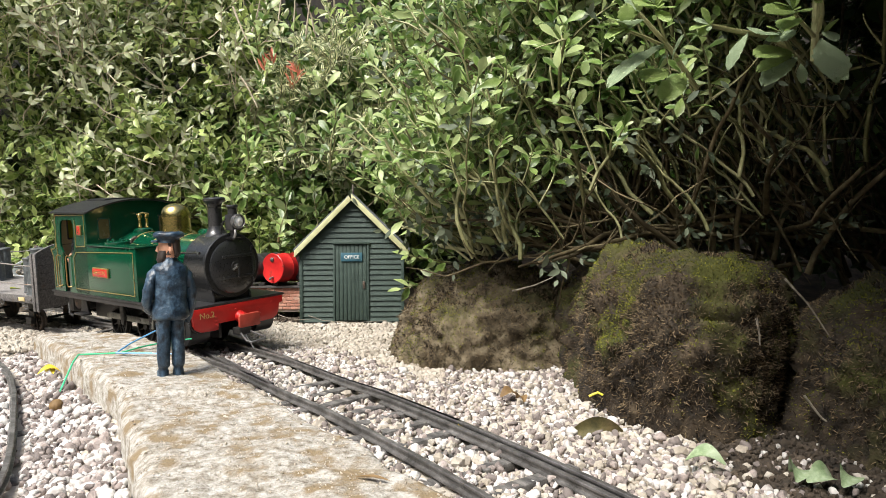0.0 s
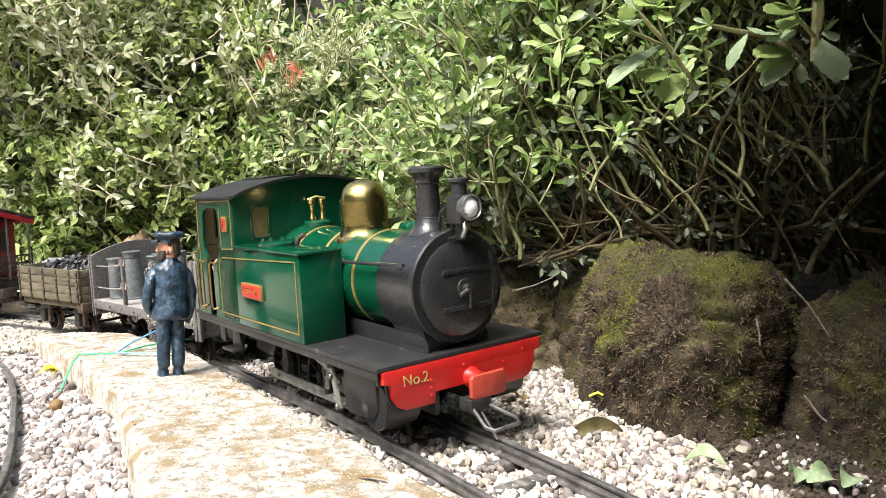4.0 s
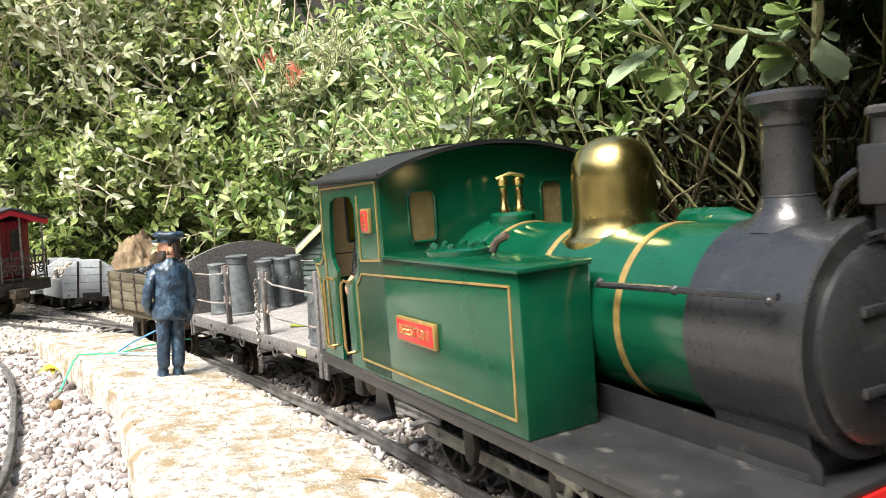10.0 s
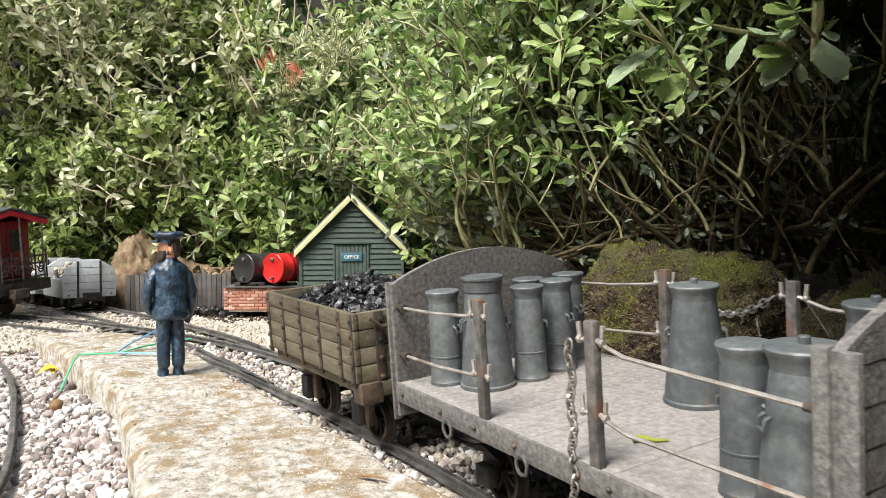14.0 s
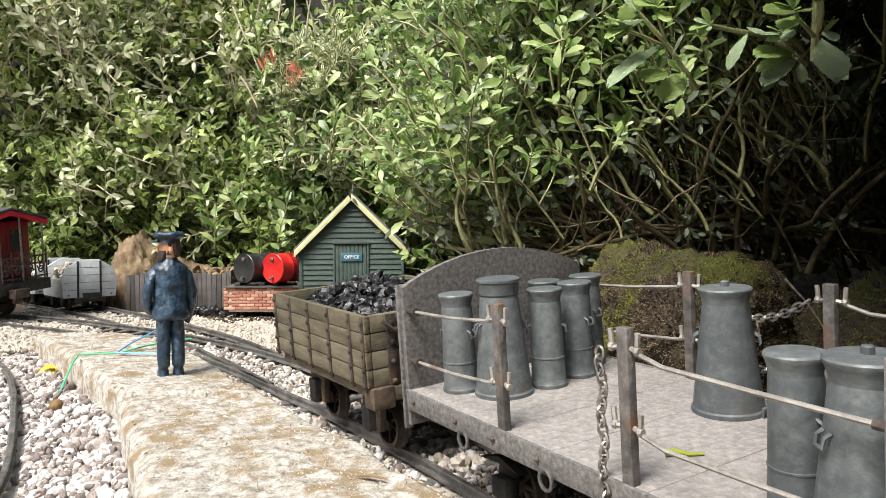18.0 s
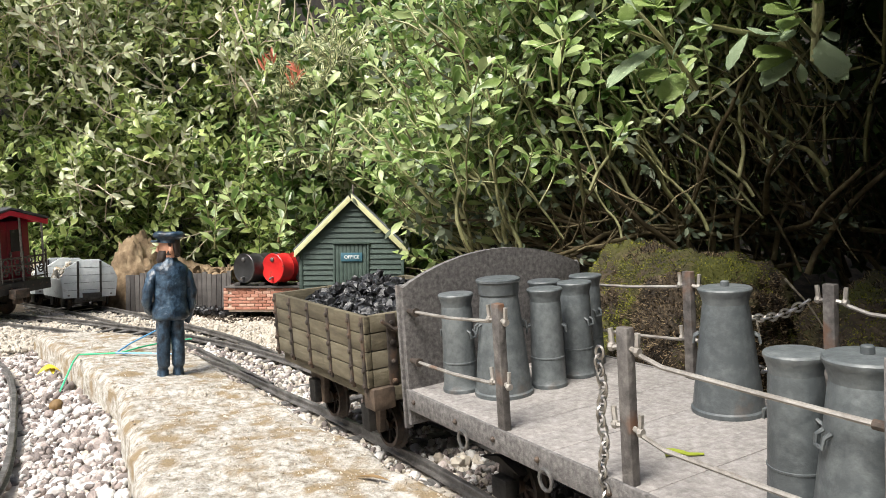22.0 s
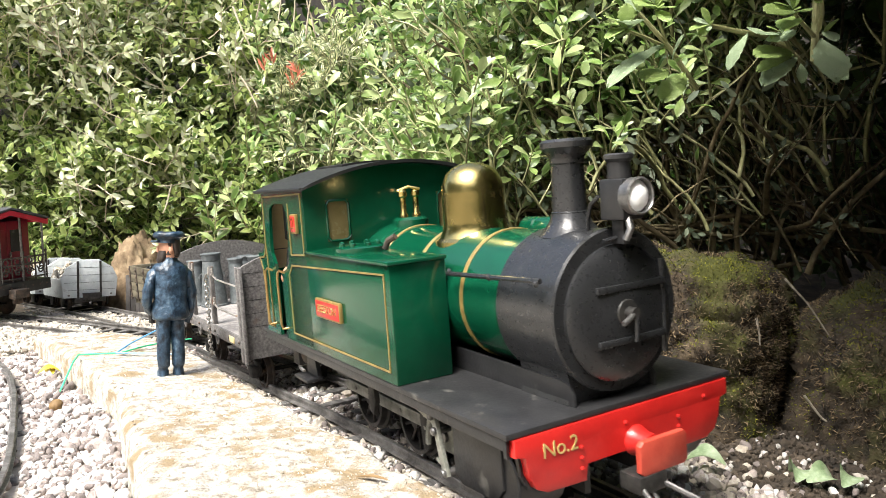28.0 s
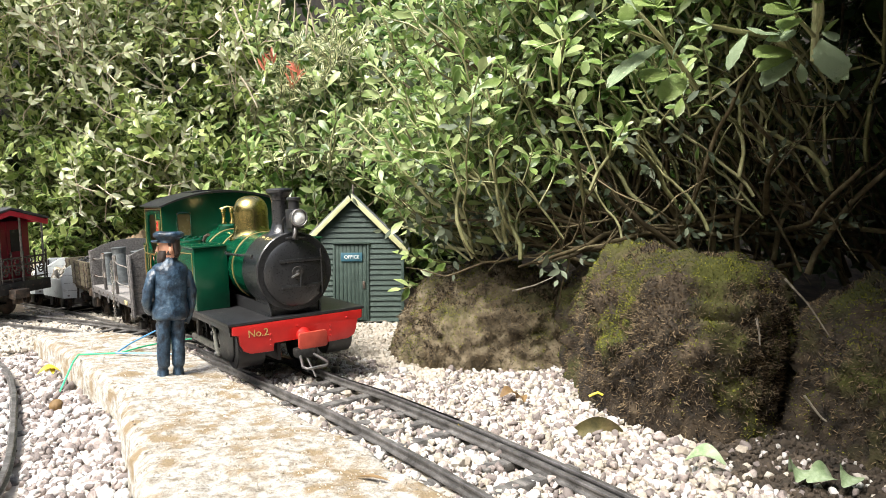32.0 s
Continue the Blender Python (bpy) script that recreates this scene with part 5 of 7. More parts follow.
# ---- red veranda coach (zero at its front headstock, body behind) ----
def coach():
    W = thing("veranda_coach", "crimson model coach with black scrolled veranda railings", "coach")
    part("underframe", box(-330, 0, -52, 52, 38, 46, 0.6), BLACK, W)
    part("veranda_floor", box(-332, 2, -54, 54, 46, 48, 0.4), BLACK, W)
    hs = part("headstock", box(-2, 3, -56, 56, 33, 48, 0.6), BLACK, W)
    for y in range(-50, 55, 11):
        part("bolt", lathe([(1.2, 2.6), (1.2, 3.6), (0.4, 4)], (0, y, 41), "x", 7), IRON, hs)
    part("body", box(-292, -26, -50, 50, 48, 128, 0.8), COACHRED, W, "crimson panelled coach body")
    part("end_door", box(-26.5, -25.4, -13, 13, 49, 116, 0.3), COACHRED, W)
    for y in (-40, -16, 16, 40):
        part("beading", box(-26.2, -25, y - 1, y + 1, 49, 127, 0.2), COACHRED, W)
    for y in (-30, 30):
        part("end_window", box(-26.4, -25.5, y - 9, y + 9, 86, 116, 0.3), BLACK, W, "dark end window")
    for i in range(5):
        for s in (-1, 1):
            x = -72 - i * 48
            part("side_window", box(x - 17, x + 17, s * 50 - 0.6, s * 50 + 0.6, 84, 118, 0.3), BLACK, W, "dark side window")
    low = [(58, 130), (30, 138), (0, 146), (-30, 138), (-58, 130)]
    rf = part("roof", prism(low + [(y, z + 2.2) for y, z in low[::-1]], 0, -336, 6, 0.3), ROOFGREY, W, "dark grey arched roof")
    low2 = [(56, 122), (0, 138), (-56, 122)]
    part("roof_valance", prism(low2 + [(y, z + 6.5) for y, z in low2[::-1]], 0, 1, 4.5, 0.2), VALANCERED, W, "bright red roof valance")
    part("side_valance", box(-334, 4, -57, -55, 124, 130.5, 0.3), VALANCERED, W)
    part("side_valance", box(-334, 4, 55, 57, 124, 130.5, 0.3), VALANCERED, W)
    for y in (-50, -16, 16, 50):
        part("veranda_post", lathe([(1.5, 48), (1.5, 140 - abs(y) * 0.2)], (-1, y, 0), "z", 8), STEEL, W, "grey veranda post")
    rl = thing_part("railing", W)
    for z in (52, 70, 80):
        part("rail_bar", tube([(-1, -54, z), (-1, 54, z)], 1.3, 6), IRON, rl)
        part("rail_bar", tube([(-40, -54, z), (-1, -54, z)], 1.3, 6), BLACK, rl)
    for y in range(-54, 55, 18):
        part("baluster", lathe([(1.1, 48), (1.1, 84), (1.9, 86), (0.3, 90)], (-1, y, 0), "z", 6), IRON, rl)
        if y < 54:
            for cz, sg in ((60, 1), (66, -1)):
                pts = [(-1, y + 9 + sg * (6.5 - 0.75 * q) * math.cos(q * 1.05), cz + (6.5 - 0.75 * q) * math.sin(q * 1.05) * sg * 0.9) for q in np.linspace(0, 8, 24)]
                part("scroll", tube(pts, 1.05, 5), IRON, rl, "black wrought scroll")
            part("scroll", tube([(-1, y + 9 + 4 * math.cos(q), 75 + 4 * math.sin(q)) for q in np.linspace(0, 6.283, 13)], 1.0, 5), IRON, rl)
    bf = part("buffer", box(3, 16, -11, 11, 28, 40, 1), IRON, W, "grey central buffer coupling")
    part("buffer_shank", box(2, 8, -6, 6, 20, 30, 0.8), IRON, bf)
    for x in (-60, -270):
        for s in (-1, 1):
            part("axle_box", box(x - 8, x + 8, s * 33 - 3, s * 33 + 3, 12, 36, 1), BLACK, W)
    sets = [wheelset(W, x, 14) for x in (-75, -45, -285, -255)]
    return W, sets


COACH, COACH_WHEELS = coach()


# ---- grey tipper wagons on the siding ----
def tipper(m, label):
    W = thing("tipper_wagon", label, "wagon", "grey tipper wagons", at=m)
    poly = [(-37, 18), (37, 18), (40, 46), (33, 62), (14, 74), (-14, 74), (-33, 62), (-40, 46)]
    for x0, x1 in ((-3, 0), (-96, -93)):
        eb = part("end_board", prism(poly, 0, x0, x1, 0.5), GREYPAINT, W, "pale grey arched end board")
        for y in (-17, 15):
            part("rib", box(x1 if x0 > -50 else x0 - 1.6, (x1 + 1.6) if x0 > -50 else x0, y - 1.4, y + 1.4, 18, 72, 0.3), DARKSTEEL, eb)
        for z in (29, 40, 51, 62):
            part("plank_gap", box(x0 - 0.2, x1 + 0.2, -36 if z < 60 else -31, 36 if z < 60 else 31, z, z + 0.4, 0), DARKSTEEL, eb)
        for y in (-30, 30):
            part("bolt", lathe([(1.6, 0), (1.6, 1.2), (0.6, 1.8)], (x1 if x0 > -50 else x0 - 1.4, y, 22), "x", 8), STEEL, eb)
    for s in (-1, 1):
        part("side_board", prism([(s * 34, 18), (s * 37, 18), (s * 40, 46), (s * 37, 46)], 0, -93, -3), GREYPAINT, W)
    part("floor", box(-93, -3, -35, 35, 18, 20, 0.3), GREYPAINT, W)
    part("underframe", box(-98, 3, -22, 22, 11, 17.8, 0.8), DARKSTEEL, W)
    part("buffer", prism([(-11, 15), (11, 15), (12, 25), (-12, 25)], 0, 2, 11, 1), DARKSTEEL, W)
    part("draw_hook", tube([(8, -2, 12), (18, -6, 10), (24, -8, 12)], 1.4, 7), STEEL, W)
    for x in (-24, -74):
        for s in (-1, 1):
            part("axle_guard", prism([(x - 8, 18), (x + 8, 18), (x + 5, 4), (x - 5, 4)], 1, s * 31 - 1.5, s * 31 + 1.5, 0.4), DARKSTEEL, W)
        wheelset(W, x, 11)
    ld = lumps("stone_load", [(a, b, 0.046 + 0.014 * (1 - abs(b) / 0.045) + 0.006 * c) for a, b, c in zip(rg.uniform(-0.09, -0.006, 160), rg.uniform(-0.033, 0.033, 160), rg.uniform(-1, 1, 160))], 0.003, 0.006, GREYSTONE, "pale grey stone heaped in the tipper wagon", 21, "stone")
    ld.matrix_basis = m
    return W


TIP = float(SIDING.s[np.argmin(((SIDING.p - np.array((-0.525, 1.1))) ** 2).sum(1))])
x, y, hd = SIDING.place(TIP, -0.074, -0.024)
tipper(ride(x, y, hd - 0.05, 0.0, 0.0, 0), "pale grey planked tipper wagon standing on the siding")
x, y, hd = SIDING.place(TIP - 0.122, -0.074, -0.024)
tipper(ride(x, y, hd, 0.0, 0.0, 0), "pale grey tipper wagon coupled behind another on the siding")


# ---- garden shed office ----
def shed():
    yaw = 3.0
    S = thing("office_shed", "dark green boarded model shed with cream bargeboards", "shed", at=pose(-0.121, 0.985, -0.006, 0, 0, yaw))
    w, d, e, r = 67, 120, 101, 168          # half width, depth, eaves and ridge height
    part("core", prism([(-w + 2, 0), (w - 2, 0), (w - 2, e), (0, r - 4), (-w + 2, e)], 1, 2, d - 2), SHEDGREEN, S)
    z = 0.0
    while z < r - 9:
        zt = z + 7.0
        for a, b in (((-w, -22), (20, w)) if z < 104 else ((-w, w),)):
            lim = w if z < e else w * (r - zt) / (r - e)
            a, b = max(a, -lim), min(b, lim)
            if b - a > 3:
                bm = bmesh.new()
                prism([(-1.2, z), (2, z), (2, zt), (0.6, zt)], 0, a, b, bm=bm)
                part("board", bm, SHEDGREEN, S)
        z = zt
    for s in (-1, 1):
        for i in range(14):
            part("board", prism([(s * (w - 2), i * 7.2), (s * (w + 1.2), i * 7.2), (s * (w - 0.4), i * 7.2 + 7.2), (s * (w - 2), i * 7.2 + 7.2)], 1, 2, d), SHEDGREEN, S)
        part("corner_board", box(s * w - 2.2, s * w + 2.2, -2.2, 2.2, 0, e - 2, 0.4), SHEDGREEN, S)
    dr = thing_part("door", S)
    for i in range(8):
        part("door_board", box(-21.6 + i * 5.2, -16.8 + i * 5.2, -1.6, 1, 2, 103, 0.5), SHEDGREEN, dr)
    part("door_lintel", box(-25, 24, -4, 2, 103.5, 106.5, 0.5), SHEDGREEN, S)
    for xx in (-23.4, 21.4):
        part("door_post", box(xx - 1.2, xx + 1.2, -2.6, 1, 0, 103.5, 0.4), SHEDGREEN, S)
    part("latch", box(14, 17.5, -3.2, -1.4, 44, 54, 0.5), IRON, dr)
    sg = part("sign", box(-14.5, 14, -3.2, -1.8, 80.5, 92, 0.3), SIGNBLUE, S, "small blue sign with white capital letters")
    letters("OFFICE", 6.3, WHITE, sg, pose(0, -0.0033, 0.0862, 90, 0, 0), depth=0.1)
    sl = (r - e) / w
    for s in (-1, 1):
        ex = w + 8
        ez = e - 8 * sl
        n = Vector((sl, 1)).normalized() * 3
        sheet = [(0, r + 1), (s * ex, ez + 1), (s * (ex + n.x), ez + 1 + n.y), (0, r + 1 + n.y * 1.25)]
        part("roof_sheet", prism(sheet, 1, -7, d + 6, 0.4), SHEDROOF, S, "grey felted roof slope")
        part("bargeboard", prism([(0, r - 7), (s * ex, ez - 7), (s * ex, ez + 2.2), (0, r + 2.2)], 1, -9, -6.4, 0.4), TRIM, S, "cream weathered bargeboard")
        part("fascia", box(min(s * ex, s * (ex - 2.5)), max(s * ex, s * (ex - 2.5)), -6, d + 5, ez - 6, ez + 0.5, 0.3), TRIM, S)
    part("finial", lathe([(1.6, r), (1.6, r + 14), (0.5, r + 16)], (0, 30, 0), "z", 8), IRON, S)


shed()


# ---- oil drums on a brick stand ----
def drum(mat, m, label):
    B = thing("oil_drum", label, "oil drum", "drums on the brick stand", at=m)
    R, Ln = 20.6, 66
    prof = [(R - 2, 0.8), (R, 0.0), (R + 0.8, 0.8), (R + 0.8, 2), (R, 2.6)]
    for k in (0.33, 0.66):
        prof += [(R, Ln * k - 2), (R + 1.1, Ln * k), (R, Ln * k + 2)]
    prof += [(R, Ln - 2.6), (R + 0.8, Ln - 2), (R + 0.8, Ln - 0.8), (R, Ln), (R - 2, Ln - 0.8)]
    part("shell", lathe(prof, axis="y", n=36), mat, B)
    part("bung", lathe([(3, 0.9), (3, -1.4), (1.5, -2.2)], (0, 0, 12.5), "y", 12), STEEL, B)
    part("tap", tube([(0, 1, -13), (0, -4, -14), (1, -6, -15.5)], 1.8, 8), STEEL, B)
    return B


px = 1.075
drum(BARRELBLACK, pose(-0.2865, px - 0.01, 0.0618, 0, 0, -32), "black oil drum lying on the brick stand")
drum(BARRELRED, pose(-0.2440, px - 0.015, 0.0618, 0, 0, -32), "red oil drum with a tap lying on the brick stand")
drum(BARRELBLACK, pose(-0.2015, px - 0.005, 0.0618, 0, 0, -32), "black oil drum lying half behind the shed")
stand = thing("brick_stand", "low red brick stand with a dark timber top", "brick stand", at=pose(-0.216, 1.065, 0.011))
part("core", box(-93, 93, 2, 78, -12, 22.5, 0.2), MORTAR, stand)
bme = None
for row in range(7):
    for i in range(17):
        bx = -94 + i * 11.3 + (5.6 if row % 2 else 0)
        if bx > 84:
            continue
        if bme is None:
            first = part("brick", box(0, 10.6, -0.2, 6, 0, 4.0, 0.35), BRICK, stand)
            ob, bme = first, first.data
        else:
            ob = new("brick", bme)
            ob.parent = stand
        ob.matrix_basis = pose(bx * 0.001, random.uniform(-0.0004, 0.0004), (-8.7 + row * 4.5) * 0.001)
        if i < 7:
            ob = new("brick", bme)
            ob.parent = stand
            ob.matrix_basis = pose(-0.094, 0.001 + i * 0.0113, (-8.7 + row * 4.5) * 0.001, 0, 0, 90) @ pose(0, 0, 0)
part("timber_top", box(-97, 97, -3, 80, 22.5, 25.5, 0.5), TARRED, stand, "dark timber bearers")
for xx in (-80, -45, -25, 10, 35, 65):
    part("chock", box(xx - 4, xx + 4, 0, 60, 25.5, 30, 0.8), TARRED, stand)


# ---- coal bunker, coal spill and sand heap ----
bunker = thing("coal_bunker", "dark tarred board bunker wall", "bunker", at=pose(-0.405, 1.13, -0.01, 0, 0, -8))
for i in range(22):
    hgt = 62 + random.uniform(-4, 4)
    b = part("board", box(-85 + i * 7.8, -85 + i * 7.8 + 7.3, 0, 4, 0, hgt, 0.5), TARRED, bunker)
part("rail_board", box(-86, 88, 4, 8, 42, 50, 0.5), TARRED, bunker)
lumps("coal_spill", [(-0.34 + random.uniform(-0.05, 0.06), 1.095 + random.uniform(-0.02, 0.02), -0.004 + random.uniform(0, 0.006)) for _ in range(130)], 0.002, 0.006, COAL, "spilled coal lumps in front of the bunker", 31)
lumps("coal_heap", [(-0.40 + random.uniform(-0.07, 0.07), 1.18 + random.uniform(-0.03, 0.05), 0.03 + random.uniform(0, 0.025)) for _ in range(160)], 0.005, 0.012, SAND, "brown lumpy fuel heaped in the bunker", 32, "heap")


def heap(cx, cy, cz, rx, ry, rz, mat, label, seed):
    bm = bmesh.new()
    bmesh.ops.create_icosphere(bm, subdivisions=5, radius=1)
    for v in bm.verts:
        p = v.co * 2 + Vector((seed, 0, 0))
        v.co *= 1 + 0.16 * noise.noise(p) + 0.07 * noise.noise(p * 3) + 0.06 * noise.noise(p * 8) + 0.03 * noise.noise(p * 20)
        v.co = (v.co.x * rx * 1000, v.co.y * ry * 1000, v.co.z * rz * 1000)
    ob = part("earth_mound", bm, mat, smooth=80)
    ob.matrix_basis = pose(cx, cy, cz)
    tagged(ob, label, "mound")


heap(-0.497, 1.20, -0.01, 0.05, 0.04, 0.118, SAND, "crumbling sandy earth heap behind the siding", 3.0)
heap(-0.435, 1.215, -0.01, 0.10, 0.04, 0.08, SAND, "low brown earth heap behind the bunker", 7.0)


# ---- the doll on the platform: one plain mesh ----
def doll():
    bm = bmesh.new()
    for s in (-1, 1):
        loft([(s * 7.4, -2, 0, 5.5, 8), (s * 7.4, -2, 3, 5.6, 8), (s * 7.2, 0, 5.5, 4.8, 5), (s * 7, 1, 8, 5.8, 6), (s * 6.8, 1, 20, 6.1, 6.5), (s * 6, 1, 36, 6.8, 7.5), (s * 5, 1, 44, 7.2, 8.5)], bm, 0)
    loft([(0, 1, 40, 15, 11), (0, 1, 41.5, 17.6, 12.6), (0, 1.2, 46, 17, 12.2), (0, 1.5, 54, 15.4, 11.2), (0, 1.5, 64, 16.4, 11.4), (0, 1.5, 73, 17, 11), (0, 1.5, 77.5, 15.5, 9.5), (0, 1.5, 80, 11, 8), (0, 1.5, 82, 7.6, 7), (0, 1.5, 84.5, 7, 6.6)], bm, 0)
    tube([(-10, 1, 73.5), (-16.5, 1, 70.5), (-20, 0, 60), (-20.2, -2, 50), (-18.6, -5, 42), (-16, -7, 38)], 5.4, 12, bm, 0.75)
    tube([(10, 1, 73.5), (16.5, 2, 70.5), (20.6, 3, 60), (21.5, 1, 53), (19, -6, 49), (16, -10, 46)], 5.4, 12, bm, 0.8)
    nbody = len(bm.verts)
    loft([(0, 1.5, 82, 5, 5.4), (0, 0.5, 85, 6.2, 7), (0, 0, 90, 6.6, 7.6), (0, 0.5, 96, 6.6, 7.4)], bm, 1)
    loft([(0, -7.2, 87.6, 1.6, 1.4), (0, -8.4, 88.6, 1.7, 1.8), (0, -7.6, 92, 1.1, 1.2)], bm, 1)
    for s in (-1, 1):
        loft([(s * 6.4, 1.2, 86.6, 0.9, 1.2), (s * 7.2, 1.6, 89, 1.1, 2), (s * 6.6, 1.6, 91.4, 0.9, 1.3)], bm, 1)
        loft([(s * 5.4, -0.6, 86, 1.1, 2.0), (s * 5.8, 0.6, 90.5, 0.9, 1.5), (s * 5.9, 1.2, 95, 0.9, 1.5)], bm, 2)
    loft([(0, 5, 84.4, 5, 3.2), (0, 5.4, 88, 6.6, 4), (0, 4.8, 93, 7, 4.4), (0, 4.4, 96, 6.8, 4.6)], bm, 2)
    loft([(0, -4.6, 79.4, 3.2, 2.8), (0, -5, 82.4, 5.2, 4.0), (0, -4.0, 86, 6.3, 4.4), (0, -3.6, 88.6, 6.5, 3.6)], bm, 2)
    loft([(0, 0.2, 94, 8, 8.6), (0, 0.2, 97, 8.3, 8.9), (0, 0.4, 98.2, 11, 11.6), (0, 0.5, 100.4, 11.4, 11.9), (0, 0.5, 101.8, 9.4, 9.8)], bm, 0)
    loft([(0, -7.4, 94.2, 5.6, 4.6), (0, -8.6, 94.8, 6.4, 5.2), (0, -8, 95.8, 6, 5)], bm, 0)
    bm.verts.ensure_lookup_table()
    bmesh.ops.scale(bm, vec=(1.2, 1.2, 1.03), verts=bm.verts[nbody:], space=Matrix.Translation((0, -1, -85)))
    bm.verts.ensure_lookup_table()
    bmesh.ops.rotate(bm, verts=bm.verts[nbody:], cent=(0, 1, 85), matrix=Matrix.Rotation(radians(82), 3, "Z"))
    bmesh.ops.subdivide_edges(bm, edges=bm.edges[:], cuts=1, use_grid_fill=True)
    for v in bm.verts:
        q = v.co * 0.32
        v.co += Vector((noise.noise(q), noise.noise(q + Vector((9, 0, 0))), 0.3 * noise.noise(q + Vector((0, 9, 0))))) * 0.75
        q = v.co * 0.11
        v.co += Vector((noise.noise(q), noise.noise(q + Vector((9, 0, 0))), 0.4 * noise.noise(q + Vector((0, 9, 0))))) * 1.15
    bmesh.ops.scale(bm, vec=(0.73, 0.9, 1), verts=bm.verts[:])
    ob = part("station_doll", bm, [UNIFORM, SKIN, HAIR], smooth=70)
    ob.matrix_basis = pose(-0.1945, 0.5275, 0.0125, 0, 0, -150)
    tagged(ob, "hand-painted station doll in a blue uniform and cap on the slab", "doll")


doll()


# ---- bits lying about ----
wire = thing("loose_wire", "thin green and blue electric wire ends lying on the slab", "wire")
part("green_strand", tube([(-272, 524, 2), (-283, 565, 15.5), (-294, 596, 16), (-268, 606, 15.5), (-240, 609, 15)], 0.7, 6), CABLEGREEN, wire)
part("green_strand", tube([(-266, 606, 15.2), (-262, 640, 15), (-250, 668, 15.5), (-232, 682, 16)], 0.7, 6), CABLEGREEN, wire)
part("blue_strand", tube([(-268, 607, 15.8), (-266, 630, 20), (-255, 655, 27), (-247, 672, 32)], 0.7, 6), CABLEBLUE, wire)
part("blue_strand", tube([(-268, 605, 15.6), (-240, 604, 15.4), (-215, 601, 15.3)], 0.7, 6), CABLEBLUE, wire)


def flat_leaf(name, x, y, z, length, wide, turn, mat, label, curl=0.25, tip=15):
    vs, fs = [], []
    for i in range(9):
        u = i / 8
        w = wide * math.sin(math.pi * min(0.97, u * 0.94 + 0.03)) ** 0.8
        for k in (-1, -0.5, 0, 0.5, 1):
            vs.append((u * length, k * w, curl * length * math.sin(math.pi * u) + 0.5 * w * k * k))
    for i in range(8):
        for k in range(4):
            a = i * 5 + k
            fs.append((a, a + 1, a + 6, a + 5))
    ob = part(name, (vs, fs), mat, smooth=80)
    ob.matrix_basis = pose(x, y, z, tip, 0, turn)
    tagged(ob, label, "leaf")


flat_leaf("fallen_leaf", 0.078, 0.447, -0.007, 30, 8, -8, LEAFOLIVE, "large curled olive brown leaf against the rock", 0.3, 72)
flat_leaf("fallen_leaf", 0.009, 0.433, -0.004, 11, 4, 60, LEAFYELLOW, "small pale yellow leaf between the rails")
flat_leaf("fallen_leaf", 0.04, 0.52, -0.003, 14, 5, 30, LEAFDEAD, "crisp brown leaf on the ballast")
flat_leaf("fallen_leaf", 0.055, 0.505, -0.003, 12, 4, 110, LEAFDEAD, "crisp brown leaf on the ballast")
flat_leaf("fallen_leaf", -0.036, 0.302, 0.0138, 15, 1.2, -20, LEAFDEAD, "narrow straw-coloured leaf on the slab", 0.05, 4)
flat_leaf("fallen_leaf", -0.21, 0.461, -0.012, 9, 3, 20, LEAFYELLOW, "small yellow leaf on the ballast")
flat_leaf("fallen_leaf", -0.345, 0.628, -0.006, 18, 4, 40, LEAFYELLOW, "bright yellow leaf scraps beside the slab")
flat_leaf("fallen_leaf", -0.333, 0.63, -0.006, 14, 4, 140, LEAFYELLOW, "bright yellow leaf scraps beside the slab")
flat_leaf("fallen_leaf", 0.122, 0.372, -0.002, 19, 6, -25, LEAFGREY, "lobed green leaf on the stones")
flat_leaf("seedling_leaf", 0.165, 0.345, -0.004, 16, 6, 75, LEAFGREY, "fresh green seedling leaf at the foot of the rock", 0.3, 30)
flat_leaf("seedling_leaf", 0.170, 0.345, -0.004, 15, 6, 15, LEAFGREY, "fresh green seedling leaf at the foot of the rock", 0.3, 30)
flat_leaf("seedling_leaf", 0.183, 0.338, -0.004, 15, 6, 60, LEAFGREY, "fresh green seedling leaf at the foot of the rock", 0.3, 30)
pet = part("flower_petal", tube([(88, 447, 14), (93, 446, 16.5), (96, 445.5, 15)], 0.8, 6), FLOWER)
tagged(pet, "small bright yellow petal on the dry leaf", "petal")
for pts, r in (([(118, 452, 40), (124, 449, 46), (132, 447, 58)], 1.3), ([(205, 445, 85), (216, 438, 70), (228, 432, 48)], 1.4), ([(148, 448, 78), (156, 447, 72), (163, 446, 62)], 1.2), ([(186, 440, 62), (187, 438, 52), (187, 437, 46)], 1.6), ([(205, 420, 20), (213, 416, 8), (222, 412, 2)], 1.5), ([(60, 642, 62), (78, 630, 68), (92, 622, 75)], 1.6), ([(-170, 935, 8), (-150, 925, 3), (-110, 918, 1), (-70, 922, 3)], 1.0), ([(-215, 965, 6), (-195, 950, 2), (-170, 948, 1)], 1.1)):
    tw = part("dead_twig", tube(pts, r * 0.55, 6, taper=0.5), DEADTWIG)
    tagged(tw, "pale dead twig caught on the bank", "twig", "dead twigs")
tin = part("snail_shell", lathe([(0.5, 0), (4, 1), (5.2, 3.5), (4.4, 6.5), (2.2, 8.5), (0.4, 9)], n=16), LEAFDEAD)
tin.matrix_basis = pose(-0.288, 0.549, -0.015, 70, 0, 30)
tagged(tin, "brown empty snail shell on the ballast", "snail shell")


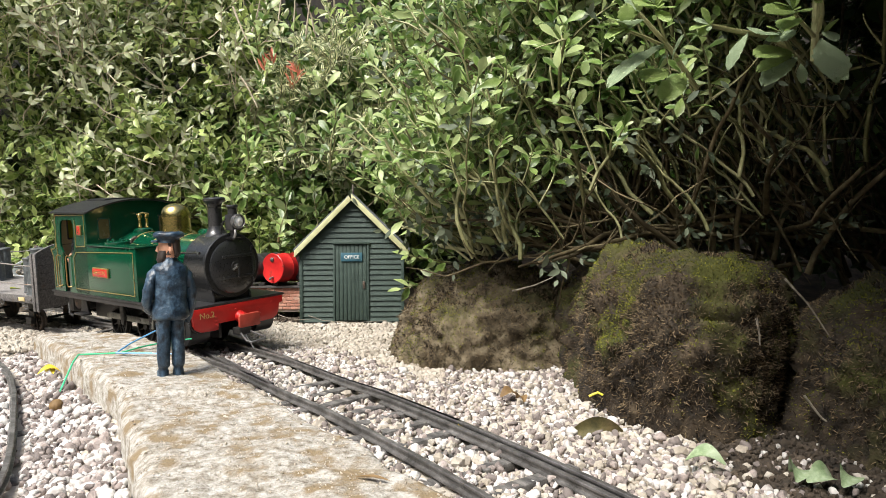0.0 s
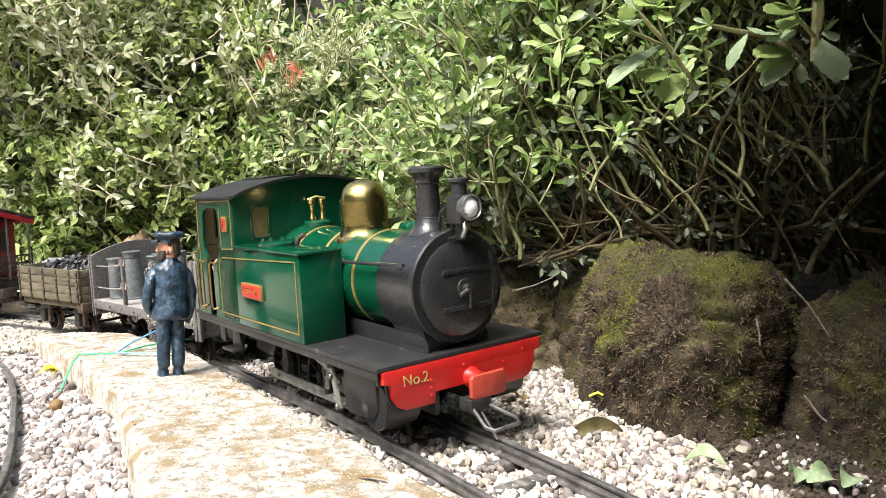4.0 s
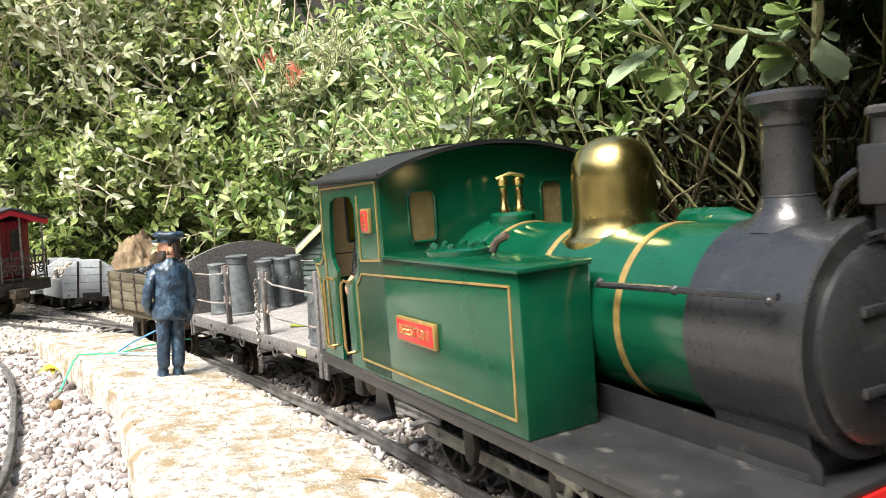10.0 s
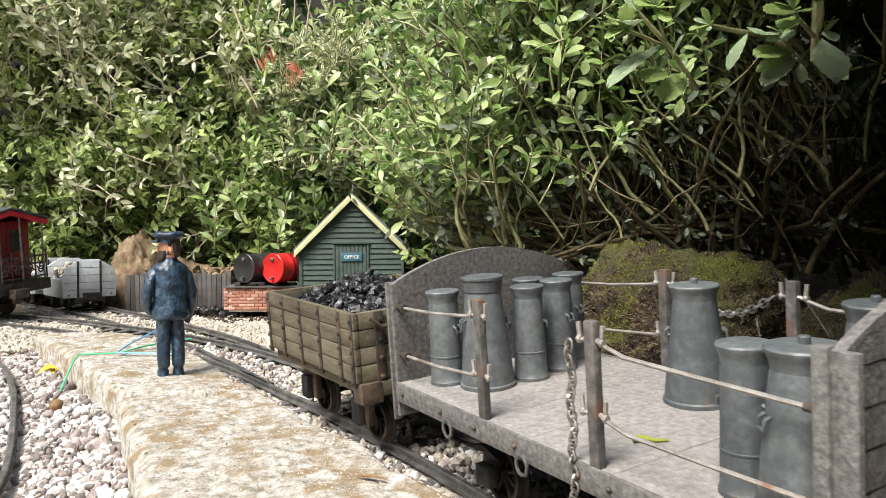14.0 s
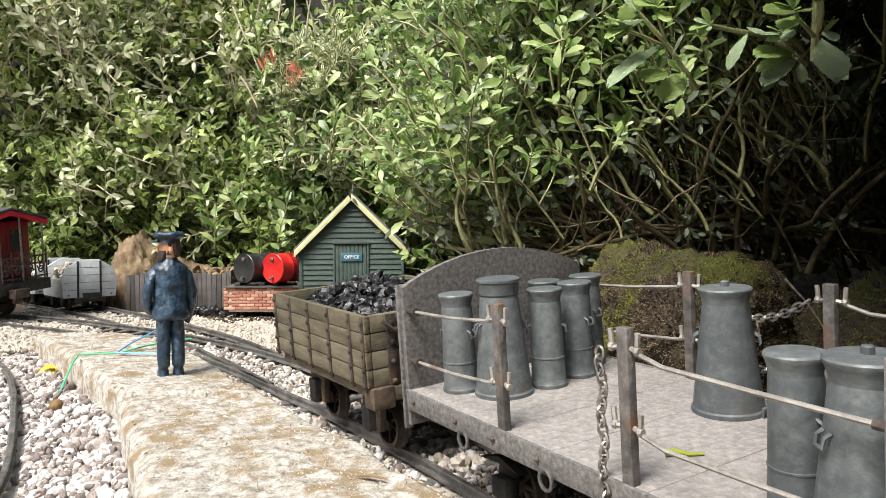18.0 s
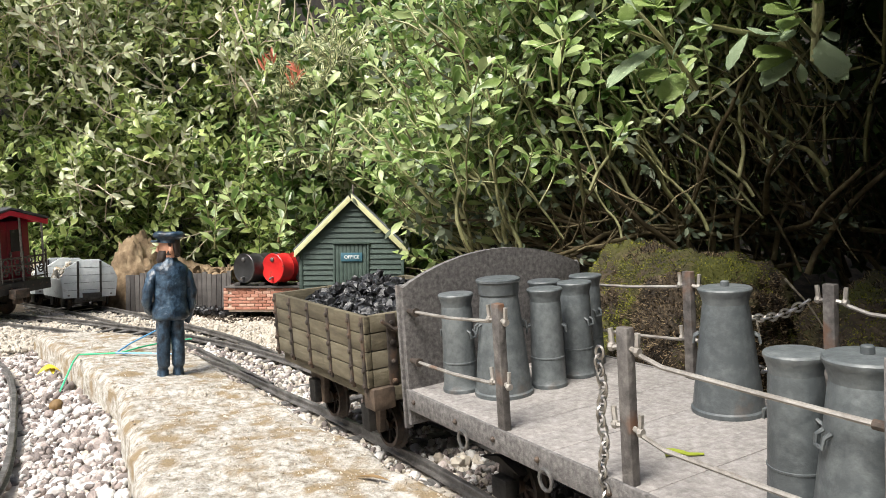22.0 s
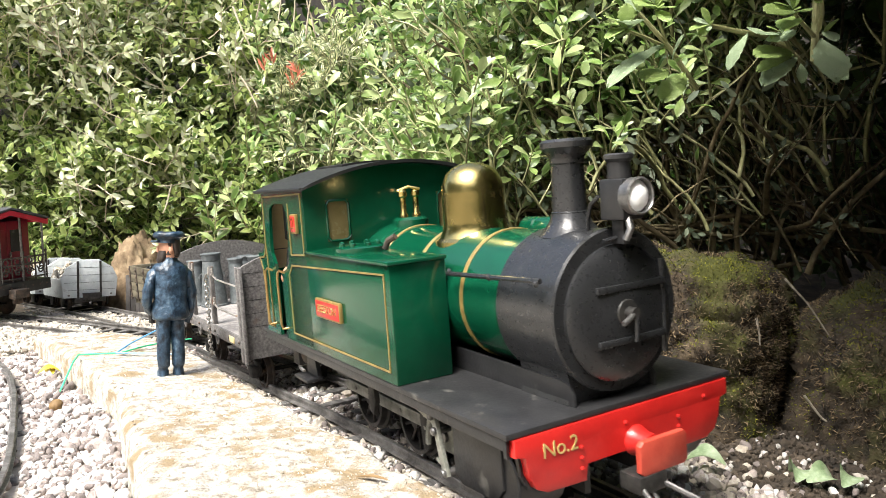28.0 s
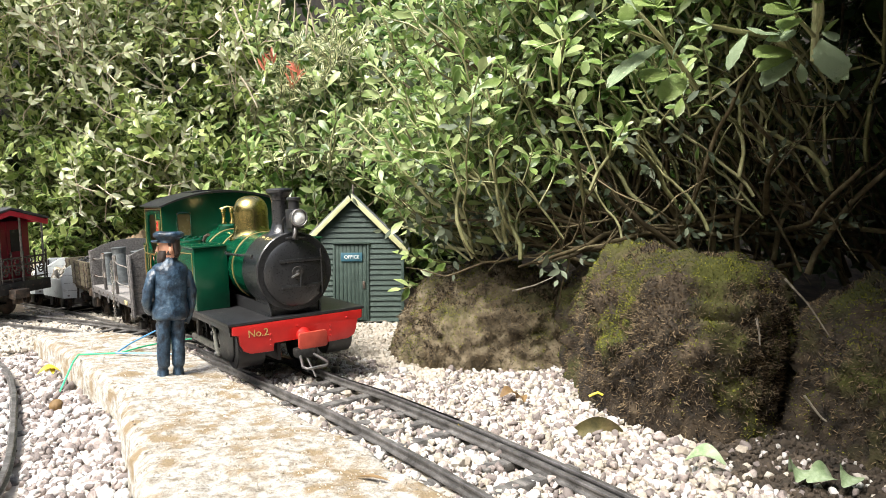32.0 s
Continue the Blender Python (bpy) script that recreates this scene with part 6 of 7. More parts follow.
# ---- plants ----
LEAF_V = np.array([(0, 0, 0), (0.28, -0.16, 0.03), (0.28, 0, -0.01), (0.28, 0.16, 0.03), (0.62, -0.17, 0.02), (0.62, 0, -0.02), (0.62, 0.17, 0.02), (1, 0, -0.09)], float)
LEAF_F = np.array([(0, 2, 1, 1), (0, 3, 2, 2), (1, 2, 5, 4), (2, 3, 6, 5), (4, 5, 7, 7), (5, 6, 7, 7)])
LEAF_T = np.array([(0, 2, 1), (0, 3, 2), (1, 2, 5), (1, 5, 4), (2, 3, 6), (2, 6, 5), (4, 5, 7), (5, 6, 7)])


# a blunt leaf, widest towards its tip
BLUNT_V = np.array([(0, 0, 0), (0.3, -0.08, 0.03), (0.3, 0, -0.01), (0.3, 0.08, 0.03), (0.6, -0.19, 0.04), (0.6, 0, -0.02), (0.6, 0.19, 0.04), (0.84, -0.2, 0.0), (0.84, 0, -0.05), (0.84, 0.2, 0.0), (1, -0.07, -0.07), (1.03, 0, -0.1), (1, 0.07, -0.07)], float)
BLUNT_T = np.array([(0, 2, 1), (0, 3, 2)] + [t for k in (1, 4, 7) for t in ((k, k + 1, k + 4), (k, k + 4, k + 3), (k + 1, k + 2, k + 5), (k + 1, k + 5, k + 4))])
RIMS = {8: (0.5, 1, 0, 1, 1, 0, 1, 1), 13: (0.3, 1, 0, 1, 1, 0, 1, 1, 0, 1, 1, 0.7, 1)}


def frames(d, rng, roll=0.5, face=(0, -0.6, 0.9)):
    """Rotation whose x is d and whose z is as upright as can be, with some roll."""
    d = d / np.linalg.norm(d, axis=1, keepdims=True)
    up = np.tile(np.array(face), (len(d), 1)) + rng.normal(0, roll, (len(d), 3))
    y = np.cross(up, d)
    y /= np.linalg.norm(y, axis=1, keepdims=True) + 1e-9
    z = np.cross(d, y)
    return np.stack([d, y, z], 2)


def leaves_on(stems, rng, length, gap, spread=0.9, wide=1.0, skip=0.15, pair=True, face=(0, -0.6, 0.9)):
    """Leaf places along stems (arrays of points). Returns verts (n, 8, 3)."""
    P, D, Ln = [], [], []
    for st in stems:
        seg = np.linalg.norm(np.diff(st, axis=0), axis=1)
        s = np.concatenate([[0], np.cumsum(seg)])
        t = s[-1] * skip
        k = rng.uniform(0, 6.28)
        while t < s[-1]:
            i = min(np.searchsorted(s, t, side="right") - 1, len(seg) - 1)
            u = (t - s[i]) / max(seg[i], 1e-9)
            p = st[i] * (1 - u) + st[i + 1] * u
            d = (st[i + 1] - st[i]) / max(seg[i], 1e-9)
            a = np.cross(d, (0.3, 0.2, 1.0))
            a /= np.linalg.norm(a) + 1e-9
            b = np.cross(d, a)
            k += 1.57 if pair else 2.4
            for q in ((0, math.pi) if pair else (0,)):
                out = a * math.cos(k + q) + b * math.sin(k + q)
                P.append(p)
                D.append(d * (1 - 0.45 * spread) + out * spread + rng.normal(0, 0.18, 3))
                Ln.append(length * rng.uniform(0.6, 1.2) * (1 - 0.35 * t / s[-1]))
            t += gap * rng.uniform(0.7, 1.3)
        P.append(st[-1])
        D.append(st[-1] - st[-2] + rng.normal(0, 0.0005, 3))
        Ln.append(length * 0.6)
    P, D, Ln = np.array(P), np.array(D), np.array(Ln)
    R = frames(D, rng, 0.5, face)
    v = LEAF_V[None] * np.array([1, wide, 1]) * Ln[:, None, None]
    v[:, :, 2] += (rng.normal(0, 0.05, (len(Ln), 1)) * Ln[:, None]) * (LEAF_V[None, :, 0] ** 2) * 3
    return np.einsum("nij,nkj->nki", R, v) + P[:, None]


def sprig(root, d, length, rng, n=6, bend=0.35, lift=0.15):
    pts = [np.array(root, float)]
    d = np.array(d, float)
    d /= np.linalg.norm(d)
    for _ in range(n):
        pts.append(pts[-1] + d * length / n)
        d = d + rng.normal(0, bend / n * 1.6, 3) + np.array([0, 0, lift / n])
        d /= np.linalg.norm(d)
    return np.array(pts)


def stem_mesh(name, stems, r, mat, parent=None, taper=0.4, n=5):
    vs, fs = [], []
    for st, rr in zip(stems, r):
        base = len(vs)
        m = len(st)
        for i, p in enumerate(st):
            d = st[min(i + 1, m - 1)] - st[max(i - 1, 0)]
            d = d / (np.linalg.norm(d) + 1e-9)
            a = np.cross(d, (0.31, 0.2, 0.93))
            a /= np.linalg.norm(a) + 1e-9
            b = np.cross(d, a)
            w = rr * (1 - (1 - taper) * i / (m - 1))
            for k in range(n):
                c = p + (a * math.cos(6.283 * k / n) + b * math.sin(6.283 * k / n)) * w
                vs.append((c[0] * 1000, c[1] * 1000, c[2] * 1000))
        for i in range(m - 1):
            for k in range(n):
                fs.append((base + i * n + k, base + i * n + (k + 1) % n, base + (i + 1) * n + (k + 1) % n, base + (i + 1) * n + k))
    ob = part(name, (vs, fs), mat, parent, smooth=60)
    ob["kind"] = "stuff"
    return ob


def leaf_mesh(name, v, mat, parent):
    k = v.shape[1]
    ob = scatter_mesh(name, v, LEAF_T if k == 8 else BLUNT_T, mat, "", "")
    at = ob.data.attributes.new("rim", "FLOAT", "POINT")
    at.data.foreach_set("value", np.tile(np.array(RIMS[k], np.float32), len(v)))
    ob.parent = parent
    ob["kind"] = "stuff"
    return ob


def rosettes(stems, rng, length, pairs=4, gap=0.006, wide=1.0, face=(0, -0.7, 0.8)):
    """Crossed pairs of blunt leaves crowded at the end of each stem, small at the tip."""
    P, D, Ln = [], [], []
    for st in stems:
        seg = np.linalg.norm(np.diff(st, axis=0), axis=1)
        total = seg.sum()
        s = np.concatenate([[0], np.cumsum(seg)])
        k = rng.uniform(0, 6.28)
        size = length * rng.uniform(0.7, 1.2)
        t = total
        for j in range(pairs + int(rng.integers(0, 3))):
            if t < 0.15 * total:
                break
            i = min(np.searchsorted(s, t, side="right") - 1, len(seg) - 1)
            u = (t - s[i]) / max(seg[i], 1e-9)
            p = st[i] * (1 - u) + st[i + 1] * u
            d = (st[i + 1] - st[i]) / max(seg[i], 1e-9)
            a = np.cross(d, (0.3, 0.2, 1.0))
            a /= np.linalg.norm(a) + 1e-9
            b = np.cross(d, a)
            k += 1.57
            for q in (0, math.pi):
                if rng.uniform() < 0.12:
                    continue
                out = a * math.cos(k + q) + b * math.sin(k + q)
                P.append(p)
                D.append(d * (1.0 - 0.17 * j) + out * (0.4 + 0.17 * j) + rng.normal(0, 0.14, 3))
                Ln.append(size * min(1.0, 0.45 + 0.28 * j) * rng.uniform(0.8, 1.15))
            t -= gap * (0.5 + 0.45 * j) * rng.uniform(0.8, 1.2)
    P, D, Ln = np.array(P), np.array(D), np.array(Ln)
    R = frames(D, rng, 0.35, face)
    v = BLUNT_V[None] * np.array([1, wide, 1]) * Ln[:, None, None]
    v[:, :, 2] += (rng.normal(-0.02, 0.06, (len(Ln), 1)) * Ln[:, None]) * (BLUNT_V[None, :, 0] ** 2) * 3
    return np.einsum("nij,nkj->nki", R, v) + P[:, None]


def hedge():
    rng = np.random.default_rng(40)
    H = thing("hedge", "dense small-leaved garden hedge with pale shoots", "hedge")

    def front(x, z):
        return 1.34 + 0.09 * math.sin(x * 11 + 1) * math.cos(z * 13) + 0.05 * math.sin(x * 31 + z * 24) - 0.06 * z

    def gap(x, z):
        return -0.31 < x < -0.11 and z > 0.41 + 0.3 * abs(x + 0.2)

    stems, back = [], []
    while len(stems) < 1750:
        x, z = rng.uniform(-1.15, 0.0), rng.uniform(0.03, 0.66)
        if gap(x, z) or rng.uniform() < 0.75 * (noise.noise((x * 13, z * 13, 7)) > 0.12):
            continue
        d = np.array([rng.normal(0.1, 0.7), -abs(rng.normal(0.7, 0.4)), rng.normal(0.45, 0.55)])
        stems.append(sprig((x, front(x, z) + rng.exponential(0.03), z), d, rng.uniform(0.06, 0.12), rng, 5))
    while len(back) < 650:
        x, z = rng.uniform(-1.2, 0.05), rng.uniform(0.0, 0.75)
        if gap(x, z):
            continue
        back.append(sprig((x, front(x, z) + rng.uniform(0.1, 0.22), z), (rng.normal(0, 0.7), -0.5, rng.normal(0.3, 0.5)), rng.uniform(0.07, 0.12), rng, 4))
    # darkened leaves set deep, so that the hedge's gaps look shaded
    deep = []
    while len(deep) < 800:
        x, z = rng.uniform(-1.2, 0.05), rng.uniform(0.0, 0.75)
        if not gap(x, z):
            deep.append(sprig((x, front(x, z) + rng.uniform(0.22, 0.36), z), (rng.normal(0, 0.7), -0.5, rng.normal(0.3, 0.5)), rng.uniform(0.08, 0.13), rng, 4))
    leaf_mesh("deep_foliage", leaves_on(deep, rng, 0.04, 0.017, 0.95, 1.5), LEAFSHADE, H)
    stem_mesh("stem_growth", stems, [0.0008] * len(stems), TWIG, H)
    v = leaves_on(stems, rng, 0.0255, 0.0108, 0.95, 1.3, face=(-0.2, -0.9, 0.75))
    leaf_mesh("foliage", v, LEAFA, H)
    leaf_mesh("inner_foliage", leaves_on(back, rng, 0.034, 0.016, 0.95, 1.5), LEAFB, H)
    low = [sprig((x, 1.31 + rng.uniform(-0.05, 0.05), z), (rng.normal(0.1, 0.6), -0.5, rng.normal(0.6, 0.4)), rng.uniform(0.06, 0.11), rng, 5) for x, z in zip(rng.uniform(-0.95, -0.28, 230), rng.uniform(0.05, 0.26, 230))]
    stem_mesh("low_stem_growth", low, [0.001] * len(low), TWIG, H)
    leaf_mesh("low_foliage", leaves_on(low, rng, 0.027, 0.0115, 0.9, 1.2), LEAFA, H)
    pale = []
    while len(pale) < 330:
        x, z = rng.uniform(-1.1, -0.1), rng.uniform(0.1, 0.55)
        if gap(x, z):
            continue
        pale.append(sprig((x, front(x, z) - rng.uniform(0.03, 0.09), z), (rng.normal(0.1, 0.7), -0.4, rng.normal(0.5, 0.5)), rng.uniform(0.05, 0.12), rng, 5))
    while len(pale) < 500:
        x, z = rng.uniform(-0.9, -0.42), rng.uniform(0.36, 0.58)
        pale.append(sprig((x, front(x, z) - rng.uniform(0.06, 0.16), z), (rng.normal(0.1, 0.7), -0.4, rng.normal(0.5, 0.5)), rng.uniform(0.06, 0.12), rng, 5))
    stem_mesh("pale_stem_growth", pale, [0.0011] * len(pale), STRAWTWIG, H)
    leaf_mesh("pale_foliage", leaves_on(pale, rng, 0.025, 0.012, 0.7, 1.05, skip=0.45, face=(-0.2, -0.9, 0.75)), LEAFPALE, H)
    bare = [sprig((x, 1.18, z), (dx, -0.1, dz), ln, rng, 6, 0.3) for x, z, dx, dz, ln in ((-0.33, 0.47, 0.35, -0.9, 0.13), (-0.30, 0.43, 0.3, 0.8, 0.1), (-0.26, 0.44, 0.2, 0.9, 0.1), (-0.235, 0.43, 0.1, 0.9, 0.09), (-0.215, 0.42, 0.1, 1.0, 0.1), (-0.2, 0.42, -0.15, 1.0, 0.09), (-0.17, 0.43, 0.05, 1.0, 0.09), (-0.32, 0.36, 0.4, -0.5, 0.06), (-0.6, 0.2, 0.5, -0.3, 0.06), (-0.43, 0.19, -0.2, -0.9, 0.05))]
    stem_mesh("dead_stem_growth", bare, [0.0017] * len(bare), STRAWTWIG, H, 0.6)


def mid_shrub():
    """Taller leafy plants behind the shed."""
    rng = np.random.default_rng(43)
    H = thing("green_shrub", "tall leafy green shrub behind the shed", "shrub")
    stems = []
    while len(stems) < 640:
        x, z = rng.uniform(-0.27, 0.75), rng.uniform(0.05, 0.62)
        if x < -0.1 and z > 0.34:
            continue
        y = 1.2 + rng.exponential(0.09) - 0.25 * max(0.0, x)
        stems.append(sprig((x, y, z), (rng.normal(-0.1, 0.5), -abs(rng.normal(0.4, 0.4)), rng.normal(0.7, 0.4)), rng.uniform(0.07, 0.16), rng, 6))
    stem_mesh("stem_growth", stems, [0.0016] * len(stems), TWIG, H)
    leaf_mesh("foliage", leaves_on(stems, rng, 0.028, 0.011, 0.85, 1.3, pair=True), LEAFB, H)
    # darkened leaves that stand in for deep shade before the backdrop
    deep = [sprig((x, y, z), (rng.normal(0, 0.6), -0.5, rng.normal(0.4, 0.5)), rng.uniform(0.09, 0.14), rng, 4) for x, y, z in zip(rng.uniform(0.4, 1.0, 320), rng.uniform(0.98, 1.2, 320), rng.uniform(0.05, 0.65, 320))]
    leaf_mesh("deep_foliage", leaves_on(deep, rng, 0.042, 0.016, 0.95, 1.5), LEAFSHADE, H)
    bright = [sprig((x, 1.10 + rng.uniform(-0.03, 0.05), z), (rng.normal(0, 0.4), -0.4, 0.9), 0.07, rng, 5) for x, z in [(-0.24, 0.1), (-0.19, 0.11), (-0.35, 0.13), (-0.33, 0.09), (-0.29, 0.12), (-0.27, 0.31), (-0.275, 0.36), (-0.265, 0.39), (-0.29, 0.22), (-0.31, 0.18)]]
    for _ in range(70):
        x, z = rng.uniform(-0.06, 0.36), rng.uniform(0.1, 0.45)
        bright.append(sprig((x, 1.02 - 0.2 * max(0, x) + rng.uniform(-0.06, 0.08), z), (rng.normal(0, 0.5), -0.4, rng.normal(0.7, 0.3)), rng.uniform(0.05, 0.09), rng, 5))
    for x, y, z, dx, dz in ((0.0, 0.92, 0.10, -0.8, 0.25), (0.01, 0.92, 0.075, -0.9, 0.1), (-0.02, 0.93, 0.12, -0.6, 0.6), (0.03, 0.92, 0.13, -0.3, 0.8), (0.0, 0.93, 0.06, -0.7, -0.2), (0.05, 0.9, 0.11, -0.1, 0.8)):
        bright.append(sprig((x, y, z), (dx, -0.35, dz), 0.06, rng, 5))
    stem_mesh("bright_stem_growth", bright, [0.0015] * len(bright), GREENSTEM, H)
    leaf_mesh("bright_foliage", leaves_on(bright, rng, 0.031, 0.0125, 0.8, 1.15), LEAFC, H)


def variegated():
    rng = np.random.default_rng(47)
    H = thing("variegated_shrub", "cream-edged variegated shrub with red new shoots", "shrub")
    stems = []
    for cx, cz, sx, sz, n in ((-0.19, 0.325, 0.045, 0.03, 60), (-0.17, 0.225, 0.05, 0.022, 60), (-0.135, 0.375, 0.035, 0.02, 36), (-0.03, 0.29, 0.03, 0.025, 30), (-0.10, 0.30, 0.05, 0.05, 40)):
        for _ in range(n):
            x, z = rng.normal(cx, sx), rng.normal(cz, sz)
            stems.append(sprig((x, rng.uniform(1.06, 1.15), z), (rng.normal(0, 0.5), -abs(rng.normal(0.6, 0.3)), rng.normal(0.6, 0.4)), rng.uniform(0.02, 0.045), rng, 5))
    stem_mesh("stem_growth", stems, [0.0009] * len(stems), TWIG, H)
    v = leaves_on(stems, rng, 0.023, 0.0042, 0.85, 0.72, skip=0.5, pair=False)
    leaf_mesh("cream_foliage", v, LEAFCREAM, H)
    mid = (v[:, 0:1] + (v[:, 7:8] - v[:, 0:1]) * LEAF_V[None, :, 0:1])
    w = mid + (v - mid) * 0.4
    nrm = np.cross(v[:, 3] - v[:, 1], v[:, 7] - v[:, 0])
    nrm /= np.linalg.norm(nrm, axis=1, keepdims=True) + 1e-9
    leaf_mesh("green_leaf_heart", w - nrm[:, None] * 0.0005, LEAFHEART, H)
    leaf_mesh("green_leaf_heart", w + nrm[:, None] * 0.0005, LEAFHEART, H)
    red = [sprig((x, 1.04, z), (rng.normal(0, 0.3), -0.4, 0.8), 0.016, rng, 4) for x, z in [(-0.245, 0.335), (-0.235, 0.345), (-0.205, 0.32), (-0.21, 0.31), (-0.198, 0.33)]]
    leaf_mesh("red_foliage", leaves_on(red, rng, 0.022, 0.005, 0.55, 0.6), LEAFRED, H)


def sage_bush():
    """The woody bush that hangs over the rocks."""
    rng = np.random.default_rng(51)
    H = thing("overhanging_bush", "woody grey-green bush hanging over the mossy rocks", "bush")
    limbs, low, tips, arcs, side, fill, twigs = [], [], [], [], [], [], []
    # bare brown limbs that fan out of the dark
    for _ in range(110):
        root = (rng.uniform(0.14, 0.6), rng.uniform(0.66, 0.95), rng.uniform(0.05, 0.10))
        limbs.append(sprig(root, (rng.normal(-0.3, 0.4), rng.normal(-0.15, 0.22), abs(rng.normal(0.75, 0.3)) + 0.15), rng.uniform(0.14, 0.34), rng, 10, 0.8, 0.15))
    for _ in range(60):
        root = (rng.uniform(0.08, 0.42), rng.uniform(0.64, 0.80), rng.uniform(0.08, 0.13))
        low.append(sprig(root, (rng.normal(-0.8, 0.4), rng.normal(-0.15, 0.25), rng.normal(0.14, 0.16)), rng.uniform(0.07, 0.17), rng, 7, 0.7, 0.08))
    for lb in limbs + low:
        for _ in range(3):
            p = lb[rng.integers(2, len(lb))]
            twigs.append(sprig(p, (rng.normal(-0.3, 0.6), rng.normal(-0.25, 0.35), rng.normal(0.4, 0.5)), rng.uniform(0.03, 0.09), rng, 6, 0.7, 0.1))
            if p[2] > 0.20 + 0.25 * max(0.0, p[0] - 0.15):
                tips.append(sprig(p, (rng.normal(-0.35, 0.5), rng.normal(-0.3, 0.35), rng.normal(0.7, 0.35)), rng.uniform(0.04, 0.10), rng, 6, 0.5, 0.2))
    # thick pale stems that lean up and towards the shed, with side shoots
    for _ in range(400):
        x = rng.uniform(0.02, 0.36)
        root = (x, rng.uniform(0.62, 0.84), rng.uniform(0.085, 0.13) + 0.25 * rng.uniform() * (x > 0.08))
        st = sprig(root, (rng.normal(-0.48, 0.28), rng.normal(-0.12, 0.2), abs(rng.normal(0.85, 0.25))), rng.uniform(0.06, 0.19), rng, 10, 1.15, 0.2)
        arcs.append(st)
        for _ in range(int(rng.integers(2, 5))):
            i = int(rng.integers(3, len(st)))
            side.append(sprig(st[i], (rng.normal(-0.4, 0.5), rng.normal(-0.35, 0.35), rng.normal(0.65, 0.35)), rng.uniform(0.02, 0.06), rng, 5, 0.4, 0.25))
    # leafy growth behind them, and along the top
    for _ in range(300):
        z = rng.uniform(0.12, 0.46)
        x = rng.uniform(-0.05, 0.20 + 0.75 * max(0.0, z - 0.14))
        fill.append(sprig((x, rng.uniform(0.76, 0.97) - 0.15 * max(0.0, z - 0.25), z), (rng.normal(-0.3, 0.4), -abs(rng.normal(0.35, 0.3)), rng.normal(0.8, 0.35)), rng.uniform(0.04, 0.11), rng, 6, 0.45, 0.2))
    for _ in range(150):
        z = rng.uniform(0.21, 0.36)
        x = rng.uniform(0.05, 0.2 + 0.9 * max(0.0, z - 0.2))
        fill.append(sprig((x, rng.uniform(0.60, 0.74), z), (rng.normal(-0.35, 0.35), -0.25, rng.normal(0.85, 0.3)), rng.uniform(0.04, 0.1), rng, 6, 0.4, 0.2))
    leafy = [st for st in side + arcs + tips if st[-1][2] > 0.13 + 0.75 * max(0.0, st[-1][0] - 0.06)]
    stem_mesh("limb_growth", limbs, rng.uniform(0.0014, 0.0036, len(limbs)), BARK, H, 0.5, 7)
    stem_mesh("creeping_limb_growth", low, rng.uniform(0.0012, 0.0032, len(low)), BARK, H, 0.5, 7)
    stem_mesh("twig_growth", twigs, rng.uniform(0.0005, 0.0011, len(twigs)), BARK, H)
    stem_mesh("pale_stem_growth", arcs, rng.uniform(0.0009, 0.0023, len(arcs)), GREENSTEM, H, 0.6, 7)
    stem_mesh("shoot_growth", tips + side + fill, rng.uniform(0.0008, 0.0015, len(tips + side + fill)), GREENSTEM, H)
    leaf_mesh("foliage", rosettes(leafy, rng, 0.0165, 5, 0.0058, 0.92), LEAFC, H)
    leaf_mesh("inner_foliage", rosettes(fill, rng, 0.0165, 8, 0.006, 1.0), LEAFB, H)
    grey = [sprig(lb[rng.integers(2, len(lb))], (rng.normal(-0.1, 0.5), -0.4, rng.normal(-0.3, 0.5)), rng.uniform(0.012, 0.03), rng, 4) for lb in limbs + low + arcs for _ in range(2)]
    leaf_mesh("withered_foliage", leaves_on(grey, rng, 0.015, 0.012, 0.8, 1.15, skip=0.6, face=(0, -1, 0.1)), LEAFDULL, H)
    # crown above and outer side away from the track: unseen, added for shade
    over = []
    for _ in range(3300):
        x, y = rng.uniform(0.05, 1.1), rng.uniform(-0.2, 1.05)
        if (x < 0.305 - 0.25 * (y - 0.1)) if y < 0.5 else (x < 0.205 + 0.45 * (y - 0.5)):
            continue
        z = max(0.22, 0.16 + 0.33 * max(y, 0.1)) + 0.25 * rng.uniform() ** 1.5
        over.append(sprig((x, y, z), (rng.normal(-0.1, 0.6), rng.normal(-0.2, 0.6), rng.normal(0.35, 0.25)), rng.uniform(0.08, 0.15), rng, 5))
    for _ in range(1100):
        y = rng.uniform(-0.15, 1.1)
        x = 0.62 * max(0.0, y) + 0.14 + rng.uniform(0.02, 0.35)
        over.append(sprig((x, y, rng.uniform(0.04, 0.6)), (rng.normal(0.1, 0.5), rng.normal(-0.1, 0.5), rng.normal(0.5, 0.4)), rng.uniform(0.07, 0.12), rng, 5))
    # more unseen foliage near the camera, added to shade rocks and passing train
    for _ in range(900):
        y = rng.uniform(-0.3, 0.22)
        x = rng.uniform(0.14, 0.42)
        z = 0.19 + 0.311 * max(y, 0.0) + 0.12 * rng.uniform()
        over.append(sprig((x, y, z), (rng.normal(0.1, 0.6), rng.normal(-0.1, 0.6), abs(rng.normal(0.3, 0.25))), rng.uniform(0.06, 0.11), rng, 5))
    for _ in range(450):
        y = rng.uniform(0.2, 0.35)
        z = 0.18 + 0.311 * y + 0.05 * rng.uniform()
